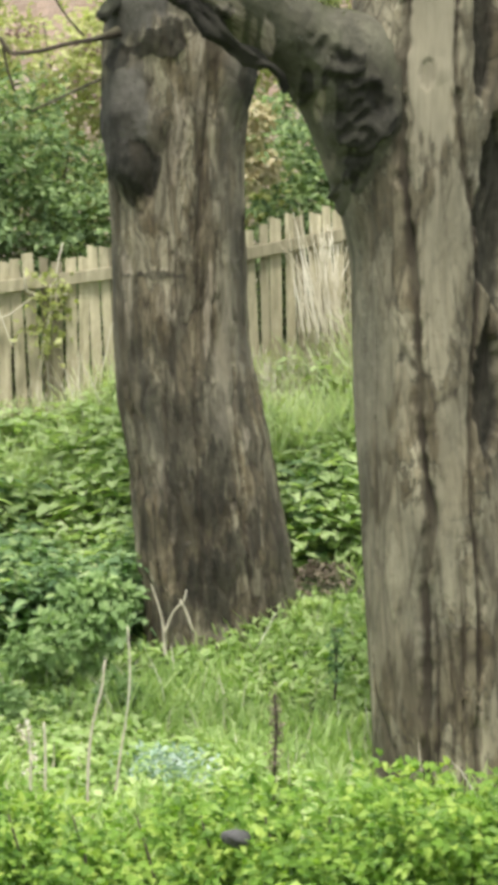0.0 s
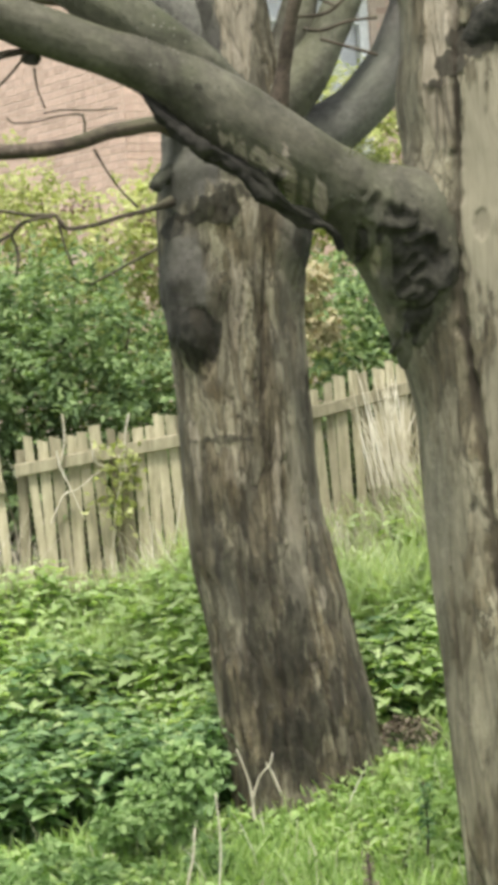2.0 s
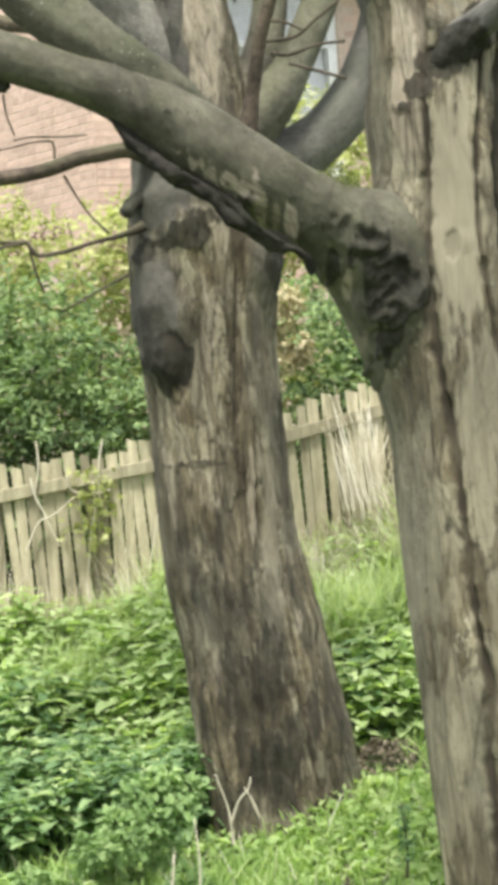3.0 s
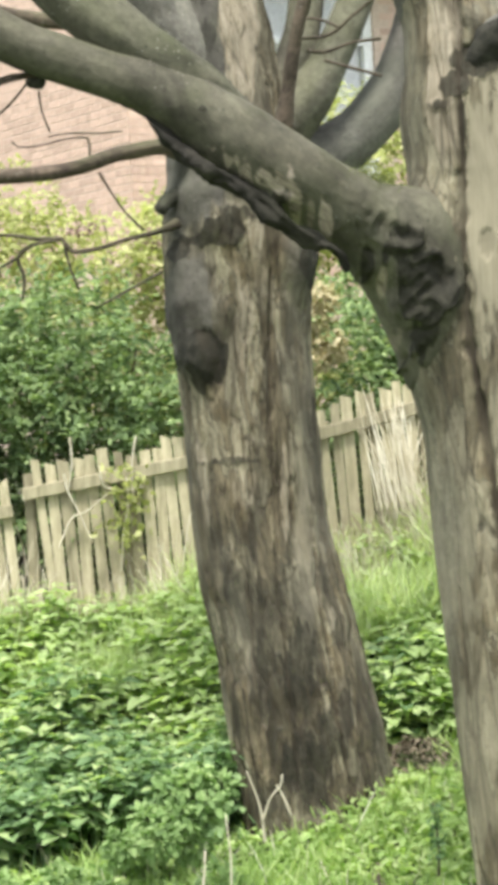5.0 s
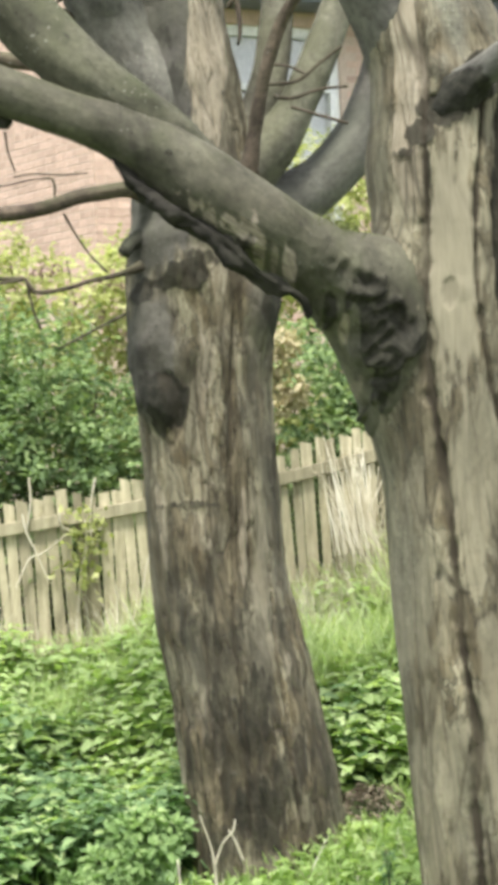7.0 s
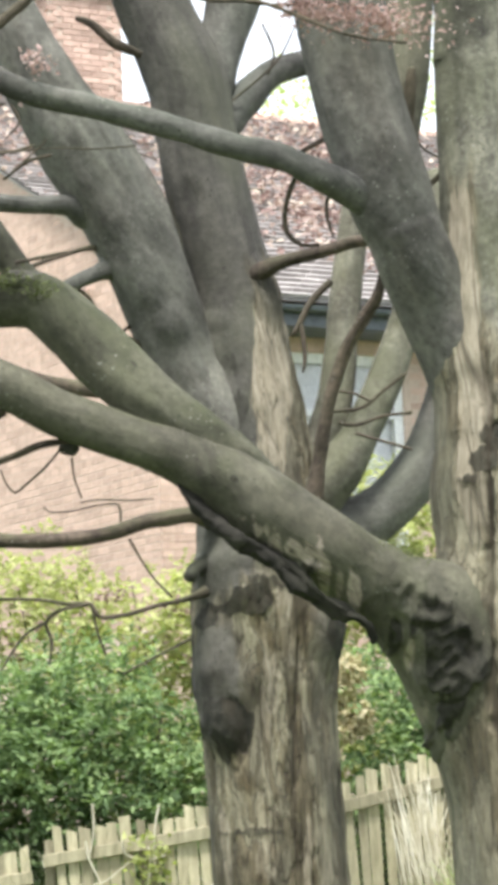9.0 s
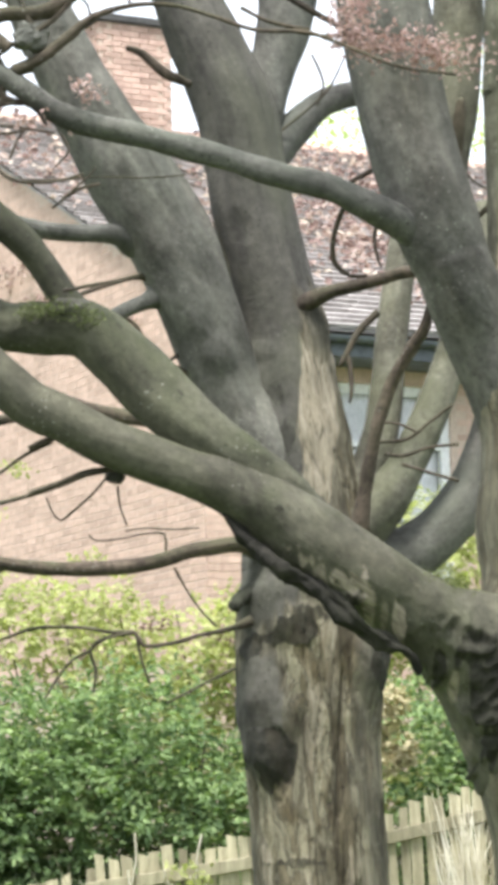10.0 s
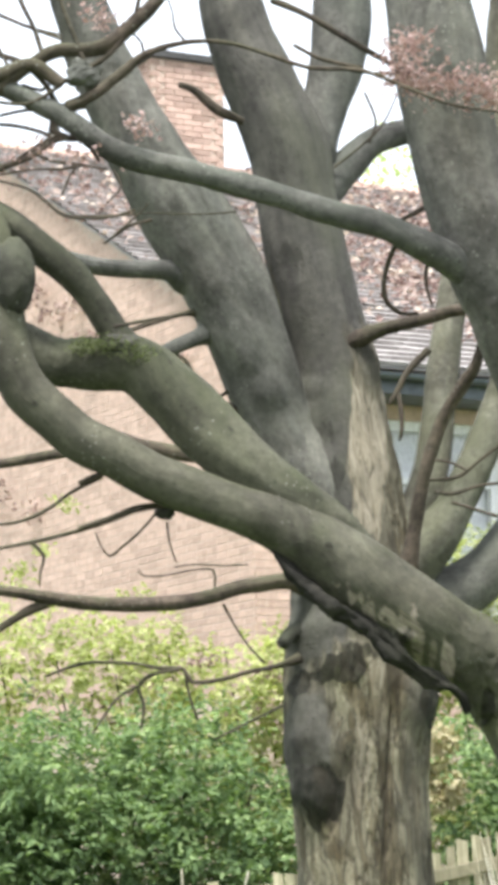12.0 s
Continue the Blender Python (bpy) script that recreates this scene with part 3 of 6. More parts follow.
def leaf_cloud(name, at, ahead, up, length, width, mat, parent=None, fold=0.18, droop=0.15, label="", blades=False):
    """Many leaves in one mesh: arrays of places, directions and faces up; each leaf folded along its rib and bent to its tip."""
    at, ahead, up = (np.asarray(v, dtype=float) for v in (at, ahead, up))
    n = len(at)
    ahead /= np.linalg.norm(ahead, axis=1)[:, None] + 1e-9
    side = np.cross(ahead, up)
    side /= np.linalg.norm(side, axis=1)[:, None] + 1e-9
    up = np.cross(side, ahead)
    ln = np.broadcast_to(np.asarray(length, dtype=float), (n,))[:, None]
    wd = np.broadcast_to(np.asarray(width, dtype=float), (n,))[:, None]
    if blades:
        shape = [(0.0, -0.5, 0.0), (0.0, 0.5, 0.0), (0.45, 0.42, -0.02), (0.45, -0.42, -0.02), (0.8, 0.25, -droop * 0.5), (0.8, -0.25, -droop * 0.5), (1.0, 0.0, -droop)]
        quads = [(0, 1, 2, 3), (3, 2, 4, 5), (5, 4, 6)]
    else:
        shape = [(0.0, 0.0, 0.0), (0.32, -0.5, fold), (0.32, 0.5, fold), (0.4, 0.0, 0.0), (0.72, -0.34, fold * 0.4 - droop * 0.4), (0.72, 0.34, fold * 0.4 - droop * 0.4), (1.0, 0.0, -droop)]
        quads = [(0, 3, 1), (0, 2, 3), (1, 3, 4), (2, 5, 3), (3, 6, 4), (3, 5, 6)]
    verts = np.stack([at + ahead * ln * a + side * wd * b + up * ln * c for a, b, c in shape], axis=1).reshape(-1, 3)
    k = len(shape)
    faces = []
    for i in range(n):
        o = i * k
        faces.extend(tuple(o + j for j in q) for q in quads)
    return link_mesh(name, verts, faces, mat, parent, label)


def away(n, rng, flat=0.6):
    """Random directions, spread sideways."""
    a = rng.uniform(0, 2 * math.pi, n)
    return np.stack([np.cos(a), np.sin(a), rng.normal(0, flat, n)], axis=1)


def board(bm, a, b, width, thick, face, jag=0.0):
    """A sawn board from a to b, its broad face towards face, edges broken."""
    a, b = Vector(a), Vector(b)
    d = (b - a).normalized()
    n = Vector(face)
    n = (n - d * n.dot(d)).normalized()
    s = d.cross(n)
    vs = []
    for q, j in ((a, 0), (b, jag)):
        for u, v in ((-1, -0.7), (-0.88, -1), (0.88, -1), (1, -0.7), (1, 1), (-1, 1)):
            vs.append(bm.verts.new(q + s * u * width / 2 + n * -v * thick / 2 + d * j * u))
    for k in range(6):
        bm.faces.new((vs[k], vs[(k + 1) % 6], vs[6 + (k + 1) % 6], vs[6 + k]))
    bm.faces.new(vs[5::-1])
    bm.faces.new(vs[6:])


def box(bm, m, sx, sy, sz, bevel=0.0):
    """A box of that size, its base centre at m."""
    got = bmesh.ops.create_cube(bm, size=1.0, matrix=m @ Matrix.Translation((0, 0, sz / 2)) @ Matrix.Diagonal((sx, sy, sz, 1)))
    if bevel:
        es = list({e for v in got["verts"] for e in v.link_edges})
        bmesh.ops.bevel(bm, geom=es, offset=bevel, segments=2, affect="EDGES", profile=0.6)


def blocks(name, cells, mat, parent=None, label=""):
    """Many boxes in one mesh: (matrix of the base centre, sx, sy, sz)."""
    unit = [(-0.5, -0.5, 0), (0.5, -0.5, 0), (0.5, 0.5, 0), (-0.5, 0.5, 0), (-0.5, -0.5, 1), (0.5, -0.5, 1), (0.5, 0.5, 1), (-0.5, 0.5, 1)]
    quads = [(0, 3, 2, 1), (4, 5, 6, 7), (0, 1, 5, 4), (1, 2, 6, 5), (2, 3, 7, 6), (3, 0, 4, 7)]
    verts, faces = [], []
    for m, sx, sy, sz in cells:
        o = len(verts)
        verts.extend(m @ Vector((x * sx, y * sy, z * sz)) for x, y, z in unit)
        faces.extend(tuple(o + j for j in q) for q in quads)
    return link_mesh(name, verts, faces, mat, parent, label)


# ---- setting ----
def build_ground():
    xs = np.concatenate([np.linspace(-600, -12, 12), np.linspace(-9, 9, 61), np.linspace(12, 600, 12)])
    ys = np.concatenate([np.linspace(-400, 0, 9), np.linspace(2, 11, 10), np.linspace(11.5, 28, 56), np.linspace(30, 900, 16)])
    verts = [(x, y, float(ground_z(x, y)) + (0.05 * noise.noise(Vector((x * 1.7, y * 1.7, 0))) if 10 < y < 29 else 0)) for y in ys for x in xs]
    w = len(xs)
    faces = [(j * w + i, j * w + i + 1, (j + 1) * w + i + 1, (j + 1) * w + i) for j in range(len(ys) - 1) for i in range(w - 1)]
    ob = link_mesh("ground", verts, faces, SOIL, smooth=True)
    tagged(ob, "sloping garden ground, mossy soil under grass and weeds", "ground", kind="structure")


build_ground()

# ---- house: gable end and eaves wall meeting at a corner ----
CORNER = Vector((-1.30, 26.5, 3.0))
SIDE = Vector((math.cos(radians(30)), math.sin(radians(30)), 0))
GABLE = Vector((-SIDE.y, SIDE.x, 0))
EAVE = 8.19
PITCH = 0.51
SPAN = 7.0
LENGTH = 13.0
UP = Vector((0, 0, 1))


def build_house():
    house = thing("house", "pink-red brick house with slate roof and brick chimney", "house")
    # gable wall core (mortar face), with its slope, and eaves wall core
    bm = bmesh.new()
    out = -SIDE
    prof = [(0, 0), (0, EAVE - 3.0), (SPAN, EAVE - 3.0 + SPAN * PITCH), (2 * SPAN, EAVE - 3.0), (2 * SPAN, 0)]
    a = [bm.verts.new(CORNER + GABLE * u + UP * h) for u, h in prof]
    b = [bm.verts.new(CORNER + GABLE * u + UP * h + SIDE * 0.3) for u, h in prof]
    bm.faces.new(a)
    bm.faces.new(b[::-1])
    for k in range(5):
        bm.faces.new((a[k], b[k], b[(k + 1) % 5], a[(k + 1) % 5]))
    bmesh.ops.recalc_face_normals(bm, faces=bm.faces)
    gable = part("gable_wall", bm, MORTAR, house, "pink brick gable wall")
    # eaves wall with two window openings: pieces around them
    bm = bmesh.new()
    turn = Matrix.Rotation(radians(30), 4, "Z")

    def slab(u0, u1, z0, z1):
        box(bm, Matrix.Translation(CORNER + SIDE * (u0 + u1) / 2 + GABLE * 0.15 + UP * (z0 - 3.0)) @ turn, u1 - u0, 0.3, z1 - z0)

    top = EAVE - 0.05
    wins = WINDOWS
    u = 0.304
    for w0, w1, z0, z1 in wins:
        slab(u, w0, 3.0, top)
        slab(w0, w1, 3.0, z0)
        slab(w0, w1, z1, top)
        u = w1
    slab(u, LENGTH, 3.0, top)
    part("eaves_wall", bm, MORTAR, house, "buff brick eaves wall")
    for w0, w1, z0, z1 in wins:
        mid = (w0 + w1) / 2
        frame_bm = bmesh.new()
        rings = []
        for e, depth in ((0.0, 0.035), (0.1, 0.035), (0.1, 0.125), (0.0, 0.125)):
            rings.append([frame_bm.verts.new(CORNER + SIDE * u + GABLE * depth + UP * (z - 3.0)) for u, z in ((w0 + e, z0 + e), (w1 - e, z0 + e), (w1 - e, z1 - e), (w0 + e, z1 - e))])
        for i in range(4):
            for j in range(4):
                frame_bm.faces.new((rings[i][j], rings[i][(j + 1) % 4], rings[(i + 1) % 4][(j + 1) % 4], rings[(i + 1) % 4][j]))
        bmesh.ops.recalc_face_normals(frame_bm, faces=frame_bm.faces)
        win = part("window", frame_bm, PAINT, house, "white-painted window frame")
        for name, c, wd, lo, hi in (("mullion", mid, 0.07, z0 + 0.1, z1 - 0.1), ("transom", (w0 + mid) / 2 + 0.02, mid - w0 - 0.12, z1 - 0.62, z1 - 0.56), ("transom", (w1 + mid) / 2 - 0.02, w1 - mid - 0.12, z1 - 0.62, z1 - 0.56)):
            mb = bmesh.new()
            box(mb, Matrix.Translation(CORNER + SIDE * c + GABLE * 0.08 + UP * (lo - 3.0)) @ turn, wd, 0.08, hi - lo, 0.006)
            part(name, mb, PAINT, win)
        pb = bmesh.new()
        box(pb, Matrix.Translation(CORNER + SIDE * mid + GABLE * 0.10 + UP * (z0 + 0.06 - 3.0)) @ turn, w1 - w0 - 0.14, 0.008, z1 - z0 - 0.12)
        part("pane", pb, GLASS, win).visible_shadow = False
        # White panel added behind the pane in place of sky reflected in it.
        nb = bmesh.new()
        box(nb, Matrix.Translation(CORNER + SIDE * mid + GABLE * 0.145 + UP * (z0 + 0.06 - 3.0)) @ turn, w1 - w0 - 0.12, 0.02, z1 - z0 - 0.12)
        part("blind", nb, PAINT, win, "white panel behind the glass, standing in for reflected sky")
        sb = bmesh.new()
        box(sb, Matrix.Translation(CORNER + SIDE * mid - GABLE * 0.04 + UP * (z0 - 0.09 - 3.0)) @ turn, w1 - w0 + 0.12, 0.2, 0.085, 0.01)
        part("sill", sb, PAINT, win)
        lb = bmesh.new()
        box(lb, Matrix.Translation(CORNER + SIDE * mid - GABLE * 0.006 + UP * (z1 + 0.003 - 3.0)) @ turn, w1 - w0 + 0.3, 0.05, 0.14, 0.006)
        part("lintel", lb, BRICK, win, "dull red brick lintel")
    # roof deck, then slate courses as real overlapping steps
    for sgn, base in ((1, 0.0), (-1, 2 * SPAN)):
        bm = bmesh.new()
        rows = 46
        slope = Vector(GABLE) * sgn * SPAN + UP * SPAN * PITCH
        ln = slope.length
        d = slope / ln
        nrm = (UP - d * d.z).normalized()
        start = CORNER + GABLE * base + UP * (EAVE - 3.0) - d * 0.70 + nrm * 0.02
        step = (ln + 0.70) / rows
        count = 44
        for r in range(rows):
            shift = 0.5 * (r % 2)
            for c in range(-(r % 2), count):
                u0 = max(-0.08, -0.08 + (c + shift) * LENGTH / count)
                u1 = -0.08 + (c + 1 + shift) * LENGTH / count - 0.008
                lift = random.uniform(0.0, 0.006)
                lo = start + d * (r * step + random.uniform(-0.008, 0.008)) + nrm * (0.048 + lift)
                hi = start + d * ((r + 1) * step + 0.06) + nrm * 0.006
                p = [bm.verts.new(q) for q in (lo + SIDE * u0, lo + SIDE * u1, hi + SIDE * u1, hi + SIDE * u0, lo + SIDE * u0 - nrm * 0.04, lo + SIDE * u1 - nrm * 0.04)]
                bm.faces.new(p[:4] if sgn > 0 else p[3::-1])
                bm.faces.new((p[4], p[5], p[1], p[0]) if sgn > 0 else (p[0], p[1], p[5], p[4]))
        roof = tagged(part("roof", bm, SLATE, house, "grey slate roof"), kind="stuff")
        db = bmesh.new()
        q = [start - SIDE * 0.06, start + SIDE * (LENGTH + 0.2), start + d * (ln + 0.70) + SIDE * (LENGTH + 0.2), start + d * (ln + 0.70) - SIDE * 0.06]
        lo = [db.verts.new(v - nrm * 0.025) for v in q]
        hi = [db.verts.new(v) for v in q]
        db.faces.new(lo[::-1])
        db.faces.new(hi)
        for k in range(4):
            db.faces.new((lo[k], lo[(k + 1) % 4], hi[(k + 1) % 4], hi[k]))
        bmesh.ops.recalc_face_normals(db, faces=db.faces)
        part("roof_deck", db, SLATE, roof)
    # ridge tiles
    ridge = CORNER + GABLE * SPAN + UP * (EAVE - 3.0 + SPAN * PITCH + 0.02)
    for k in range(28):
        rb = bmesh.new()
        ring = []
        for e in (0.0, 0.44):
            ring.append([rb.verts.new(ridge + SIDE * (-0.2 + k * 0.46 + e) + GABLE * 0.14 * math.cos(q) + UP * (0.10 * math.sin(q) - 0.02)) for q in np.linspace(0, math.pi, 7)])
        for j in range(6):
            rb.faces.new((ring[0][j], ring[0][j + 1], ring[1][j + 1], ring[1][j]))
        rb.faces.new(ring[0])
        rb.faces.new(ring[1][::-1])
        part("ridge_tile", rb, CHIMNEY, house)
    # fascia, soffit and half-round gutter with brackets and a downpipe
    fb = bmesh.new()
    box(fb, Matrix.Translation(CORNER + SIDE * LENGTH / 2 - GABLE * 0.57 + UP * (EAVE - 3.0 - 0.55)) @ turn, LENGTH, 0.03, 0.2, 0.004)
    part("fascia", fb, GUTTER, house, "dark grey fascia board")
    fb = bmesh.new()
    box(fb, Matrix.Translation(CORNER + SIDE * LENGTH / 2 - GABLE * 0.277 + UP * (EAVE - 3.0 - 0.55)) @ turn, LENGTH, 0.55, 0.02)
    part("soffit", fb, GUTTER, house, "dark grey soffit board")
    gb2 = bmesh.new()
    gq = [math.pi + v * math.pi / 8 for v in range(9)]
    rings = []
    for e in (0.0, LENGTH):
        c0 = CORNER + SIDE * e - GABLE * 0.655 + UP * (EAVE - 3.0 - 0.37)
        rings.append([gb2.verts.new(c0 + GABLE * 0.06 * math.cos(q) + UP * 0.06 * math.sin(q)) for q in gq] + [gb2.verts.new(c0 + GABLE * 0.052 * math.cos(q) + UP * 0.052 * math.sin(q)) for q in gq[::-1]])
    m = len(rings[0])
    for j in range(m):
        gb2.faces.new((rings[0][j], rings[0][(j + 1) % m], rings[1][(j + 1) % m], rings[1][j]))
    bmesh.ops.recalc_face_normals(gb2, faces=gb2.faces)
    part("gutter", gb2, GUTTER, house, "grey half-round gutter")
    # chimney on the ridge, with corbelled head and pots
    base = ridge + SIDE * 2.6 - UP * 0.7
    cb = bmesh.new()
    box(cb, Matrix.Translation(base) @ turn, 0.96, 0.7, 1.95)
    stack = part("chimney", cb, MORTAR, house, "square pink-red brick chimney stack")
    kb = []
    for r in range(27):
        for face_dir, face_len, off in ((SIDE, 0.98, GABLE * -0.355), (GABLE, 0.72, SIDE * -0.485), (GABLE, 0.72, SIDE * 0.485)):
            n = max(2, round(face_len / 0.235))
            for c in range(n):
                w = face_len / n
                u = -face_len / 2 + (c + 0.5) * w + (0.25 * w if r % 2 else -0.25 * w)
                if abs(u) > face_len / 2 - w * 0.3:
                    w2 = w * 0.5
                    u = math.copysign(face_len / 2 - w2 / 2, u)
                else:
                    w2 = w
                m4 = Matrix.Translation(base + off + face_dir * u + UP * (0.01 + r * 0.0715)) @ turn
                if face_dir is SIDE:
                    kb.append((m4, w2 - 0.012, 0.02, 0.061))
                else:
                    kb.append((m4, 0.02, w2 - 0.012, 0.061))
    tagged(blocks("chimney_bricks", kb, CHIMNEY, stack), kind="stuff")
    hb = bmesh.new()
    box(hb, Matrix.Translation(base + UP * 1.955) @ turn, 1.1, 0.84, 0.09, 0.01)
    part("chimney_cap", hb, STONE, stack, "weathered stone chimney cap")
    return house, gable


WINDOWS = ((1.40, 2.75, 5.45, 7.50), (5.2, 6.5, 5.45, 7.50))
house, gable_wall = build_house()


# ---- the two old trees ----
old_tree = thing("tree", "old bare tree with burred, shredded grey-brown trunk on the bank", "tree", "old trees")
old_tree.location = (0, 0, 0)
front_tree = thing("tree", "old tree with pale fissured trunk and long mossy low branch", "tree", "old trees")
OLD_REAR = [(-0.013, 19.200, 4.740, 0.267), (0.300, 19.300, 4.912, 0.214), (0.620, 19.450, 5.131, 0.185), (0.890, 19.600, 5.453, 0.179), (1.089, 19.700, 5.897, 0.172), (1.194, 19.800, 6.391, 0.165)]
OLD_LEFT = [(-0.40, 19.12, 5.05, 0.20), (-0.48, 19.08, 5.38, 0.25), (-0.569, 19.06, 5.715, 0.265), (-0.761, 19.000, 6.091, 0.234), (-0.927, 18.900, 6.621, 0.262), (-1.119, 18.850, 7.123, 0.292), (-1.367, 18.800, 7.550, 0.298), (-1.601, 18.750, 7.938, 0.260), (-1.785, 18.700, 8.306, 0.230), (-1.944, 18.700, 8.689, 0.208), (-2.053, 18.650, 9.037, 0.185), (-2.122, 18.600, 9.384, 0.170)]
OLD_TRUNK = [(0.074, 19.200, 0.242, 0.571), (0.056, 19.200, 0.551, 0.533), (0.022, 19.200, 0.974, 0.526), (-0.035, 19.200, 1.357, 0.507), (-0.088, 19.200, 1.740, 0.488), (-0.163, 19.200, 2.121, 0.476), (-0.212, 19.200, 2.502, 0.453), (-0.226, 19.200, 2.882, 0.449), (-0.240, 19.200, 3.261, 0.446), (-0.255, 19.200, 3.639, 0.449), (-0.261, 19.200, 4.016, 0.480), (-0.257, 19.200, 4.393, 0.518), (-0.244, 19.200, 4.693, 0.514), (-0.259, 19.200, 4.940, 0.465), (-0.285, 19.200, 5.326, 0.404), (-0.307, 19.200, 5.715, 0.373), (-0.344, 19.200, 6.145, 0.328), (-0.385, 19.200, 6.578, 0.289), (-0.474, 19.200, 6.975, 0.289), (-0.556, 19.200, 7.375, 0.289), (-0.608, 19.200, 7.736, 0.282), (-0.660, 19.200, 8.099, 0.282), (-0.844, 19.200, 8.560, 0.259), (-1.003, 19.200, 8.973, 0.229), (-1.095, 19.200, 9.428, 0.198)]
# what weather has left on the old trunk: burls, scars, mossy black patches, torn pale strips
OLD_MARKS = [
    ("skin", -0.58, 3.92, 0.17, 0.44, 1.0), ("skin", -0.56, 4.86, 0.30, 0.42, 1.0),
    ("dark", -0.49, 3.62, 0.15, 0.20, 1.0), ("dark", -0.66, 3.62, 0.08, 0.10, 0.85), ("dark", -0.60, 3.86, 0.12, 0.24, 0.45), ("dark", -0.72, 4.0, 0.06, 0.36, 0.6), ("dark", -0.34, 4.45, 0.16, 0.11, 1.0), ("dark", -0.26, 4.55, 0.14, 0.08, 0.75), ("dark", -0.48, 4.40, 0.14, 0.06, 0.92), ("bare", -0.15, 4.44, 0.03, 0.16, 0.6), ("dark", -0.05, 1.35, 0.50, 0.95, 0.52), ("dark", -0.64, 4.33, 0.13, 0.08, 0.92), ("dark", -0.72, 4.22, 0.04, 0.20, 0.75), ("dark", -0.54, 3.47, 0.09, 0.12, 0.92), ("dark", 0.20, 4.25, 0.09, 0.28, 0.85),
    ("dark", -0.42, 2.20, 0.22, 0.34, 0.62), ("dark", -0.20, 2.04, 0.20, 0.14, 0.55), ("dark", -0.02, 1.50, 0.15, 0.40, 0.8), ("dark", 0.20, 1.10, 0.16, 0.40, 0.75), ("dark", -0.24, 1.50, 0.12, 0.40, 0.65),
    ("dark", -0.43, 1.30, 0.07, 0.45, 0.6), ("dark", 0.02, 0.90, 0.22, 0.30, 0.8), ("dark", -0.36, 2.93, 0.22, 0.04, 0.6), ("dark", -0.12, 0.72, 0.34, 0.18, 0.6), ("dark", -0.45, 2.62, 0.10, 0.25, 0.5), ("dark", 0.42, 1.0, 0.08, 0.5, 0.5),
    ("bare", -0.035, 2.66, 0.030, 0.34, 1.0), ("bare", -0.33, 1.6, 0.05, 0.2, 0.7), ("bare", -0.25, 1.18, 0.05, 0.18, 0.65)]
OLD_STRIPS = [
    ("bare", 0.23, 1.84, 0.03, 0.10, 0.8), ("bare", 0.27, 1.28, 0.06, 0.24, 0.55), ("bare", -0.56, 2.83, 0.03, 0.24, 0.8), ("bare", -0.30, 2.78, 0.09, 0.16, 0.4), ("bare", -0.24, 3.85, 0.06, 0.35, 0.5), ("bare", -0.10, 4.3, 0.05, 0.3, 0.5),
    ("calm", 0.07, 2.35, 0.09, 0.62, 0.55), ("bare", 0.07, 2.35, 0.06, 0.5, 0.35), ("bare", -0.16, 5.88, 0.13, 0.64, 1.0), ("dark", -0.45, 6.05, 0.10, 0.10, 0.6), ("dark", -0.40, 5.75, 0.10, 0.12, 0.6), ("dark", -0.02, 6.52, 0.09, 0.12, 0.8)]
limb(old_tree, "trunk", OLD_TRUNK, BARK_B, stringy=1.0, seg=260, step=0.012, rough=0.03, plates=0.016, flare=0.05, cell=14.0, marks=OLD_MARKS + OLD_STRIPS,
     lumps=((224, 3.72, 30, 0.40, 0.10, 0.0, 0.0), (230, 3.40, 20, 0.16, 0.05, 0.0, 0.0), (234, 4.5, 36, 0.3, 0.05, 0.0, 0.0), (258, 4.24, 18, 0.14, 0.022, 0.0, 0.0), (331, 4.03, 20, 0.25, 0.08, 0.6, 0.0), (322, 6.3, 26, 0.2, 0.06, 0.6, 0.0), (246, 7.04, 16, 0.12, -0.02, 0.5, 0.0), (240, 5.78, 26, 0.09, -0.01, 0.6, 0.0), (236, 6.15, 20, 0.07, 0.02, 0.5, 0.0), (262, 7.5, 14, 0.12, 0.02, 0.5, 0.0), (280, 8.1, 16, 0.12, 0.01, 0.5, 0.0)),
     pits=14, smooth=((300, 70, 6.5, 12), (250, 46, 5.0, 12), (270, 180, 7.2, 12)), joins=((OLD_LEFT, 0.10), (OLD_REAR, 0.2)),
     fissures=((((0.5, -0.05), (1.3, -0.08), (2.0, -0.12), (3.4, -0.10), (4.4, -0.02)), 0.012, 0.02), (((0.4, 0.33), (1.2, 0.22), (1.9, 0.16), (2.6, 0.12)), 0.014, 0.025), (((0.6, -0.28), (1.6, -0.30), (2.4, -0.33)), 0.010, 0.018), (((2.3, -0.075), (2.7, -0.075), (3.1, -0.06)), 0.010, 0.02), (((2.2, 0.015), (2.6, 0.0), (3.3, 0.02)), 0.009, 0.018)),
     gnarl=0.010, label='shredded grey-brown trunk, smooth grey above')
limb(old_tree, "limb", OLD_LEFT, BARK_U, stringy=0.1, seg=90, step=0.022, rough=0.07, plates=0.01, pits=18, lumps=((242, 1.99, 24, 0.15, -0.01, 0.75, 0.0), (262, 1.63, 16, 0.1, 0.01, 0.6, 0.0), (238, 2.98, 20, 0.12, 0.01, 0.5, 0.0), (285, 3.28, 12, 0.2, 0.01, 0.6, 0.0), (250, 1.78, 40, 0.2, 0.02, 0.4, 0.0), (300, 2.68, 35, 0.25, 0.02, 0.5, 0.0), (285, 1.38, 25, 0.12, 0.03, 0.6, 0.0)), grooves=(((285, 285), 0.015, 0.03),), joins=((OLD_TRUNK, 0.10),), label='smooth grey leaning limb')
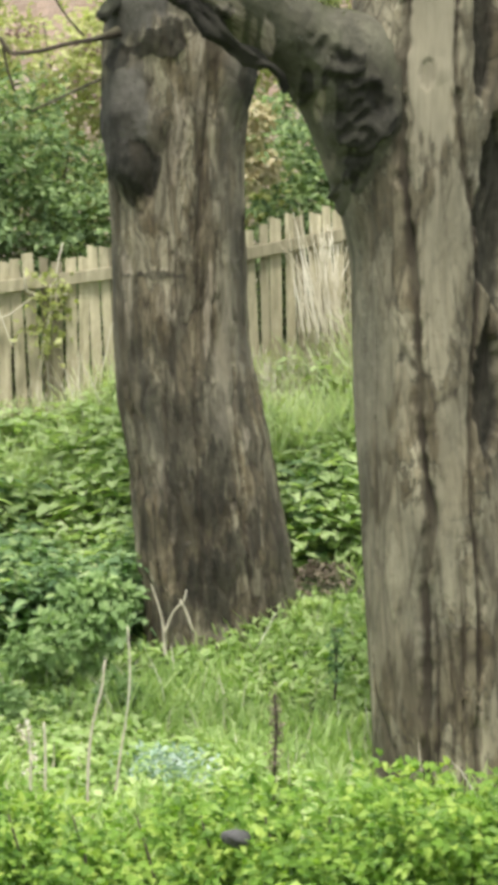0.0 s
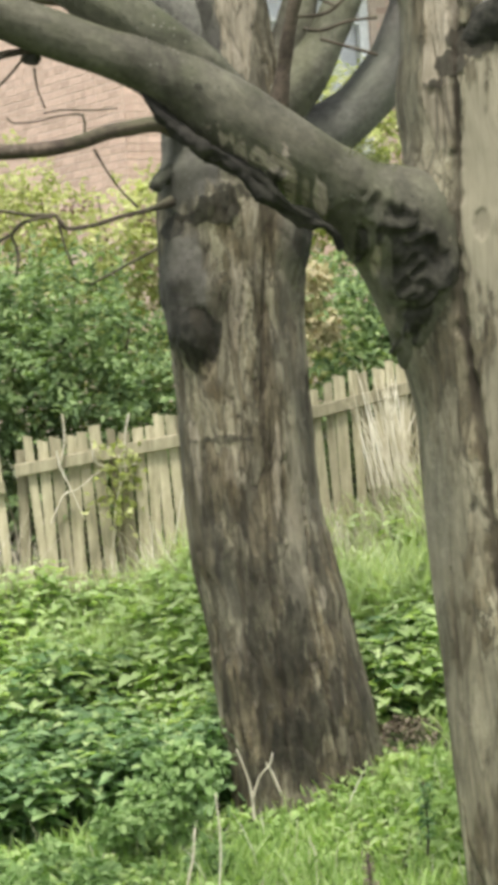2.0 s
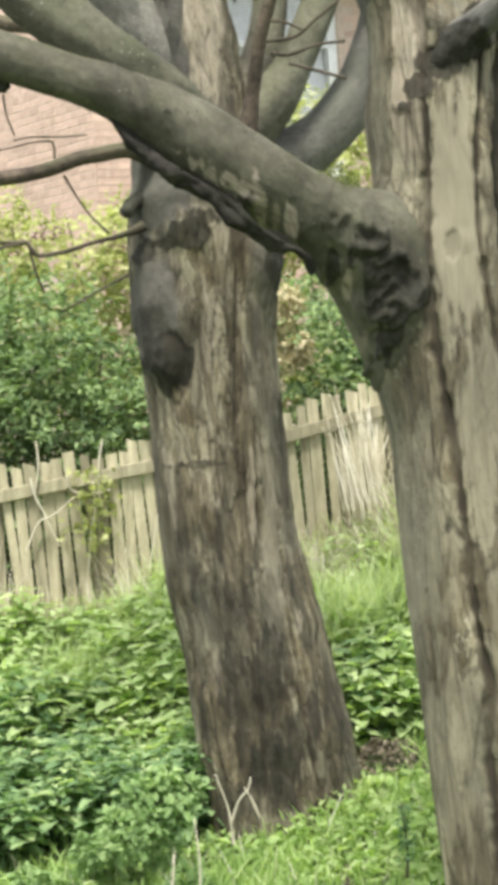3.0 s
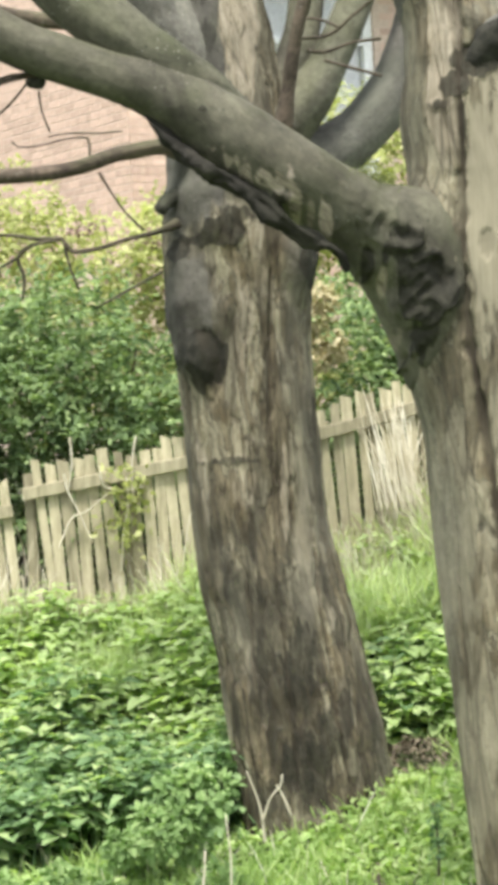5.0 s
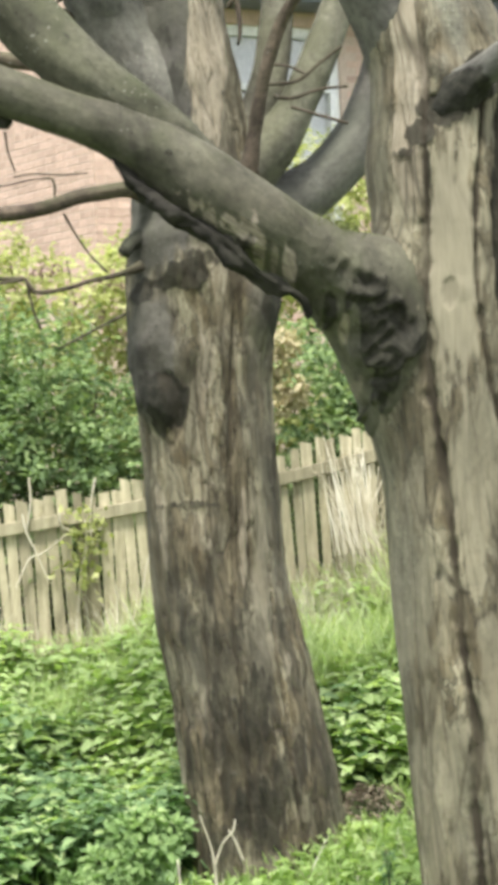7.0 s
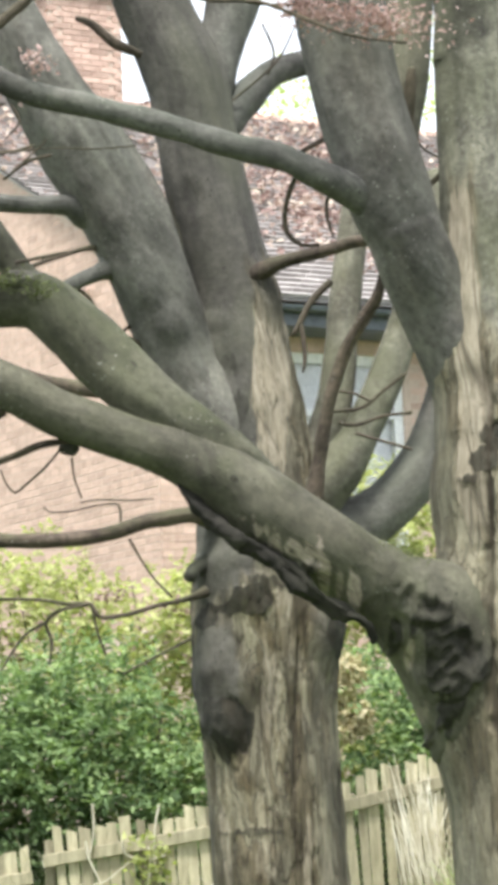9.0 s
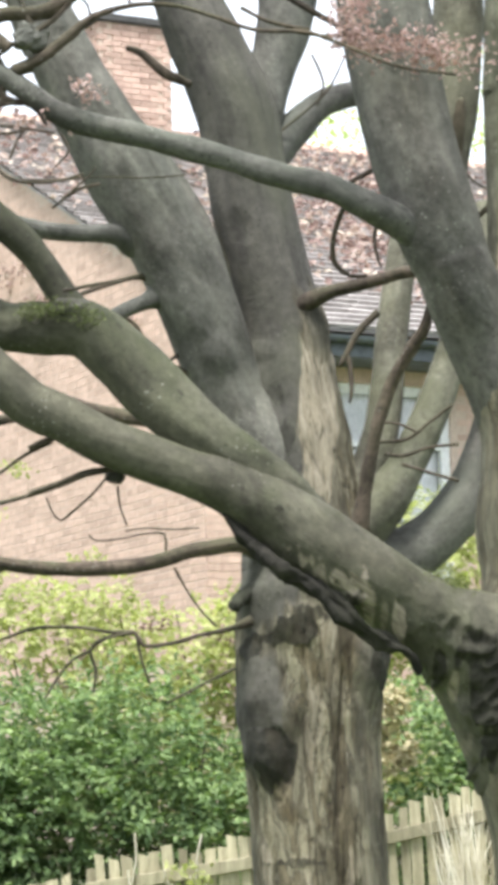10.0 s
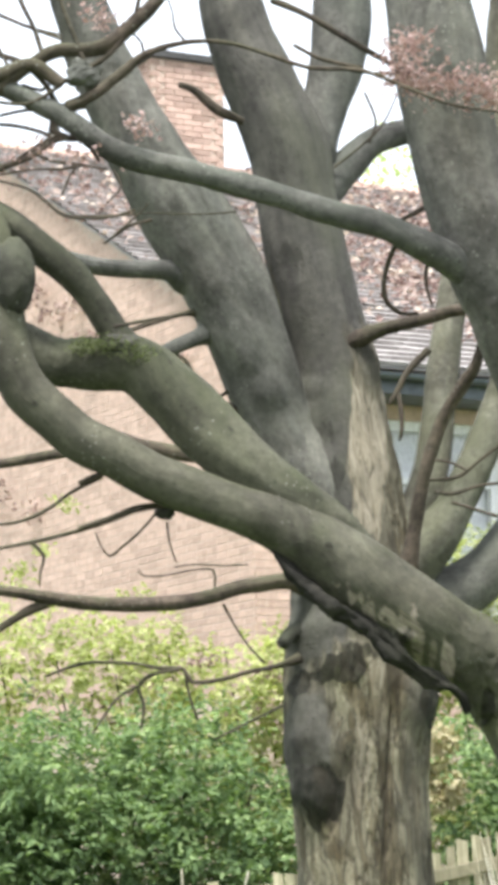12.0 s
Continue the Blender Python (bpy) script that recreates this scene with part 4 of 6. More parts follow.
limb(old_tree, "limb", [(-0.62, 19.25, 7.60, 0.16), (-0.56, 19.30, 7.85, 0.15), (-0.48, 19.35, 8.12, 0.13), (-0.40, 19.40, 8.42, 0.15), (-0.32, 19.45, 8.75, 0.19), (-0.28, 19.50, 9.05, 0.21), (-0.24, 19.60, 9.55, 0.20)], BARK_U, stringy=0.05, seg=40, step=0.04, rough=0.05, plates=0.005, joins=((OLD_TRUNK, 0.2),))
limb(old_tree, "branch", [(-0.476, 19.300, 7.765, 0.153), (-0.277, 19.400, 7.987, 0.119), (-0.096, 19.500, 8.191, 0.101), (0.125, 19.600, 8.293, 0.093), (0.407, 19.700, 8.353, 0.086)], BARK_U, seg=28, step=0.05)
limb(old_tree, "branch", [(-0.413, 19.100, 6.599, 0.091), (-0.195, 18.950, 6.688, 0.064), (-0.002, 18.850, 6.739, 0.049), (0.245, 18.700, 6.762, 0.045), (0.476, 18.500, 6.778, 0.040), (0.649, 18.300, 6.750, 0.026)], BARK_T, seg=18, step=0.05, rough=0.1)
limb(old_tree, "limb", [(-0.001, 19.200, 5.085, 0.229), (0.165, 19.300, 5.440, 0.161), (0.292, 19.400, 5.958, 0.119), (0.357, 19.500, 6.448, 0.116), (0.435, 19.600, 6.945, 0.109), (0.524, 19.700, 7.490, 0.098), (0.575, 19.800, 7.963, 0.086)], BARK_F, stringy=0.25, seg=32, step=0.04, rough=0.05, label='pale tan upright limb')
limb(old_tree, "limb", [(-0.003, 19.100, 5.036, 0.189), (0.254, 19.100, 5.296, 0.159), (0.479, 19.200, 5.668, 0.130), (0.658, 19.300, 6.048, 0.123), (0.826, 19.400, 6.493, 0.115), (0.966, 19.500, 6.986, 0.104), (1.068, 19.600, 7.447, 0.093)], BARK_F, stringy=0.2, seg=32, step=0.04, rough=0.05, label='pale tan leaning limb')
limb(old_tree, "limb", OLD_REAR, BARK_U, stringy=0.1, seg=36, step=0.04, rough=0.06, joins=((OLD_TRUNK, 0.2),), label='grey limb rising behind the front trunk')
limb(old_tree, "branch", [(0.093, 18.750, 5.071, 0.067), (0.148, 18.700, 5.364, 0.048), (0.215, 18.650, 5.695, 0.044), (0.331, 18.600, 6.024, 0.044), (0.456, 18.500, 6.229, 0.044), (0.564, 18.400, 6.377, 0.037), (0.612, 18.300, 6.563, 0.020)], BARK_T, seg=16, step=0.04, rough=0.12, label='dark upright shoot')
limb(old_tree, "branch", [(-0.520, 18.900, 5.001, 0.097), (-0.718, 18.700, 5.021, 0.056), (-0.994, 18.600, 4.979, 0.052), (-1.285, 18.500, 4.894, 0.051), (-1.573, 18.400, 4.860, 0.051), (-1.932, 18.300, 4.858, 0.047), (-2.214, 18.200, 4.891, 0.043), (-2.427, 18.150, 4.927, 0.036), (-2.748, 18.100, 4.965, 0.026)], BARK_T, seg=18, step=0.05, rough=0.08, label='long thin dark side branch')
limb(old_tree, "twig", [(-2.143, 18.220, 4.884, 0.023), (-2.324, 18.200, 4.827, 0.036), (-2.470, 18.200, 4.750, 0.026), (-2.690, 18.200, 4.609, 0.023)], BARK_T, seg=12, step=0.05)
limb(old_tree, "twig", [(-0.638, 18.800, 4.524, 0.037), (-0.784, 18.700, 4.463, 0.018), (-0.966, 18.600, 4.422, 0.015), (-1.151, 18.600, 4.371, 0.015), (-1.330, 18.500, 4.356, 0.015), (-1.384, 18.500, 4.441, 0.015), (-1.550, 18.500, 4.452, 0.015), (-1.725, 18.400, 4.477, 0.012), (-2.019, 18.400, 4.483, 0.012), (-2.265, 18.300, 4.397, 0.009)], BARK_T, seg=10, step=0.04, rough=0.15, label='crooked thin dark twig')
limb(old_tree, "twig", [(-1.410, 18.500, 4.442, 0.015), (-1.587, 18.500, 4.409, 0.015), (-1.680, 18.500, 4.337, 0.012), (-1.645, 18.500, 4.208, 0.012), (-1.665, 18.500, 4.062, 0.009)], BARK_T, seg=8, step=0.04, rough=0.15)
limb(old_tree, "twig", [(-1.373, 18.500, 4.423, 0.012), (-1.349, 18.500, 4.275, 0.009), (-1.296, 18.500, 4.110, 0.009)], BARK_T, seg=8, step=0.04)
limb(old_tree, "twig", [(-1.669, 18.500, 4.337, 0.012), (-1.805, 18.450, 4.263, 0.009), (-1.912, 18.400, 4.116, 0.009), (-1.967, 18.400, 4.026, 0.006)], BARK_T, seg=8, step=0.04)
limb(old_tree, "twig", [(-1.124, 18.580, 4.868, 0.009), (-1.035, 18.600, 4.701, 0.007), (-0.945, 18.600, 4.570, 0.007), (-0.854, 18.600, 4.475, 0.009)], BARK_T, seg=8, step=0.04)
limb(old_tree, "twig", [(-0.754, 18.750, 4.206, 0.012), (-0.976, 18.700, 4.097, 0.009), (-1.200, 18.700, 3.990, 0.009)], BARK_T, seg=8, step=0.04)
limb(old_tree, "stub", [(-0.600, 18.900, 4.738, 0.07), (-0.70, 18.80, 4.673, 0.05), (-0.745, 18.74, 4.61, 0.045)], BARK_D, seg=16, step=0.03)
limb(old_tree, "branch", [(-1.353, 18.800, 7.119, 0.127), (-1.498, 18.700, 7.148, 0.067), (-1.718, 18.600, 7.132, 0.059), (-1.954, 18.500, 7.147, 0.059), (-2.118, 18.450, 7.187, 0.051)], BARK_U, seg=18, step=0.04, label='broken grey branch stub')
limb(old_tree, "branch", [(-1.171, 18.850, 6.754, 0.112), (-1.298, 18.750, 6.680, 0.056), (-1.428, 18.700, 6.615, 0.052), (-1.558, 18.650, 6.544, 0.052), (-1.686, 18.600, 6.507, 0.037)], BARK_U, seg=16, step=0.04)
limb(old_tree, "twig", [(-1.245, 18.850, 6.873, 0.045), (-1.353, 18.750, 6.855, 0.018), (-1.502, 18.700, 6.810, 0.018), (-1.688, 18.650, 6.740, 0.018), (-1.874, 18.600, 6.666, 0.012)], BARK_T, seg=10, step=0.04)
limb(old_tree, "twig", [(-1.429, 18.700, 6.577, 0.012), (-1.354, 18.700, 6.517, 0.012), (-1.309, 18.700, 6.432, 0.009), (-1.374, 18.700, 6.395, 0.009)], BARK_T, seg=8, step=0.03)
limb(old_tree, "twig", [(-1.010, 18.900, 6.178, 0.024), (-1.080, 18.800, 6.240, 0.012), (-1.153, 18.750, 6.221, 0.012), (-1.226, 18.700, 6.169, 0.009)], BARK_T, seg=8, step=0.03)
limb(old_tree, "twig", [(-1.065, 18.900, 6.353, 0.015), (-1.155, 18.800, 6.280, 0.009), (-1.213, 18.800, 6.243, 0.009)], BARK_T, seg=8, step=0.03)
limb(old_tree, "branch", [(-0.805, 18.900, 5.922, 0.090), (-1.104, 18.800, 5.868, 0.052), (-1.365, 18.750, 5.894, 0.052), (-1.663, 18.700, 5.951, 0.048), (-1.866, 18.650, 6.005, 0.044), (-2.144, 18.600, 5.909, 0.037), (-2.439, 18.550, 5.851, 0.037), (-2.733, 18.500, 5.802, 0.026)], BARK_T, seg=14, step=0.05, label='thin dark branch behind the mossy limb')

FRONT_TRUNK = [(1.457, 16.000, -0.226, 0.546), (1.440, 16.000, 0.033, 0.527), (1.420, 16.000, 0.357, 0.508), (1.384, 16.000, 0.840, 0.502), (1.352, 16.000, 1.322, 0.502), (1.320, 16.000, 1.802, 0.498), (1.288, 16.000, 2.280, 0.498), (1.260, 16.000, 2.756, 0.489), (1.245, 16.000, 3.168, 0.479), (1.252, 16.000, 3.547, 0.482), (1.265, 16.000, 4.019, 0.492), (1.272, 16.000, 4.426, 0.492), (1.223, 16.000, 4.761, 0.476), (1.233, 16.000, 5.115, 0.444), (1.194, 16.000, 5.472, 0.368), (1.153, 16.000, 5.799, 0.292), (1.129, 16.000, 6.127, 0.260), (1.120, 16.000, 6.390, 0.254), (1.105, 16.000, 6.788, 0.235), (1.096, 16.000, 7.188, 0.222), (1.099, 16.000, 7.590, 0.209), (1.112, 16.000, 8.062, 0.197), (1.129, 16.000, 8.469, 0.190)]
LOW_BRANCH = [(1.16, 16.20, 3.17, 0.20), (0.99, 16.00, 3.50, 0.275), (0.84, 15.90, 3.80, 0.295), (0.652, 15.740, 4.079, 0.287), (0.417, 15.580, 4.249, 0.226), (0.235, 15.450, 4.386, 0.202), (0.084, 15.350, 4.480, 0.204), (-0.154, 15.300, 4.651, 0.206), (-0.392, 15.250, 4.822, 0.182), (-0.630, 15.200, 4.965, 0.145), (-0.868, 15.150, 5.047, 0.126), (-1.106, 15.100, 5.140, 0.129), (-1.312, 15.050, 5.225, 0.128), (-1.487, 15.000, 5.322, 0.125), (-1.650, 14.980, 5.402, 0.125), (-1.798, 14.950, 5.529, 0.125), (-1.947, 14.930, 5.677, 0.124), (-2.036, 14.900, 5.889, 0.118), (-2.072, 14.900, 6.106, 0.118), (-2.078, 14.900, 6.323, 0.106), (-2.108, 14.900, 6.511, 0.095), (-2.199, 14.900, 6.670, 0.089)]
LEANING = [(1.12, 16.12, 4.95, 0.14), (1.05, 16.10, 5.20, 0.15), (0.96, 16.02, 5.47, 0.16), (0.79, 15.88, 5.809, 0.185), (0.676, 15.750, 6.158, 0.212), (0.553, 15.700, 6.541, 0.243), (0.444, 15.700, 6.936, 0.249), (0.374, 15.700, 7.300, 0.255), (0.316, 15.700, 7.665, 0.262), (0.256, 15.700, 8.066, 0.237), (0.220, 15.700, 8.435, 0.218)]
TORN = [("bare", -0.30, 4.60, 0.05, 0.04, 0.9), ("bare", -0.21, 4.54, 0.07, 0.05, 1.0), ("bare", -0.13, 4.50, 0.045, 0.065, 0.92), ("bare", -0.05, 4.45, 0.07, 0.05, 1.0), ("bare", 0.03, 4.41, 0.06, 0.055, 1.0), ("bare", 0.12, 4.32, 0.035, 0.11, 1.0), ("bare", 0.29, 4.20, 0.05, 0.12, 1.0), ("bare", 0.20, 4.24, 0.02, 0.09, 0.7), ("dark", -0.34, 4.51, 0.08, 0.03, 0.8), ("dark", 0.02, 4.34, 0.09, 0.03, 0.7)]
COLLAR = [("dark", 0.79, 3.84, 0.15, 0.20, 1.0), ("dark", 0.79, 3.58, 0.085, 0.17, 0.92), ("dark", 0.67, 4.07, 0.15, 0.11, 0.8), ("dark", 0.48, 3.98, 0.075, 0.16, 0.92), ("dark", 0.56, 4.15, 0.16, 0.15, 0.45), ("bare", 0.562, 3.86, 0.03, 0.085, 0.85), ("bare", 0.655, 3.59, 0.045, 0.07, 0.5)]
# front trunk: collar and scar stains, hollows with shade painted in, plain planks
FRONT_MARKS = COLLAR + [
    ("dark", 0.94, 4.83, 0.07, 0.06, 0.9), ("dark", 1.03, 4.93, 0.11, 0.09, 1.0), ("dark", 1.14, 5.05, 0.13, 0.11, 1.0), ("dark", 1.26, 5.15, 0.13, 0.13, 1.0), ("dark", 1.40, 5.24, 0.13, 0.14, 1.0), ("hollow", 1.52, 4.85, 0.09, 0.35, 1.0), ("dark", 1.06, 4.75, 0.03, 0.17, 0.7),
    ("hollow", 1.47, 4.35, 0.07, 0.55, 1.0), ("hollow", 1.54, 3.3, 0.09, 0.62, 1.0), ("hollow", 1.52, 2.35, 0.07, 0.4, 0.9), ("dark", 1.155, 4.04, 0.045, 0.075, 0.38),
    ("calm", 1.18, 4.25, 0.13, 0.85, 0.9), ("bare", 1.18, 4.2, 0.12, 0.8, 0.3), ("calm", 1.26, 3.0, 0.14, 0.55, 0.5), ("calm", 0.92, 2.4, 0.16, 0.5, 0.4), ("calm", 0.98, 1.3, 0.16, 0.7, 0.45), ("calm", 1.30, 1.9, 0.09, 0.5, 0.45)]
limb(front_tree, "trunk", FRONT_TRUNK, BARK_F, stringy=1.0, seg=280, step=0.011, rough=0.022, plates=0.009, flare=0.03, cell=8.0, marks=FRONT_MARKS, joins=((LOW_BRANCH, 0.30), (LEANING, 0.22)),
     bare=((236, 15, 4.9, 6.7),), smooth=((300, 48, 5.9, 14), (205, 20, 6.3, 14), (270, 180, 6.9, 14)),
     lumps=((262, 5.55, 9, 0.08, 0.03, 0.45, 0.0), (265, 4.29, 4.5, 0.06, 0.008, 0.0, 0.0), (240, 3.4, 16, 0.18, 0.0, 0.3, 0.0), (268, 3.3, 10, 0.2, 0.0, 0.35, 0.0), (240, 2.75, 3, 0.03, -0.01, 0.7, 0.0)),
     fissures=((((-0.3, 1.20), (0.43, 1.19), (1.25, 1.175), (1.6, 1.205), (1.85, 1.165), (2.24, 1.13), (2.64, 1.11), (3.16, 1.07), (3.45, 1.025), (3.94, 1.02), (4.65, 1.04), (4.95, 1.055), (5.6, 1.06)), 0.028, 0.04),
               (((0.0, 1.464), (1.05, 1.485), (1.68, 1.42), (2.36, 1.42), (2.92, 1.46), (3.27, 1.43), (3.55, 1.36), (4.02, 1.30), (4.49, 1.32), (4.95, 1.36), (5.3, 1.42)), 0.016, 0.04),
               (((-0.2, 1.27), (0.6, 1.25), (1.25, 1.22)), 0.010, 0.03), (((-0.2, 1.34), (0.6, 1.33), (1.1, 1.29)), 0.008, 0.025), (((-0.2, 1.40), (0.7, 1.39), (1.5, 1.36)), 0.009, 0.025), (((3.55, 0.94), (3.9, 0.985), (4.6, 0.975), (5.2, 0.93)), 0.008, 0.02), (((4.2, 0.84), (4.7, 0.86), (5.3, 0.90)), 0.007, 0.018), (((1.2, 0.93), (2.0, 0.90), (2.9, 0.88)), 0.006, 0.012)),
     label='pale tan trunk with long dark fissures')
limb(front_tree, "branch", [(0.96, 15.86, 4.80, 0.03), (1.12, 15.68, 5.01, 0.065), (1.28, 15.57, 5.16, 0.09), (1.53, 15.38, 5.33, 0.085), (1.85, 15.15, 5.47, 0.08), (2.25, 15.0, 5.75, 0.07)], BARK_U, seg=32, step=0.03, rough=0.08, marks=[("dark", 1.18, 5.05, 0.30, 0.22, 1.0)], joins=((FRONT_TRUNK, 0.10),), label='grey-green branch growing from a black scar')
limb(front_tree, "limb", LEANING, BARK_U, stringy=0.12, seg=90, step=0.022, rough=0.06, plates=0.01, pits=22, lumps=((240, 1.6, 35, 0.2, 0.02, 0.4, 0.0), (285, 1.2, 20, 0.15, 0.01, 0.6, 0.0), (230, 2.2, 20, 0.18, 0.01, 0.6, 0.0), (270, 2.7, 18, 0.2, 0.01, 0.7, 0.0), (250, 3.2, 20, 0.15, 0.0, 0.6, 0.0)), grooves=(((250, 262), 0.018, 0.03),), joins=((FRONT_TRUNK, 0.22),), label='grey lichen-spotted leaning limb')
limb(front_tree, "limb", [(0.60, 16.20, 6.45, 0.13), (0.64, 16.30, 6.90, 0.14), (0.72, 16.35, 7.35, 0.15), (0.76, 16.40, 7.80, 0.15), (0.80, 16.40, 8.30, 0.14)], BARK_F, stringy=0.2, seg=28, step=0.04, label='pale limb behind the leaning one')
limb(front_tree, "stub", [(0.688, 15.900, 6.812, 0.054), (0.703, 15.800, 6.952, 0.041), (0.726, 15.750, 7.102, 0.034), (0.735, 15.720, 7.193, 0.022)], BARK_T, seg=14, step=0.03, label='dark broken stub')
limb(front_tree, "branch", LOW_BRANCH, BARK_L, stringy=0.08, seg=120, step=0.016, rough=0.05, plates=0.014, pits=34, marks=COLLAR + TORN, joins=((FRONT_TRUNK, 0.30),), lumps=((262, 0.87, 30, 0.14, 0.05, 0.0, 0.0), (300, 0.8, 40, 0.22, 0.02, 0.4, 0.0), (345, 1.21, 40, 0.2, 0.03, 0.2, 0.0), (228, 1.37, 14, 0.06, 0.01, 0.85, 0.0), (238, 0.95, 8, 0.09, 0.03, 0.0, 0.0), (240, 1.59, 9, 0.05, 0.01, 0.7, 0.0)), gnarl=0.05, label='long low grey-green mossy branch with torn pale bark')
burl(front_tree, "burl", (-2.004, 14.850, 6.279), (0.130, 0.118, 0.212), BARK_D, lumps=0.12, seed=5.5, label='dark mossy knob')
limb(front_tree, "branch", [(-0.144, 15.440, 4.798, 0.092), (-0.383, 15.320, 4.996, 0.128), (-0.593, 15.270, 5.137, 0.151), (-0.804, 15.250, 5.300, 0.169), (-1.019, 15.300, 5.531, 0.182), (-1.203, 15.300, 5.723, 0.176), (-1.387, 15.300, 5.869, 0.158), (-1.610, 15.350, 5.884, 0.152), (-1.835, 15.400, 5.915, 0.141), (-1.991, 15.400, 5.989, 0.128), (-2.148, 15.400, 6.083, 0.122), (-2.337, 15.400, 6.184, 0.116)], BARK_L, seg=80, step=0.02, rough=0.06, plates=0.004, pits=22, label='mossy grey-green forked branch')
limb(front_tree, "branch", [(-1.385, 15.280, 5.881, 0.109), (-1.492, 15.280, 6.042, 0.082), (-1.612, 15.250, 6.228, 0.082), (-1.746, 15.200, 6.380, 0.090), (-1.894, 15.150, 6.499, 0.090), (-2.043, 15.100, 6.619, 0.084), (-2.260, 15.100, 6.752, 0.078)], BARK_L, seg=28, step=0.035, rough=0.06)
burl(front_tree, "burl", (-1.460, 15.260, 5.958), (0.139, 0.121, 0.073), BARK_B, lumps=0.2, seed=7.1, label='mossy branch collar')
limb(front_tree, "branch", [(0.522, 15.700, 6.361, 0.106), (0.364, 15.550, 6.456, 0.099), (0.192, 15.420, 6.527, 0.083), (-0.070, 15.350, 6.637, 0.073), (-0.317, 15.300, 6.696, 0.070), (-0.563, 15.250, 6.771, 0.067), (-0.716, 15.220, 6.816, 0.072), (-0.901, 15.200, 6.870, 0.066), (-1.114, 15.150, 6.921, 0.066), (-1.327, 15.100, 6.962, 0.066), (-1.507, 15.050, 7.028, 0.066), (-1.656, 15.000, 7.136, 0.060), (-1.810, 15.000, 7.236, 0.057), (-1.965, 15.000, 7.321, 0.054), (-2.182, 15.000, 7.423, 0.051)], BARK_U, seg=30, step=0.035, rough=0.08, label='long grey horizontal branch')
burl(front_tree, "stub", (-1.223, 15.150, 5.024), (0.054, 0.048, 0.039), BARK_D, lumps=0.2, seed=17.0)
burl(front_tree, "burl", (-1.619, 14.970, 7.429), (0.089, 0.065, 0.083), BARK_U, lumps=0.5, seed=19.0, label='mossy knot of grown-together twigs')
# near-black strip following the low branch's lower edge
limb(front_tree, "underside_strip", [(-0.647, 15.160, 4.814, 0.012), (-0.530, 15.160, 4.679, 0.033), (-0.413, 15.170, 4.555, 0.042), (-0.333, 15.170, 4.482, 0.054), (-0.220, 15.180, 4.431, 0.036), (-0.102, 15.200, 4.356, 0.045), (0.001, 15.240, 4.253, 0.042), (0.104, 15.280, 4.162, 0.030), (0.208, 15.320, 4.106, 0.040), (0.308, 15.380, 4.053, 0.022), (0.379, 15.460, 3.943, 0.020)], BARK_K, seg=22, step=0.010, rough=0.8, plates=0.018, label='black strip along the underside of the low branch')
limb(front_tree, "twig", [(-1.194, 15.100, 5.057, 0.012), (-1.377, 15.100, 5.030, 0.012), (-1.555, 15.050, 4.958, 0.012), (-1.732, 15.000, 4.904, 0.012), (-1.914, 15.000, 4.863, 0.012), (-2.156, 15.000, 4.823, 0.010)], BARK_T, seg=8, step=0.04, rough=0.15)
limb(front_tree, "twig", [(-1.929, 15.000, 4.863, 0.010), (-1.859, 15.000, 4.786, 0.010), (-1.878, 15.000, 4.710, 0.007), (-1.884, 15.000, 4.620, 0.005)], BARK_T, seg=8, step=0.04, rough=0.15)
limb(front_tree, "twig", [(-1.255, 15.100, 5.028, 0.007), (-1.348, 15.100, 4.923, 0.007), (-1.455, 15.100, 4.834, 0.007), (-1.516, 15.100, 4.789, 0.007), (-1.561, 15.100, 4.836, 0.005), (-1.591, 15.100, 4.913, 0.005)], BARK_T, seg=8, step=0.04, rough=0.15)
limb(front_tree, "twig", [(-1.208, 15.100, 4.965, 0.007), (-1.197, 15.100, 4.858, 0.005), (-1.162, 15.100, 4.751, 0.005)], BARK_T, seg=8, step=0.04, rough=0.15)
limb(old_tree, "twig", [(-1.167, 18.400, 4.962, 0.009), (-1.173, 18.400, 5.073, 0.009), (-1.313, 18.400, 5.076, 0.006), (-1.498, 18.400, 5.043, 0.006), (-1.627, 18.400, 5.046, 0.006), (-1.663, 18.400, 5.084, 0.006)], BARK_T, seg=8, step=0.04, rough=0.15)
limb(old_tree, "twig", [(-0.944, 18.400, 5.105, 0.006), (-1.091, 18.400, 5.101, 0.006), (-1.312, 18.400, 5.113, 0.006), (-1.423, 18.400, 5.097, 0.006)], BARK_T, seg=8, step=0.04, rough=0.15)
limb(front_tree, "twig", [(-1.558, 15.100, 5.219, 0.012), (-1.706, 15.050, 5.138, 0.010), (-1.852, 15.000, 5.028, 0.010), (-2.004, 15.000, 4.971, 0.010), (-2.156, 15.000, 4.959, 0.007)], BARK_T, seg=8, step=0.04, rough=0.15)
limb(front_tree, "twig", [(-1.361, 15.100, 6.662, 0.007), (-1.510, 15.050, 6.648, 0.007), (-1.721, 15.000, 6.642, 0.007), (-1.813, 15.000, 6.698, 0.007), (-1.936, 15.000, 6.797, 0.007), (-2.121, 15.000, 6.856, 0.005)], BARK_T, seg=8, step=0.04, rough=0.15)
limb(front_tree, "twig", [(-0.810, 15.200, 6.686, 0.005), (-1.028, 15.200, 6.677, 0.005), (-1.299, 15.100, 6.667, 0.005), (-1.546, 15.100, 6.652, 0.005)], BARK_T, seg=8, step=0.04, rough=0.15)
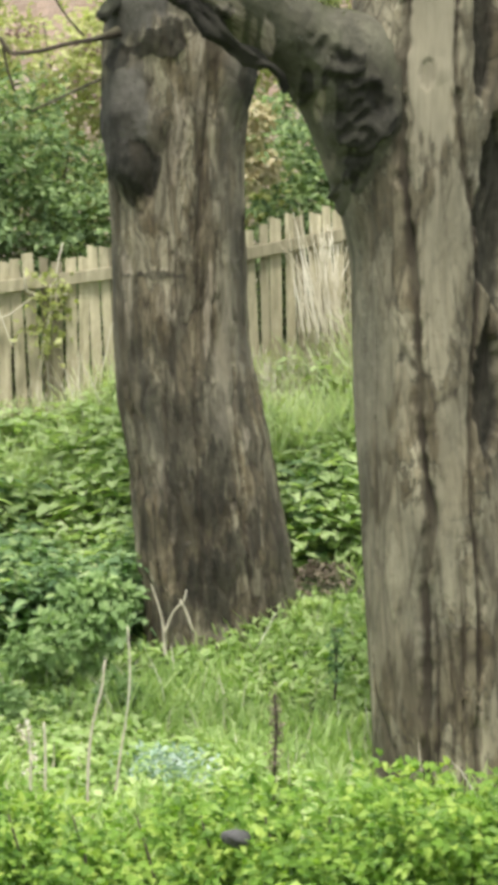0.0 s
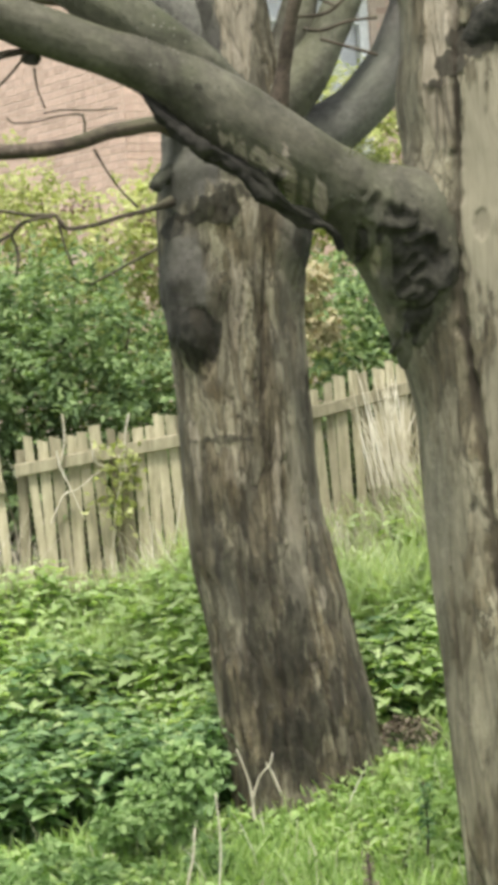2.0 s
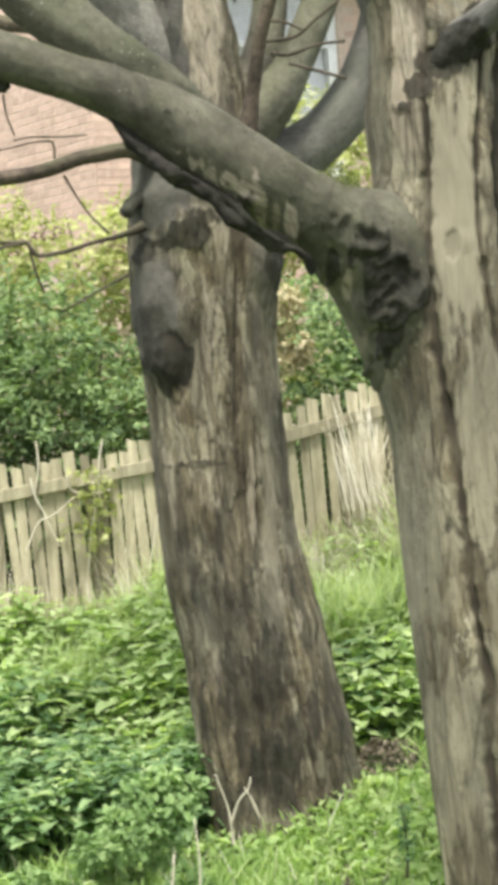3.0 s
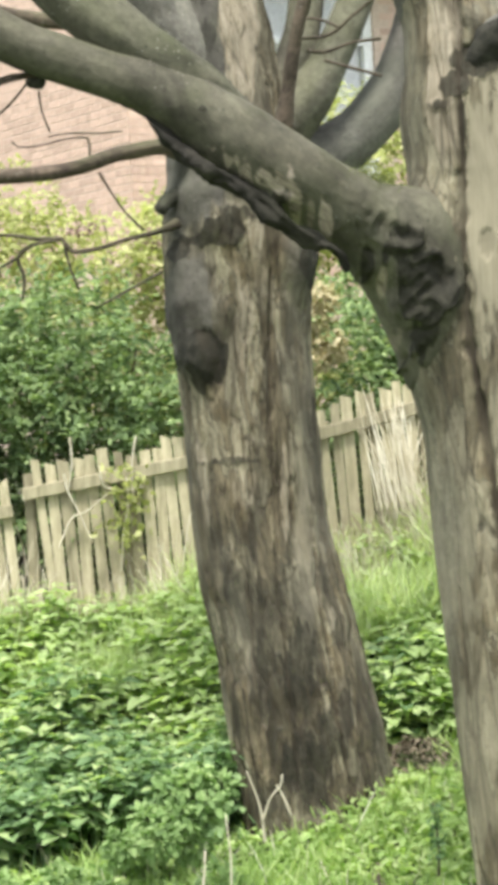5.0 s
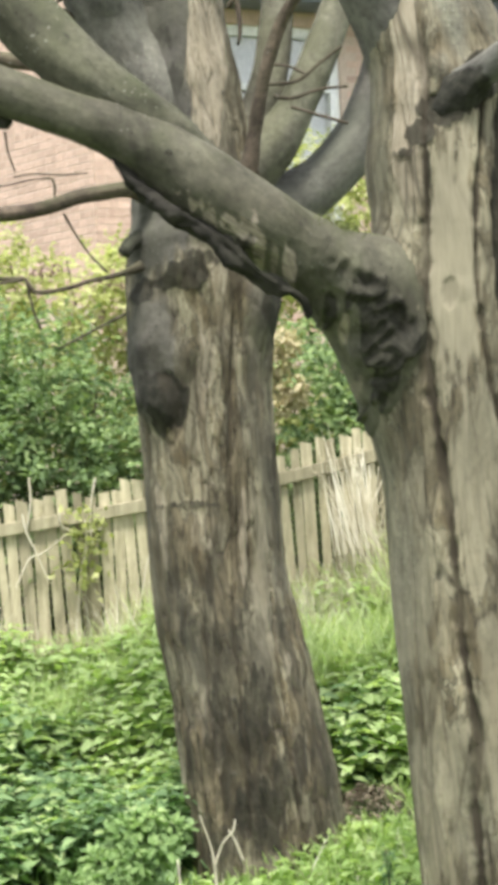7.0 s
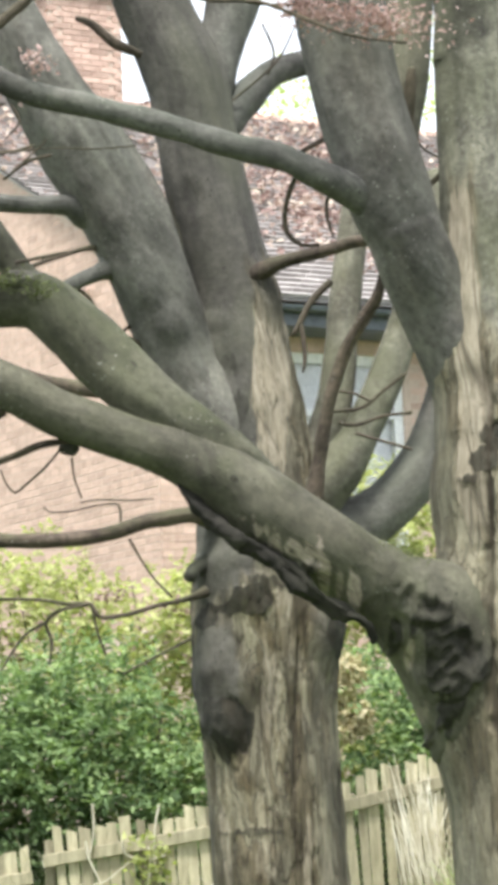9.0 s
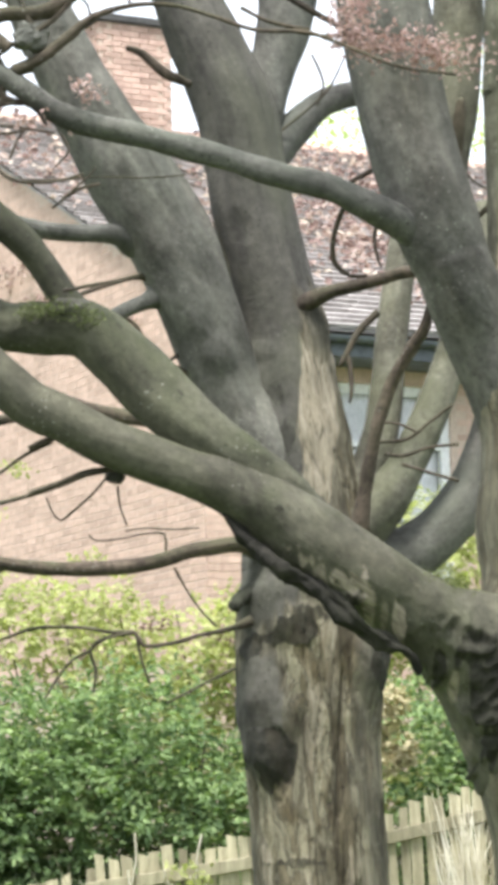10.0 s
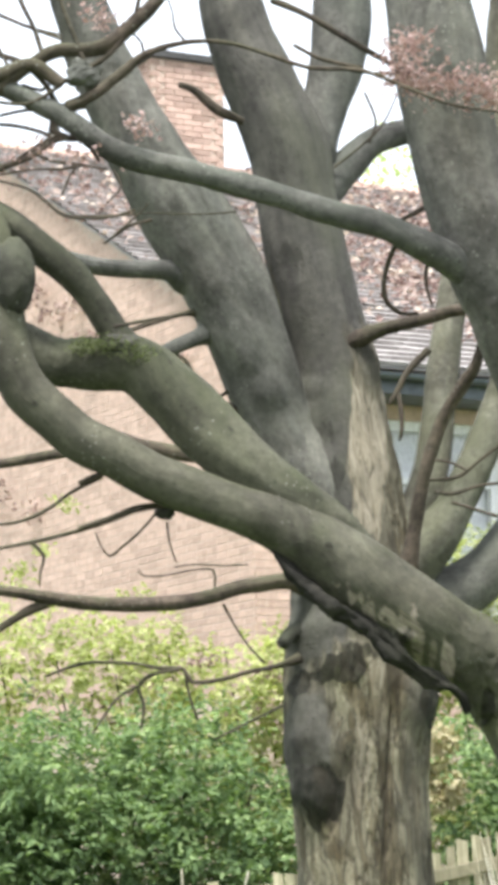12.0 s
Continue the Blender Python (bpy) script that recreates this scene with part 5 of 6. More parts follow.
limb(front_tree, "twig", [(-1.780, 15.000, 7.092, 0.021), (-1.873, 15.000, 7.038, 0.019), (-1.997, 15.000, 6.956, 0.019), (-2.152, 15.000, 6.882, 0.017)], BARK_T, seg=8, step=0.04, rough=0.15)
limb(front_tree, "twig", [(-1.624, 15.000, 7.278, 0.036), (-1.733, 15.000, 7.234, 0.036), (-1.795, 15.000, 7.125, 0.030), (-1.718, 15.000, 7.075, 0.021), (-1.579, 15.000, 7.086, 0.021)], BARK_T, seg=8, step=0.04, rough=0.15)
limb(front_tree, "twig", [(-1.715, 14.980, 7.244, 0.036), (-1.559, 14.980, 7.318, 0.033), (-1.419, 14.980, 7.425, 0.030), (-1.279, 14.980, 7.533, 0.019), (-1.063, 15.000, 7.595, 0.014), (-0.847, 15.000, 7.588, 0.012), (-0.632, 15.000, 7.518, 0.012), (-0.387, 15.000, 7.430, 0.012), (-0.110, 15.000, 7.406, 0.012), (0.133, 15.000, 7.303, 0.010), (0.375, 15.000, 7.200, 0.010), (0.678, 15.000, 7.143, 0.010)], BARK_T, seg=8, step=0.04, rough=0.15)
limb(front_tree, "twig", [(-1.741, 14.950, 7.363, 0.033), (-1.896, 14.950, 7.479, 0.039), (-2.051, 14.950, 7.437, 0.042), (-2.206, 14.950, 7.378, 0.042)], BARK_T, seg=8, step=0.04, rough=0.15)
limb(front_tree, "twig", [(-2.14, 14.97, 7.31, 0.030), (-1.929, 14.97, 7.477, 0.034), (-1.767, 14.97, 7.558, 0.040), (-1.525, 14.97, 7.573, 0.044), (-1.322, 14.97, 7.726, 0.042), (-1.10, 14.97, 7.96, 0.034)], BARK_T, seg=12, step=0.04, rough=0.15)
limb(front_tree, "twig", [(-1.855, 15.000, 7.557, 0.014), (-1.901, 15.000, 7.703, 0.014), (-1.963, 15.000, 7.834, 0.014), (-2.025, 15.000, 7.997, 0.012)], BARK_T, seg=8, step=0.04, rough=0.15)
limb(front_tree, "twig", [(-1.746, 15.000, 7.634, 0.012), (-1.870, 15.000, 7.686, 0.012), (-1.994, 15.000, 7.738, 0.010), (-2.150, 15.000, 7.808, 0.010)], BARK_T, seg=8, step=0.04, rough=0.15)
limb(front_tree, "twig", [(-1.780, 15.000, 7.077, 0.014), (-1.904, 15.000, 7.128, 0.012), (-2.027, 15.000, 7.157, 0.012), (-2.152, 15.000, 7.167, 0.010)], BARK_T, seg=8, step=0.04, rough=0.15)
limb(front_tree, "twig", [(-1.810, 15.000, 7.220, 0.012), (-1.934, 15.000, 7.240, 0.010), (-2.089, 15.000, 7.213, 0.010)], BARK_T, seg=8, step=0.04, rough=0.15)
limb(front_tree, "twig", [(-0.603, 15.200, 7.885, 0.022), (-0.417, 15.200, 7.797, 0.019), (-0.232, 15.200, 7.678, 0.019), (-0.048, 15.200, 7.559, 0.019), (0.136, 15.200, 7.440, 0.012)], BARK_T, seg=8, step=0.04, rough=0.15)
limb(front_tree, "twig", [(-0.483, 15.200, 7.621, 0.012), (-0.329, 15.200, 7.536, 0.012), (-0.112, 15.200, 7.480, 0.012)], BARK_T, seg=8, step=0.04, rough=0.15)
limb(front_tree, "twig", [(-0.236, 15.200, 7.484, 0.010), (-0.050, 15.200, 7.446, 0.010), (0.136, 15.200, 7.440, 0.010), (0.323, 15.200, 7.441, 0.007), (0.568, 15.200, 7.362, 0.007)], BARK_T, seg=8, step=0.04, rough=0.15)
limb(front_tree, "twig", [(0.068, 15.450, 6.560, 0.015), (0.018, 15.500, 6.461, 0.015), (-0.016, 15.550, 6.344, 0.015), (-0.003, 15.600, 6.242, 0.015), (0.074, 15.600, 6.175, 0.012), (0.168, 15.600, 6.173, 0.010)], BARK_T, seg=8, step=0.04, rough=0.15)
limb(front_tree, "twig", [(0.264, 15.500, 6.518, 0.012), (0.220, 15.500, 6.391, 0.012), (0.218, 15.500, 6.295, 0.010), (0.247, 15.500, 6.198, 0.007)], BARK_T, seg=8, step=0.04, rough=0.15)
limb(front_tree, "twig", [(0.258, 16.300, 6.954, 0.016), (0.125, 16.300, 6.890, 0.016), (0.024, 16.300, 6.825, 0.013), (-0.043, 16.300, 6.776, 0.013)], BARK_T, seg=8, step=0.04, rough=0.15)
limb(old_tree, "twig", [(0.264, 18.200, 6.457, 0.026), (0.132, 18.200, 6.330, 0.023), (0.056, 18.200, 6.201, 0.020), (-0.001, 18.200, 6.110, 0.014)], BARK_T, seg=8, step=0.04, rough=0.15)
limb(old_tree, "twig", [(0.049, 18.200, 6.201, 0.017), (0.071, 18.200, 6.089, 0.017), (0.075, 18.200, 5.941, 0.014), (0.059, 18.200, 5.868, 0.009)], BARK_T, seg=8, step=0.04, rough=0.15)
limb(old_tree, "twig", [(0.273, 18.000, 5.503, 0.014), (0.380, 18.000, 5.482, 0.011), (0.561, 18.000, 5.532, 0.011), (0.740, 18.000, 5.546, 0.011)], BARK_T, seg=8, step=0.04, rough=0.15)
limb(old_tree, "twig", [(0.239, 18.000, 5.576, 0.011), (0.419, 18.000, 5.590, 0.011), (0.565, 18.000, 5.696, 0.011), (0.712, 18.000, 5.802, 0.011)], BARK_T, seg=8, step=0.04, rough=0.15)
limb(old_tree, "twig", [(0.278, 18.000, 5.703, 0.009), (0.385, 18.000, 5.682, 0.009), (0.492, 18.000, 5.625, 0.009)], BARK_T, seg=8, step=0.04, rough=0.15)
limb(old_tree, "twig", [(0.378, 18.000, 5.428, 0.011), (0.556, 18.000, 5.369, 0.011), (0.733, 18.000, 5.311, 0.011)], BARK_T, seg=8, step=0.04, rough=0.15)
limb(old_tree, "twig", [(-0.959, 18.900, 8.217, 0.027), (-1.126, 18.800, 8.274, 0.037), (-1.275, 18.750, 8.404, 0.027), (-1.375, 18.700, 8.432, 0.018)], BARK_T, seg=8, step=0.04, rough=0.15)
limb(front_tree, "twig", [(-1.294, 15.400, 6.700, 0.010), (-1.420, 15.400, 6.671, 0.010), (-1.563, 15.400, 6.573, 0.007)], BARK_T, seg=8, step=0.04, rough=0.15)
limb(front_tree, "twig", [(-1.685, 15.000, 7.376, 0.010), (-1.778, 15.000, 7.411, 0.010), (-1.856, 15.000, 7.349, 0.010), (-1.965, 15.000, 7.385, 0.007)], BARK_T, seg=8, step=0.04, rough=0.15)
limb(front_tree, "twig", [(-1.617, 14.950, 7.487, 0.014), (-1.678, 14.950, 7.648, 0.014), (-1.739, 14.950, 7.810, 0.012), (-1.769, 14.950, 8.004, 0.012)], BARK_T, seg=8, step=0.04, rough=0.15)
limb(front_tree, "twig", [(-1.586, 14.950, 7.454, 0.014), (-1.462, 14.950, 7.545, 0.014), (-1.352, 14.950, 7.701, 0.012), (-1.303, 14.950, 7.892, 0.012)], BARK_T, seg=8, step=0.04, rough=0.15)
limb(front_tree, "twig", [(-1.710, 14.950, 7.394, 0.012), (-1.834, 14.950, 7.303, 0.012), (-1.958, 14.950, 7.259, 0.009), (-2.113, 14.950, 7.279, 0.009)], BARK_T, seg=8, step=0.04, rough=0.15)
limb(front_tree, "twig", [(-2.119, 15.000, 7.800, 0.010), (-1.932, 15.000, 7.710, 0.010), (-1.745, 15.000, 7.659, 0.007)], BARK_T, seg=8, step=0.04, rough=0.15)
limb(front_tree, "twig", [(-2.120, 15.000, 7.565, 0.017), (-1.964, 15.000, 7.506, 0.017), (-1.840, 15.000, 7.381, 0.017), (-1.764, 15.000, 7.235, 0.019)], BARK_T, seg=8, step=0.04, rough=0.15)
limb(front_tree, "twig", [(-2.121, 15.000, 6.913, 0.017), (-1.935, 15.000, 6.970, 0.017), (-1.780, 15.000, 7.067, 0.017), (-1.625, 15.000, 7.056, 0.014), (-1.549, 15.000, 6.943, 0.012)], BARK_T, seg=8, step=0.04, rough=0.15)
limb(front_tree, "twig", [(-2.121, 15.000, 6.856, 0.007), (-1.905, 15.000, 6.780, 0.007), (-1.736, 15.000, 6.643, 0.010), (-1.505, 15.000, 6.627, 0.010), (-1.351, 15.000, 6.663, 0.007)], BARK_T, seg=8, step=0.04, rough=0.15)
limb(front_tree, "twig", [(-1.751, 15.000, 6.760, 0.007), (-1.704, 15.000, 6.869, 0.007), (-1.626, 15.000, 6.961, 0.005)], BARK_T, seg=8, step=0.04, rough=0.15)
limb(front_tree, "twig", [(-1.476, 15.000, 6.516, 0.007), (-1.321, 15.000, 6.653, 0.007), (-1.283, 15.000, 6.699, 0.005)], BARK_T, seg=8, step=0.04, rough=0.15)
limb(front_tree, "twig", [(-1.904, 15.000, 7.001, 0.010), (-1.812, 15.000, 6.951, 0.010), (-1.688, 15.000, 6.931, 0.007), (-1.503, 15.000, 6.894, 0.007)], BARK_T, seg=8, step=0.04, rough=0.15)
limb(old_tree, "twig", [(-0.006, 19.000, 7.439, 0.012), (0.132, 19.000, 7.529, 0.015), (0.280, 19.000, 7.596, 0.015), (0.483, 19.000, 7.669, 0.015)], BARK_T, seg=8, step=0.04, rough=0.15)
limb(old_tree, "twig", [(0.116, 19.000, 7.514, 0.009), (0.136, 19.000, 7.423, 0.009), (0.173, 19.000, 7.355, 0.006)], BARK_T, seg=8, step=0.04, rough=0.15)
limb(front_tree, "twig", [(0.819, 16.600, 6.681, 0.016), (0.881, 16.600, 6.737, 0.018), (0.936, 16.600, 6.787, 0.018)], BARK_T, seg=8, step=0.04, rough=0.15)
limb(front_tree, "twig", [(0.773, 16.600, 6.999, 0.008), (0.837, 16.600, 6.921, 0.008), (0.919, 16.600, 6.873, 0.008)], BARK_T, seg=8, step=0.04, rough=0.15)
limb(front_tree, "twig", [(-2.020, 14.950, 7.436, 0.009), (-2.081, 14.950, 7.565, 0.009), (-2.143, 14.950, 7.663, 0.007)], BARK_T, seg=8, step=0.04, rough=0.15)
limb(front_tree, "twig", [(-1.295, 14.980, 7.517, 0.007), (-1.309, 14.980, 7.597, 0.007), (-1.355, 14.980, 7.647, 0.005)], BARK_T, seg=8, step=0.04, rough=0.15)
limb(front_tree, "twig", [(-1.063, 15.000, 7.595, 0.007), (-1.124, 15.000, 7.677, 0.007), (-1.138, 15.000, 7.774, 0.005), (-1.184, 15.000, 7.904, 0.005)], BARK_T, seg=8, step=0.04, rough=0.15)
limb(front_tree, "twig", [(-1.626, 15.000, 6.929, 0.010), (-1.750, 15.000, 6.902, 0.010), (-1.905, 15.000, 6.906, 0.007), (-2.090, 15.000, 6.880, 0.007)], BARK_T, seg=8, step=0.04, rough=0.15)
limb(front_tree, "twig", [(-1.472, 15.000, 6.893, 0.007), (-1.427, 15.000, 6.797, 0.007), (-1.505, 15.000, 6.705, 0.005)], BARK_T, seg=8, step=0.04, rough=0.15)
limb(old_tree, "twig", [(-0.797, 19.400, 7.677, 0.009), (-0.833, 19.400, 7.881, 0.009), (-0.792, 19.400, 8.002, 0.006)], BARK_T, seg=8, step=0.04, rough=0.15)
limb(front_tree, "twig", [(-1.482, 15.100, 6.042, 0.010), (-1.329, 15.100, 6.067, 0.010), (-1.206, 15.100, 6.088, 0.007)], BARK_T, seg=8, step=0.04, rough=0.15)
limb(front_tree, "twig", [(-1.675, 15.000, 4.927, 0.012), (-1.524, 15.000, 4.976, 0.012), (-1.376, 15.050, 5.045, 0.010), (-1.259, 15.100, 5.062, 0.010)], BARK_T, seg=8, step=0.04, rough=0.15)
limb(front_tree, "twig", [(-1.671, 15.000, 5.170, 0.014), (-1.579, 15.000, 5.212, 0.014), (-1.488, 15.000, 5.230, 0.012)], BARK_T, seg=8, step=0.04, rough=0.15)
limb(old_tree, "twig", [(-0.123, 19.200, 8.482, 0.009), (-0.051, 19.200, 8.277, 0.009), (-0.096, 19.200, 8.118, 0.009)], BARK_T, seg=8, step=0.04, rough=0.15)
limb(old_tree, "twig", [(-0.375, 19.200, 7.928, 0.009), (-0.175, 19.200, 8.081, 0.009), (-0.013, 19.200, 8.236, 0.009), (0.112, 19.200, 8.473, 0.006)], BARK_T, seg=8, step=0.04, rough=0.15)


# ---- picket fence along the top of the bank ----
def rail_z(x):
    """Underside of the top rail."""
    return (2.968 + 0.124 * x if x < 0 else 2.99 + 0.21 * x) - (0.11 if x < STEP_X else 0.0)


STEP_X = -2.130
FENCE_Y = 22.4


def build_fence():
    rng = random.Random(11)
    fence = thing("picket_fence", "weathered yellow-grey softwood picket fence on the bank", "fence")
    face = Vector((0.03, -1, 0))
    for x0, x1 in ((-4.2, STEP_X - 0.06), (STEP_X + 0.03, 0.02), (0.03, 2.6)):
        bm = bmesh.new()
        board(bm, (x0, FENCE_Y - 0.035, rail_z(x0 + 0.001) + 0.045), (x1, FENCE_Y - 0.035, rail_z(x1 - 0.001) + 0.045), 0.10, 0.04, face)
        part("rail", bm, TIMBER, fence, "split-edged top rail")
        bm = bmesh.new()
        board(bm, (x0, FENCE_Y - 0.035, rail_z(x0 + 0.001) - 0.98), (x1, FENCE_Y - 0.035, rail_z(x1 - 0.001) - 0.98), 0.085, 0.04, face)
        part("rail", bm, TIMBER, fence)
    x = -4.15
    while x < 2.55:
        w = rng.uniform(0.068, 0.100)
        if not (STEP_X - 0.02 < x < STEP_X + 0.10):
            lean = rng.gauss(0, 0.02)
            top = rail_z(x) + 0.265 + rng.gauss(0, 0.024) - (rng.uniform(0.03, 0.12) if rng.random() < 0.12 else 0)
            foot = float(ground_z(x, FENCE_Y)) - 0.05
            bm = bmesh.new()
            dy = rng.uniform(-0.004, 0.004)
            board(bm, (x + 0.05 - lean, FENCE_Y + dy, foot), (x + lean, FENCE_Y + dy, top), w, 0.018, face, rng.gauss(0, 0.009))
            part("picket", bm, TIMBER, fence)
        x += w + rng.uniform(0.006, 0.024)
    for x in (STEP_X + 0.075, -3.4, 0.02, 1.9):
        bm = bmesh.new()
        foot = float(ground_z(x, FENCE_Y)) - 0.15
        box(bm, pose(x, FENCE_Y + 0.065, foot), 0.085, 0.085, rail_z(x) + 0.2 - foot, 0.006)
        part("post", bm, TIMBER, fence, "square fence post")


build_fence()


# ---- planting ----
def bush(name, label, centres, radii, leaves, length, width, mat, seed, category="shrub", stems=(), kind="", flat=0.7, sprig=0):
    """A shrub: leaves scattered over many overlapping clumps, so that the outline is uneven and gaps stay open; sprig: leaves to one shoot."""
    rng = np.random.default_rng(seed)
    root = thing(name, label, category, kind=kind)
    c = np.asarray(centres, dtype=float)
    r = np.asarray(radii, dtype=float)
    which = rng.choice(len(c), leaves, p=r ** 2 / np.sum(r ** 2))
    d = rng.normal(0, 1, (leaves, 3))
    d[:, 1] -= 0.35
    d /= np.linalg.norm(d, axis=1)[:, None]
    d[:, 2] *= 0.85
    at = c[which] + d * (r[which] * rng.uniform(0.72, 1.12, leaves) ** 1.0)[:, None]
    ahead = d + rng.normal(0, flat, (leaves, 3)) + (0, 0, -0.15)
    up = np.array([0, -0.25, 1.0]) + d * 0.7 + rng.normal(0, 0.35, (leaves, 3))
    size = length * rng.uniform(0.55, 1.25, leaves)
    if sprig:
        n = leaves // sprig
        at, d = at[:n], d[:n]
        shoot = d + rng.normal(0, 0.45, (n, 3)) + (0, -0.1, 0.25)
        shoot /= np.linalg.norm(shoot, axis=1)[:, None]
        across = np.cross(shoot, (0.0, 0.0, 1.0)) + rng.normal(0, 0.15, (n, 3))
        step = np.arange(sprig)
        reach = length * (0.5 + step * 0.38)
        hand = np.where(step % 2, 1.0, -1.0) * (1 - 0.85 * (step == sprig - 1))
        at = (at[:, None, :] + shoot[:, None, :] * reach[None, :, None]).reshape(-1, 3)
        ahead = (shoot[:, None, :] * 0.55 + across[:, None, :] * hand[None, :, None]).reshape(-1, 3) + rng.normal(0, 0.22, (n * sprig, 3)) + (0, -0.1, -0.18)
        up = np.array([0, -0.45, 1.0]) + rng.normal(0, 0.3, (n * sprig, 3))
        size = (length * rng.uniform(0.8, 1.2, n)[:, None] * (1.05 - 0.07 * step)[None, :]).reshape(-1)
    tagged(leaf_cloud("foliage", at, ahead, up, size, size * width / length, mat, root), kind="stuff")
    for pts in stems:
        limb(root, "stem", pts, BARK_T, seg=7, step=0.08, rough=0.1)
    return root


def clumps(rng, box_lo, box_hi, n, r_lo, r_hi, top=None):
    """Clump centres in a box, thinned under a rounded top."""
    got, rad = [], []
    while len(got) < n:
        p = rng.uniform(box_lo, box_hi)
        if top is None or p[2] < top(p[0], p[1]):
            got.append(p)
            rad.append(rng.uniform(r_lo, r_hi))
    return got, rad


def build_planting():
    rng = np.random.default_rng(3)
    # clipped hedge in front
    c, r = clumps(rng, (-3.2, 12.6, -0.25), (4.2, 14.1, 0.62), 900, 0.07, 0.17, lambda x, y: 0.37 + 0.07 * math.sin(x * 2.3) + 0.06 * x * (x > 0.4))
    stems = [[(x, 13.3, -0.3, 0.014), (x + 0.05, 13.25, 0.05, 0.010), (x - 0.04, 13.2, 0.42, 0.005)] for x in np.arange(-3, 4.2, 0.3)]
    bush("hedge", "leafy yellow-green low hedge at the garden's edge", c, r, 42000, 0.062, 0.042, HEDGE, 21, "hedge", stems, sprig=3)
    # laurel behind the fence
    c, r = clumps(rng, (-4.6, 22.9, 2.2), (-0.55, 24.3, 4.65), 330, 0.16, 0.36, lambda x, y: 4.22 + 0.3 * math.sin(x * 3.1 + y) * math.sin(x * 1.3) - 0.75 * max(0, x + 1.6) ** 1.6 - 0.25 * max(0, -3.4 - x))
    stems = [[(x, 23.7, 1.9, 0.03), (x + 0.1, 23.6, 2.8, 0.02), (x + dx, 23.5, 3.9, 0.01)] for x, dx in ((-3.9, -0.2), (-3.1, 0.1), (-2.3, -0.2), (-1.5, 0.3), (-0.9, 0.2))]
    bush("laurel_shrub", "dense dark green laurel shrub behind the picket fence", c, r, 30000, 0.105, 0.042, LAUREL, 22, stems=stems, sprig=6)
    # shrub with peach blossom, right of the old trunk
    c, r = clumps(rng, (0.45, 22.8, 2.3), (3.4, 24.2, 4.7), 260, 0.14, 0.30, lambda x, y: 4.45 - 0.1 * (x - 1.6) ** 2)
    stems = [[(x, 23.6, 2.1, 0.025), (x + 0.1, 23.5, 3.0, 0.016), (x + 0.2, 23.4, 3.9, 0.008)] for x in (0.8, 1.5, 2.3, 3.0)]
    bush("evergreen_shrub", "dark evergreen shrub over the fence", c, r, 18000, 0.10, 0.042, LAUREL, 23, stems=stems, sprig=6)
    c = [(0.336, 22.620, 4.162), (0.271, 22.620, 3.986), (0.368, 22.620, 3.805), (0.297, 22.620, 3.696), (0.423, 22.620, 3.736), (0.234, 22.620, 3.809)]
    bush("flowering_shrub", "small shrub with fading peach-coloured blossom heads", c, [0.12, 0.10, 0.12, 0.10, 0.08, 0.09], 1000, 0.052, 0.042, BLOSSOM, 24, stems=[[(0.95, 22.75, 2.0, 0.014), (0.92, 22.7, 2.7, 0.01), (0.9, 22.65, 3.3, 0.006)]])
    # golden hedge up to the house wall
    c, r = clumps(rng, (-5.6, 24.6, 3.2), (3.9, 25.6, 6.1), 760, 0.14, 0.32, lambda x, y: 5.22 + 0.75 * min(1, max(0, x + 0.4)) + 0.22 * math.sin(x * 1.9 + 1) + 0.12 * math.sin(x * 5.1))
    stems = [[(x, 25.2, 2.7, 0.02), (x + 0.06, 25.1, 3.9, 0.014), (x - 0.1, 25.0, 5.1, 0.006)] for x in np.arange(-5.4, 4, 0.5)]
    bush("golden_shrub", "tall yellow-green leafy shrubs below the house wall", c, r, 66000, 0.066, 0.040, IVY, 25, stems=stems, sprig=4)

    # nettles over the bank: stems with opposite pairs of toothed leaves
    rng = np.random.default_rng(7)
    at, ahead, up, ln, young = [], [], [], [], []
    blades, bdir, bln = [], [], []
    n = 0
    while n < 2150:
        x, y = rng.uniform(-3.4, 3.6), rng.uniform(17.6, 22.1)
        left = x < -0.35
        if not left and y < 19.9:
            continue
        front = 18.95 + 0.25 * max(0, x + 1.1) + 0.12 * math.sin(x * 4.0)
        if left and y < front:
            continue
        if x > 0.3 and y > 21.3 and rng.random() < 0.85:
            continue
        h = rng.uniform(0.34, 0.62) * (0.8 if x > 0.3 else 1) * (0.78 if y > 20.9 else 1) * (1.0 + 0.75 * noise.noise(Vector((x * 1.9, y * 1.6, 4.2))))
        edge = left and y < front + 0.45
        if edge:
            h = rng.uniform(0.5, 0.72)
        n += 1
        z = float(ground_z(x, y))
        lean = rng.normal(0, 0.10, 2)
        turn = rng.uniform(0, math.pi)
        pairs = int(h / 0.07)
        fresh = y > 20.45 + 0.5 * math.sin(x * 2.3) + rng.normal(0, 0.25) or rng.random() < (0.75 if x > 0.3 else 0.15)
        for k in range(pairs):
            f = (k + 1) / pairs
            if edge and x < -0.9 and f < 0.5:
                continue
            turn += math.pi / 2 + rng.normal(0, 0.2)
            size = 0.165 * (0.55 + 0.7 * math.sin(math.pi * min(1, 0.25 + 0.72 * f))) * rng.uniform(0.75, 1.2)
            if f > 0.92:
                size *= 0.6
            for s in (0, math.pi):
                at.append((x + lean[0] * f, y + lean[1] * f, z + h * f))
                ahead.append((math.cos(turn + s), math.sin(turn + s), 0.25 * f - 0.1 + rng.normal(0, 0.12)))
                up.append((rng.normal(0, 0.18), rng.normal(-0.12, 0.18), 1))
                ln.append(size)
                young.append(fresh)
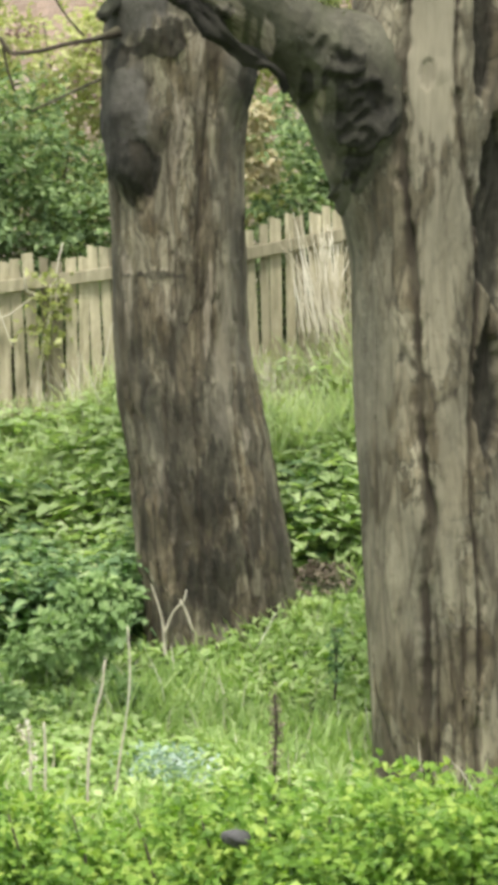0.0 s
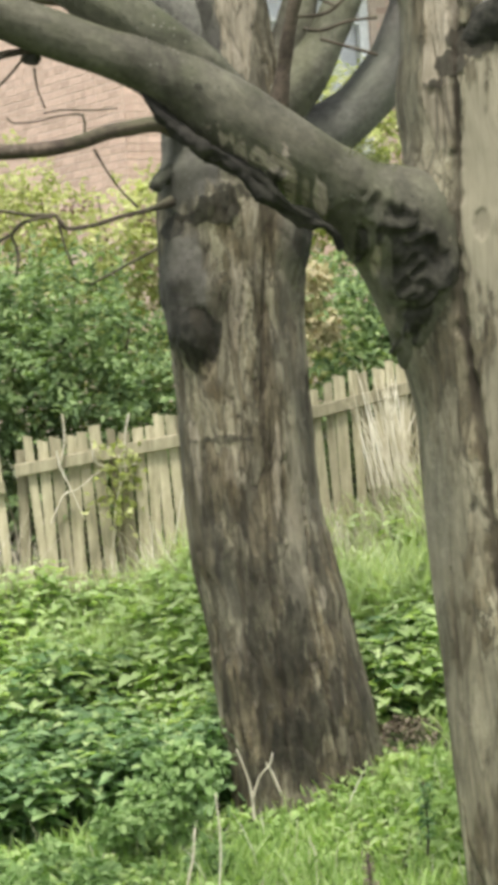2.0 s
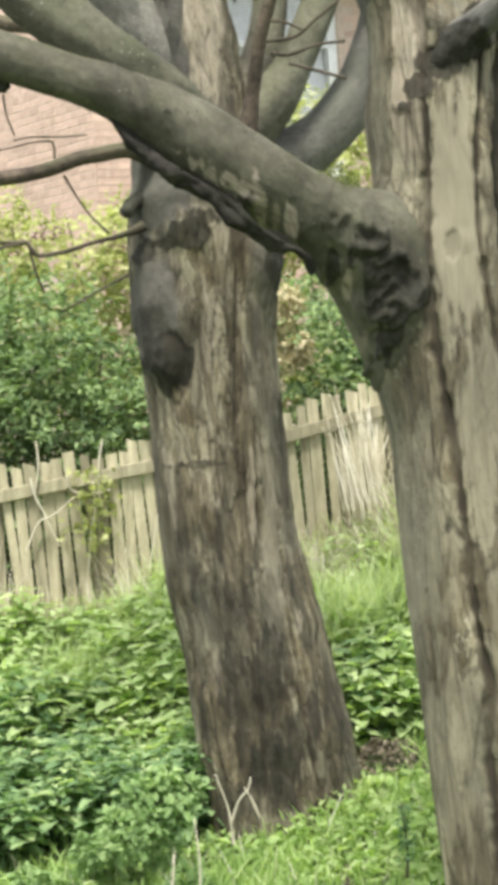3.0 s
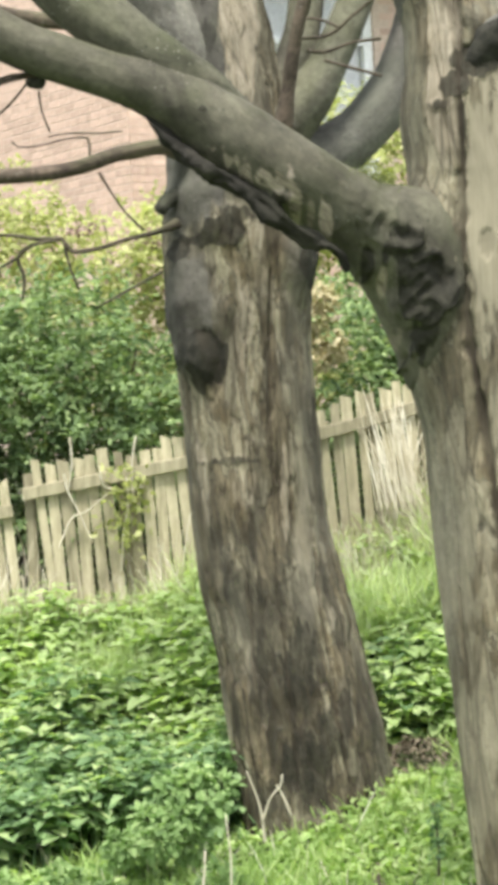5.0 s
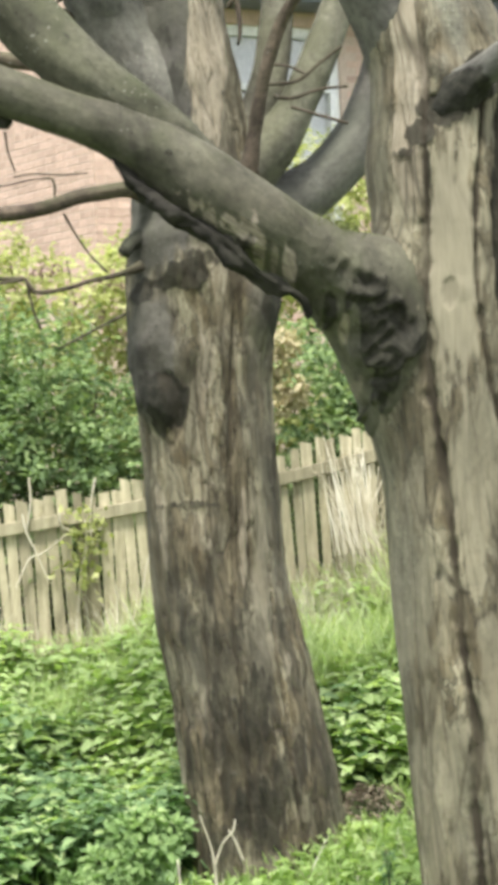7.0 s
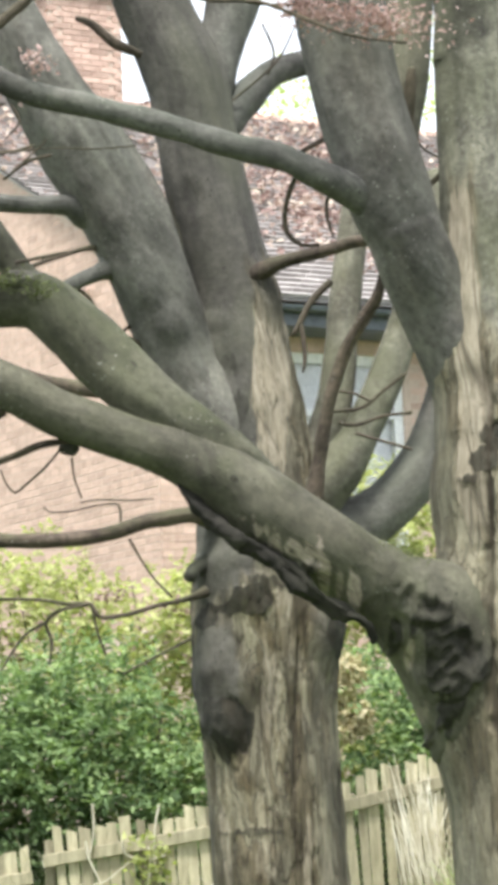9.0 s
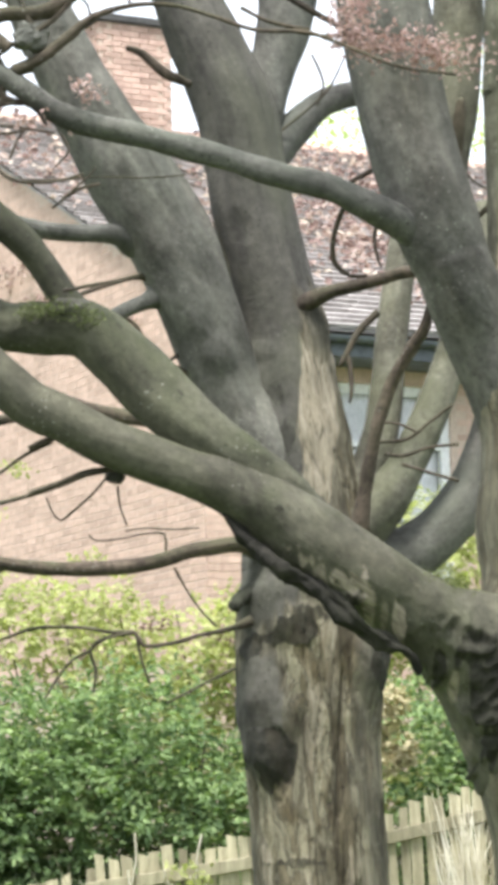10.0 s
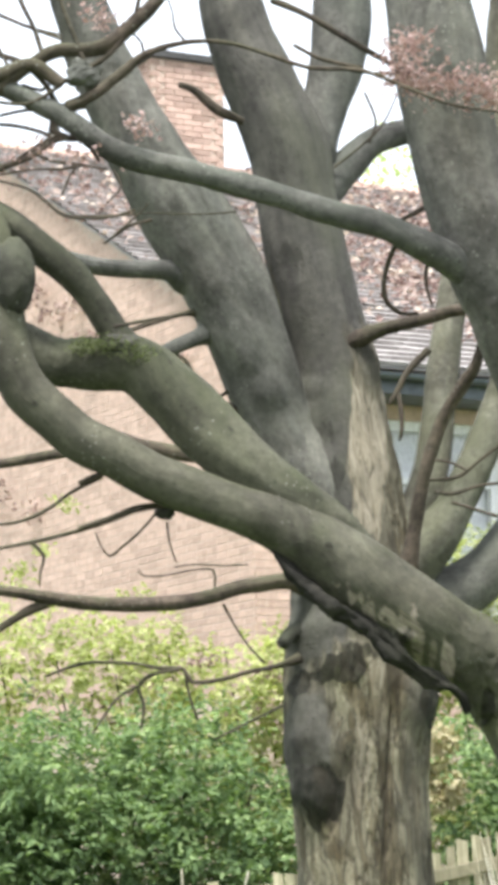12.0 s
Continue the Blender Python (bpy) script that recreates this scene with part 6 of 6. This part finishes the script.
        blades.append((x, y, z))
        bdir.append((lean[0], lean[1], h))
        bln.append(h)
    nettles = thing("nettle_patch", "dense green nettle patch covering the bank", "nettles", kind="stuff")
    at, ahead, up, ln, young = (np.array(v) for v in (at, ahead, up, ln, young))
    for which, mat in ((~young, NETTLE), (young, NETTLE_YOUNG)):
        s = ln[which]
        tagged(leaf_cloud("foliage", at[which], ahead[which], up[which], s, s * 0.58, mat, nettles, 0.12, 0.22), kind="stuff")
    tagged(leaf_cloud("stems", blades, bdir, np.tile((0.0, -1.0, 0.1), (len(blades), 1)), bln, 0.009, NETTLE, nettles, blades=True, droop=0.0), kind="stuff")

    # low grey-green weeds between the nettles and the trunk
    c = [(-0.863, 18.300, 0.834), (-0.716, 18.350, 0.879), (-0.565, 18.350, 0.839), (-1.025, 18.100, 0.665), (-0.827, 18.100, 0.677), (-0.647, 18.200, 0.716), (-1.200, 17.900, 0.543), (-0.949, 17.900, 0.573)]
    for k in range(24):
        x, y = rng.uniform(-2.5, -0.5), rng.uniform(17.4, 18.5)
        c.append((x, y, float(ground_z(x, y)) + rng.uniform(0.05, 0.24)))
    bush("weed_clump", "low grey-green leafy weeds beside the trunk's foot", c, [0.10, 0.10, 0.08, 0.10, 0.11, 0.09, 0.09, 0.10] + [0.12] * 24, 4200, 0.085, 0.05, GREY_LEAF, 26, "weeds", [[(-0.62, 18.2, 0.1, 0.006), (-0.6, 18.2, 0.25, 0.005), (-0.62, 18.2, 0.4, 0.003)]])

    # grass: long by the fence, mown-out and weedy in front
    rng = np.random.default_rng(8)

    def tuft(n, x0, x1, y0, y1, h0, h1, name, label, mat, wide=0.010, bend=0.35, seed_ok=None):
        x, y = rng.uniform(x0, x1, n), rng.uniform(y0, y1, n)
        if seed_ok is not None:
            keep = seed_ok(x, y)
            x, y = x[keep], y[keep]
        m = len(x)
        a = np.stack([x, y, ground_z(x, y) - 0.01], axis=1)
        d = np.stack([rng.normal(0, bend, m), rng.normal(0, bend, m), np.ones(m)], axis=1)
        u = away(m, rng, 0.2)
        g = thing(name, label, "grass", kind="stuff")
        h = rng.uniform(h0, h1, m) * (0.8 + 0.35 * np.sin(x * 3.1) * np.cos(y * 2.7))
        tagged(leaf_cloud("blades", a, d, u, h, wide * rng.uniform(0.6, 1.5, m), mat, g, droop=0.35, blades=True), kind="stuff")

    tuft(24000, -2.6, 3.4, 13.9, 20.2, 0.10, 0.30, "grass", "rough bright green spring grass under the trees", GRASS, 0.019, 0.5, lambda x, y: ((y < 19.0) | (x > 0.2)) & ~((np.abs(x - 0.74) < 0.2) & (np.abs(y - 19.6) < 0.2)))
    tuft(6500, 0.2, 3.2, 21.1, 22.5, 0.35, 0.70, "grass", "tall light green grass along the picket fence", GRASS_TALL, 0.019)
    tuft(5200, -3.8, 0.2, 21.2, 22.4, 0.3, 0.62, "grass", "thin grass at the foot of the fence", GRASS_TALL)
    tuft(1900, 0.25, 1.9, 21.7, 22.36, 0.35, 0.9, "dry_grass", "bleached dead grass stalks leaning on the fence", STRAW, 0.010, 0.25)
    tuft(520, -3.0, 0.0, 21.9, 22.36, 0.4, 1.0, "dry_grass", "bleached dead grass stalks leaning on the fence", STRAW, 0.009, 0.2)
    tuft(70, -3.2, 2.2, 22.5, 22.7, 1.2, 1.75, "dry_grass", "thin pale stalks standing behind the fence", STRAW, 0.012, 0.08)
    tuft(600, -2.6, 3.2, 14.2, 19.0, 0.2, 0.45, "dry_grass", "pale bleached grass stems among the green", STRAW, 0.008, 0.3, lambda x, y: (y < 18.6) | (x > 0.3))
    # a sheaf of bleached stalks leaning on the fence
    n = 70
    foot = np.array((0.836, 22.150, 2.536))
    a = foot + np.stack([rng.normal(0.04, 0.10, n), rng.uniform(-0.1, 0.1, n), rng.uniform(-0.15, 0.0, n)], axis=1)
    d = np.stack([rng.normal(-0.10, 0.22, n), rng.uniform(-0.02, 0.08, n), np.ones(n)], axis=1)
    sheaf = thing("dry_grass", "sheaf of bleached stalks leaning on the fence", "grass", kind="stuff")
    tagged(leaf_cloud("blades", a, d, np.tile((0.1, -1.0, 0.1), (n, 1)), rng.uniform(0.45, 1.05, n), rng.uniform(0.008, 0.018, n), STRAW, sheaf, droop=0.15, blades=True), kind="stuff")
    # broad weeds in the grass
    n = 20000
    x, y = rng.uniform(-2.6, 3.3, n), rng.uniform(14.0, 19.3, n)
    keep = (y > 15.3) | (rng.uniform(0, 1, n) < 0.35)
    x, y = x[keep], y[keep]
    n = len(x)
    a = np.stack([x, y, ground_z(x, y) + rng.uniform(0.02, 0.20, n) * (0.6 + 0.5 * np.sin(x * 2.2 + y * 1.7))], axis=1)
    weeds = thing("weeds", "low broad-leaved weeds among the grass", "weeds", kind="stuff")
    s = rng.uniform(0.04, 0.12, n)
    tagged(leaf_cloud("foliage", a, away(n, rng, 0.35), np.tile((0, -0.2, 1.0), (n, 1)) + rng.normal(0, 0.25, (n, 3)), s, s * 0.55, GRASS, weeds), kind="stuff")
    # loose leaf litter at the old trunk's foot
    n = 800
    x, y = rng.normal(0.74, 0.17, n), rng.normal(19.6, 0.16, n)
    lit = thing("leaf_litter", "brown dead leaves and bark at the trunk's foot", "leaf litter", kind="stuff")
    s = rng.uniform(0.02, 0.05, n)
    a = np.stack([x, y, ground_z(x, y) + rng.uniform(0.01, 0.05, n) + 0.16 * np.exp(-((x - 0.72) / 0.2) ** 2 - ((y - 19.6) / 0.2) ** 2) * rng.uniform(0.3, 1.0, n)], axis=1)
    tagged(leaf_cloud("flakes", a, away(n, rng, 0.3), np.tile((0, 0, 1.0), (n, 1)) + rng.normal(0, 0.5, (n, 3)), s, s * 0.6, LITTER, lit), kind="stuff")


build_planting()


def distant_tree():
    rng = np.random.default_rng(61)
    c, r = clumps(rng, (-2.5, 41, 10.5), (5.5, 44, 15.0), 150, 0.25, 0.55, lambda x, y: 14.6 - 0.12 * (x - 1.5) ** 2)
    stems = [[(1.5, 42.5, 3.8, 0.22), (1.6, 42.5, 8.0, 0.17), (1.4, 42.4, 11.0, 0.11), (1.0, 42.3, 14.0, 0.04)], [(1.55, 42.5, 8.5, 0.09), (2.6, 42.2, 11.0, 0.06), (3.6, 42.0, 13.5, 0.03)], [(1.5, 42.5, 9.0, 0.08), (0.2, 42.2, 11.5, 0.05), (-1.0, 42.0, 13.6, 0.03)]]
    bush("tree", "pale yellow-green young-leaved tree behind the house", c, r, 3600, 0.13, 0.09, PALE_LEAF, 62, "tree", stems)


distant_tree()


# ---- single plants and loose things ----
def stalk(label, pts, mat, leaves=0, leaf_mat=None, leaf=0.03, seed=1, name="dead_stalk", category="plant stalk", spread=0.02):
    root = thing(name, label, category)
    limb(root, "stem", pts, mat, seg=7, step=0.03, rough=0.12)
    if leaves:
        rng = np.random.default_rng(seed)
        line = spline(pts, 0.01)
        k = rng.integers(len(line) // 4, len(line), leaves)
        a = np.array([line[i][0][:] for i in k]) + rng.normal(0, spread, (leaves, 3))
        s = leaf * rng.uniform(0.6, 1.3, leaves)
        leaf_cloud("foliage", a, away(leaves, rng, 0.9), rng.normal(0, 1, (leaves, 3)), s, s * 0.6, leaf_mat, root)
    return root


stalk("brown dried dock stalk with a dense seed head", [(0.339, 15.200, 0.113, 0.010), (0.349, 15.200, 0.298, 0.010), (0.359, 15.200, 0.513, 0.010), (0.345, 15.200, 0.696, 0.007)], BARK_T, 260, LITTER, 0.022, 2)
stalk("brown dried dock stalk in the grass", [(0.712, 16.200, 0.515, 0.008), (0.723, 16.200, 0.678, 0.008), (0.707, 16.200, 0.938, 0.005)], BARK_T, 110, NETTLE, 0.04, 3)
stalk("bleached pale dead plant stem", [(-0.631, 14.600, 0.221, 0.009), (-0.626, 14.600, 0.457, 0.009), (-0.604, 14.600, 0.634, 0.007), (-0.561, 14.600, 0.810, 0.007), (-0.545, 14.600, 0.957, 0.005)], STRAW)
stalk("bleached pale dead plant stem", [(-0.492, 14.800, 0.244, 0.007), (-0.466, 14.800, 0.453, 0.007), (-0.435, 14.800, 0.662, 0.005), (-0.422, 14.800, 0.871, 0.005), (-0.435, 14.800, 1.108, 0.004)], STRAW)
stalk("short bleached dead stem", [(-0.850, 14.600, 0.278, 0.007), (-0.851, 14.600, 0.485, 0.007), (-0.858, 14.600, 0.632, 0.007)], STRAW)
stalk("short bleached dead stem", [(-0.932, 14.700, 0.259, 0.007), (-0.933, 14.700, 0.437, 0.007), (-0.946, 14.700, 0.585, 0.007)], STRAW, 60, STRAW, 0.03, 9)
stalk("forked pale dead twig at the trunk's foot", [(-0.297, 18.400, 0.465, 0.012), (-0.306, 18.400, 0.613, 0.010), (-0.329, 18.400, 0.742, 0.006), (-0.389, 18.400, 0.926, 0.004)], STRAW, name="dead_twig", category="twig")
stalk("forked pale dead twig at the trunk's foot", [(-0.298, 18.380, 0.616, 0.009), (-0.248, 18.380, 0.745, 0.006), (-0.179, 18.380, 0.820, 0.006), (-0.161, 18.380, 0.893, 0.004)], STRAW, name="dead_twig", category="twig")
stalk("thin dead twig at the trunk's foot", [(-0.205, 18.400, 0.828, 0.006), (-0.160, 18.400, 0.743, 0.009), (-0.115, 18.400, 0.615, 0.009)], STRAW, name="dead_twig", category="twig")
stalk("climbing weed with pale leaves on the fence", [(-1.354, 22.300, 2.112, 0.011), (-1.327, 22.300, 2.375, 0.011), (-1.273, 22.300, 2.638, 0.011), (-1.276, 22.300, 2.837, 0.007)], STRAW, 170, IVY, 0.07, 12, "climbing_weed", "weed", 0.09)

stalk("dry vine strand hanging on the picket fence", [(-1.184, 22.320, 3.159, 0.009), (-1.221, 22.320, 2.983, 0.009), (-1.236, 22.320, 2.762, 0.007), (-1.215, 22.320, 2.585, 0.007)], STRAW, name="dry_vine", category="vine")
stalk("dry vine strand hanging on the picket fence", [(-1.765, 22.320, 2.897, 0.009), (-1.744, 22.320, 2.764, 0.009), (-1.666, 22.320, 2.587, 0.007), (-1.571, 22.320, 2.344, 0.007)], STRAW, name="dry_vine", category="vine")
stalk("dry vine strand hanging on the picket fence", [(-1.486, 22.320, 2.940, 0.009), (-1.457, 22.320, 2.785, 0.009), (-1.302, 22.320, 2.740, 0.007), (-1.147, 22.320, 2.762, 0.007)], STRAW, name="dry_vine", category="vine")
stalk("dry vine strand hanging on the picket fence", [(-1.705, 22.320, 3.183, 0.009), (-1.698, 22.320, 2.985, 0.009), (-1.735, 22.320, 2.787, 0.007)], STRAW, name="dry_vine", category="vine")
stalk("dry vine strand hanging on the picket fence", [(-1.837, 22.320, 2.323, 0.009), (-1.724, 22.320, 2.543, 0.009), (-1.613, 22.320, 2.587, 0.007), (-1.435, 22.320, 2.719, 0.007)], STRAW, name="dry_vine", category="vine")


def bluebells():
    rng = np.random.default_rng(31)
    n = 420
    c = np.array((-0.214, 15.000, 0.375))
    a = c + np.stack([rng.normal(0, 0.11, n), rng.normal(0, 0.12, n), rng.uniform(-0.10, 0.06, n)], axis=1)
    root = thing("bluebell_clump", "clump of pale blue-white bluebells in the grass", "flowers")
    s = rng.uniform(0.02, 0.045, n)
    leaf_cloud("blossom", a, away(n, rng, 0.6), rng.normal(0, 1, (n, 3)), s, s * 0.5, BLUEBELL, root)
    m = 160
    b = np.array([c[0], c[1], 0.0]) + np.stack([rng.normal(0, 0.1, m), rng.normal(0, 0.1, m), np.zeros(m)], axis=1)
    b[:, 2] = ground_z(b[:, 0], b[:, 1])
    leaf_cloud("blades", b, np.stack([rng.normal(0, 0.35, m), rng.normal(0, 0.35, m), np.ones(m)], axis=1), away(m, rng, 0.2), rng.uniform(0.2, 0.34, m), 0.012, GRASS, root, blades=True)


bluebells()


def hedge_stone():
    bm = bmesh.new()
    bmesh.ops.create_icosphere(bm, subdivisions=3, radius=1.0)
    m = pose(*(0.13, 12.92, 0.375), 0, 12, 20)
    for v in bm.verts:
        k = 1 + 0.25 * noise.noise(v.co * 1.7) + 0.1 * noise.noise(v.co * 5)
        v.co = m @ Vector((v.co.x * 0.075 * k, v.co.y * 0.05 * k, v.co.z * 0.042 * k))
    tagged(part("stone", bm, STONE, None, smooth=True), "dark grey stone lodged in the hedge", "stone")


hedge_stone()


def dandelion():
    root = thing("dandelion", "single yellow dandelion flower in the grass", "flower")
    at = Vector((-1.299, 14.600, 0.487))
    limb(root, "stem", [(at.x, at.y, at.z - 0.22, 0.004), (at.x + 0.01, at.y, at.z - 0.1, 0.004), (at.x, at.y, at.z, 0.003)], GRASS_STEM, seg=6, step=0.04)
    rng = np.random.default_rng(77)
    n = 60
    d = away(n, rng, 0.4)
    leaf_cloud("petals", np.tile(at[:], (n, 1)), d, np.tile((0, 0, 1.0), (n, 1)), 0.028, 0.008, YELLOW, root)


dandelion()


def sprays(name, label, category, mat, spots, count, size, seed):
    """Loose sprays of small leaves round given places (x, y, z, spread)."""
    rng = np.random.default_rng(seed)
    root = thing(name, label, category)
    a = np.concatenate([np.array(s[:3]) + rng.normal(0, 1, (count, 3)) * np.array((s[3], 0.08, s[3] * 0.5)) for s in spots])
    n = len(a)
    ln = size * rng.uniform(0.5, 1.3, n)
    tagged(leaf_cloud("foliage", a, away(n, rng, 0.8), rng.normal(0, 1, (n, 3)), ln, ln * 0.6, mat, root), kind="stuff")


sprays("copper_leaves", "young copper-red beech leaves on thin twigs", "leaves", COPPER, [(0.124, 15.100, 7.555, 0.072), (0.152, 15.100, 7.443, 0.072), (0.288, 15.100, 7.343, 0.090), (0.472, 15.100, 7.321, 0.102), (0.594, 15.100, 7.285, 0.072), (0.747, 15.100, 7.264, 0.120), (0.195, 15.100, 7.345, 0.066), (0.074, 15.100, 7.413, 0.066), (0.381, 15.100, 7.371, 0.090), (0.534, 15.100, 7.335, 0.090), (0.171, 15.100, 7.602, 0.054)], 120, 0.032, 41)
sprays("copper_leaves", "young copper-red beech leaves on thin twigs", "leaves", COPPER, [(-1.346, 15.000, 7.158, 0.036), (-1.301, 15.000, 7.103, 0.042), (-1.573, 15.000, 7.805, 0.065), (-1.527, 15.000, 7.723, 0.042), (-1.904, 15.000, 7.017, 0.071), (-1.749, 15.000, 6.996, 0.071), (-1.626, 15.000, 6.945, 0.060), (-1.997, 15.000, 6.956, 0.060)], 45, 0.034, 42)
sprays("wall_creeper", "sparse fresh green creeper sprigs against the brick wall", "creeper", IVY, [(-3.003, 25.800, 6.547, 0.067), (-3.423, 25.800, 5.946, 0.092), (-3.214, 25.800, 6.124, 0.051), (-3.474, 25.600, 5.770, 0.102)], 60, 0.05, 43)


sprays("dry_wall_creeper", "dry brown creeper clinging to the brick gable", "creeper", CREEPER, [(-3.845, 30.79, 9.60, 0.16), (-3.61, 30.38, 9.26, 0.14), (-4.17, 31.35, 9.86, 0.14), (-3.30, 29.85, 9.24, 0.12), (-4.35, 31.66, 7.42, 0.2), (-3.94, 30.95, 7.19, 0.14), (-4.34, 31.64, 10.1, 0.14), (-3.08, 29.47, 8.8, 0.12), (-2.06, 27.70, 8.2, 0.10)], 60, 0.07, 46)
sprays("dead_leaves", "withered pinkish-brown leaves caught in the golden shrubs", "leaves", CREEPER, [(-2.6, 24.62, 4.55, 0.13), (-2.2, 24.62, 4.75, 0.10), (-1.35, 24.62, 4.6, 0.14), (-1.1, 24.62, 4.85, 0.08), (-3.1, 24.62, 4.75, 0.10), (-0.95, 24.62, 4.4, 0.10), (-1.7, 24.62, 5.0, 0.08), (-2.9, 24.62, 4.35, 0.09)], 40, 0.05, 47)
sprays("moss_cushion", "bright green moss cushion grown on the branch's upper side", "moss", MOSS, [(-1.635, 15.220, 5.952, 0.060), (-1.527, 15.220, 5.948, 0.060), (-1.420, 15.220, 5.925, 0.054), (-1.338, 15.220, 5.873, 0.042)], 700, 0.017, 44)
sprays("moss_cushion", "olive moss cushion where the low branch leaves the trunk", "moss", MOSS, [(0.471, 15.550, 4.455, 0.043), (0.564, 15.600, 4.426, 0.050), (0.642, 15.650, 4.381, 0.043)], 500, 0.014, 45)


def roof_creeper():
    """Dry creeper lying on the slates in drifts, with thin stems."""
    rng = np.random.default_rng(51)
    root = thing("roof_creeper", "dry pinkish-brown creeper spread over the slate roof", "creeper")
    slope = (GABLE + UP * PITCH).normalized()
    nrm = (UP - slope * slope.z).normalized()
    a = []
    for u, v, su, sv, n in ((3.4, 1.0, 0.7, 0.35, 420), (4.6, 2.0, 0.8, 0.5, 420), (4.2, 3.6, 0.9, 0.8, 650), (5.2, 5.4, 0.9, 0.9, 700), (6.6, 3.0, 0.8, 1.2, 500), (3.0, 2.6, 0.4, 0.5, 250), (1.2, 2.6, 0.35, 0.4, 130), (5.6, 7.2, 1.3, 0.35, 380), (3.4, 5.0, 1.1, 1.2, 700), (4.6, 1.2, 1.0, 0.7, 600), (1.0, 3.4, 0.5, 1.0, 320), (0.6, 5.4, 0.5, 1.0, 300)):
        uu, vv = rng.normal(u, su, n), rng.normal(v, sv, n)
        for p, q in zip(uu, vv):
            q = min(max(q, -0.2), 7.9)
            a.append(CORNER + UP * (EAVE - 3.0) + SIDE * p + slope * q + nrm * (0.06 + rng.uniform(0, 0.07)))
    n = len(a)
    s = rng.uniform(0.05, 0.12, n)
    tagged(leaf_cloud("foliage", [p[:] for p in a], away(n, rng, 0.4), np.tile(nrm[:], (n, 1)) + rng.normal(0, 0.5, (n, 3)), s, s * 0.7, CREEPER, root), kind="stuff")
    for k in range(26):
        u, v = rng.uniform(1.0, 7.0), rng.uniform(0.2, 5.5)
        pts = []
        for j in range(5):
            q = CORNER + UP * (EAVE - 3.0) + SIDE * u + slope * v + nrm * 0.08
            pts.append((q.x, q.y, q.z, 0.012 - 0.002 * j))
            u += rng.normal(0, 0.25)
            v += rng.uniform(0.1, 0.45)
        limb(root, "stem", pts, BARK_T, seg=6, step=0.08, rough=0.1)


roof_creeper()


# ---- bricks of the gable and eaves wall, one by one where the camera comes nearest ----
def build_bricks():
    me = {}
    for wd in (0.215, 0.1025):
        bm = bmesh.new()
        box(bm, Matrix.Identity(4), wd, 0.03, 0.065, 0.004)
        me[wd] = bpy.data.meshes.new("brick")
        bm.to_mesh(me[wd])
        bm.free()
        me[wd].materials.append(BRICK)
    rest = []
    rng = random.Random(5)
    turn = Matrix.Rotation(math.atan2(GABLE.y, GABLE.x), 4, "Z")
    made = 0
    for r in range(24, 124):
        z = r * 0.075 + 0.006
        header_row = r % 4 == 3
        wd = 0.1025 if header_row else 0.215
        pitch = wd + 0.010
        shift = 0.0 if r % 2 else 0.5 * 0.225
        for c in range(int(SPAN * 1.15 / pitch) + 1):
            u = c * pitch + wd / 2 + (0 if c == 0 else -shift)
            if z > EAVE - 3.0 + u * PITCH - 0.07 - wd * PITCH / 2:
                continue
            m4 = Matrix.Translation(CORNER + GABLE * u + SIDE * (0.0125 - rng.uniform(0, 0.002)) + UP * z) @ turn
            near = 2.35 < z < 5.2 and u < 3.5 and made < 300
            if near:
                ob = new("brick", me[wd])
                ob.matrix_world = m4
                ob.parent = gable_wall
                made += 1
            else:
                rest.append((m4, wd, 0.03, 0.065))
    tagged(blocks("brickwork", rest, BRICK, gable_wall), kind="stuff")
    rest = []
    turn = Matrix.Rotation(radians(30), 4, "Z")
    for r in range(20, 68):
        z = r * 0.075 + 0.006
        if r % 2:
            rest.append((Matrix.Translation(CORNER + SIDE * 0.060 + GABLE * 0.0115 + UP * z) @ turn, 0.1025, 0.03, 0.065))
        for c in range(44):
            u = 0.12 + c * 0.225 + (0.1125 if r % 2 else 0)
            zz = z + 3.0
            if any(w0 - 0.11 < u < w1 + 0.11 and z0 - 0.12 < zz < z1 + 0.13 for w0, w1, z0, z1 in WINDOWS):
                continue
            rest.append((Matrix.Translation(CORNER + SIDE * u + GABLE * 0.0115 + UP * z) @ turn, 0.215, 0.03, 0.065))
    tagged(blocks("eaves_brickwork", rest, BRICK, house), kind="stuff")


build_bricks()
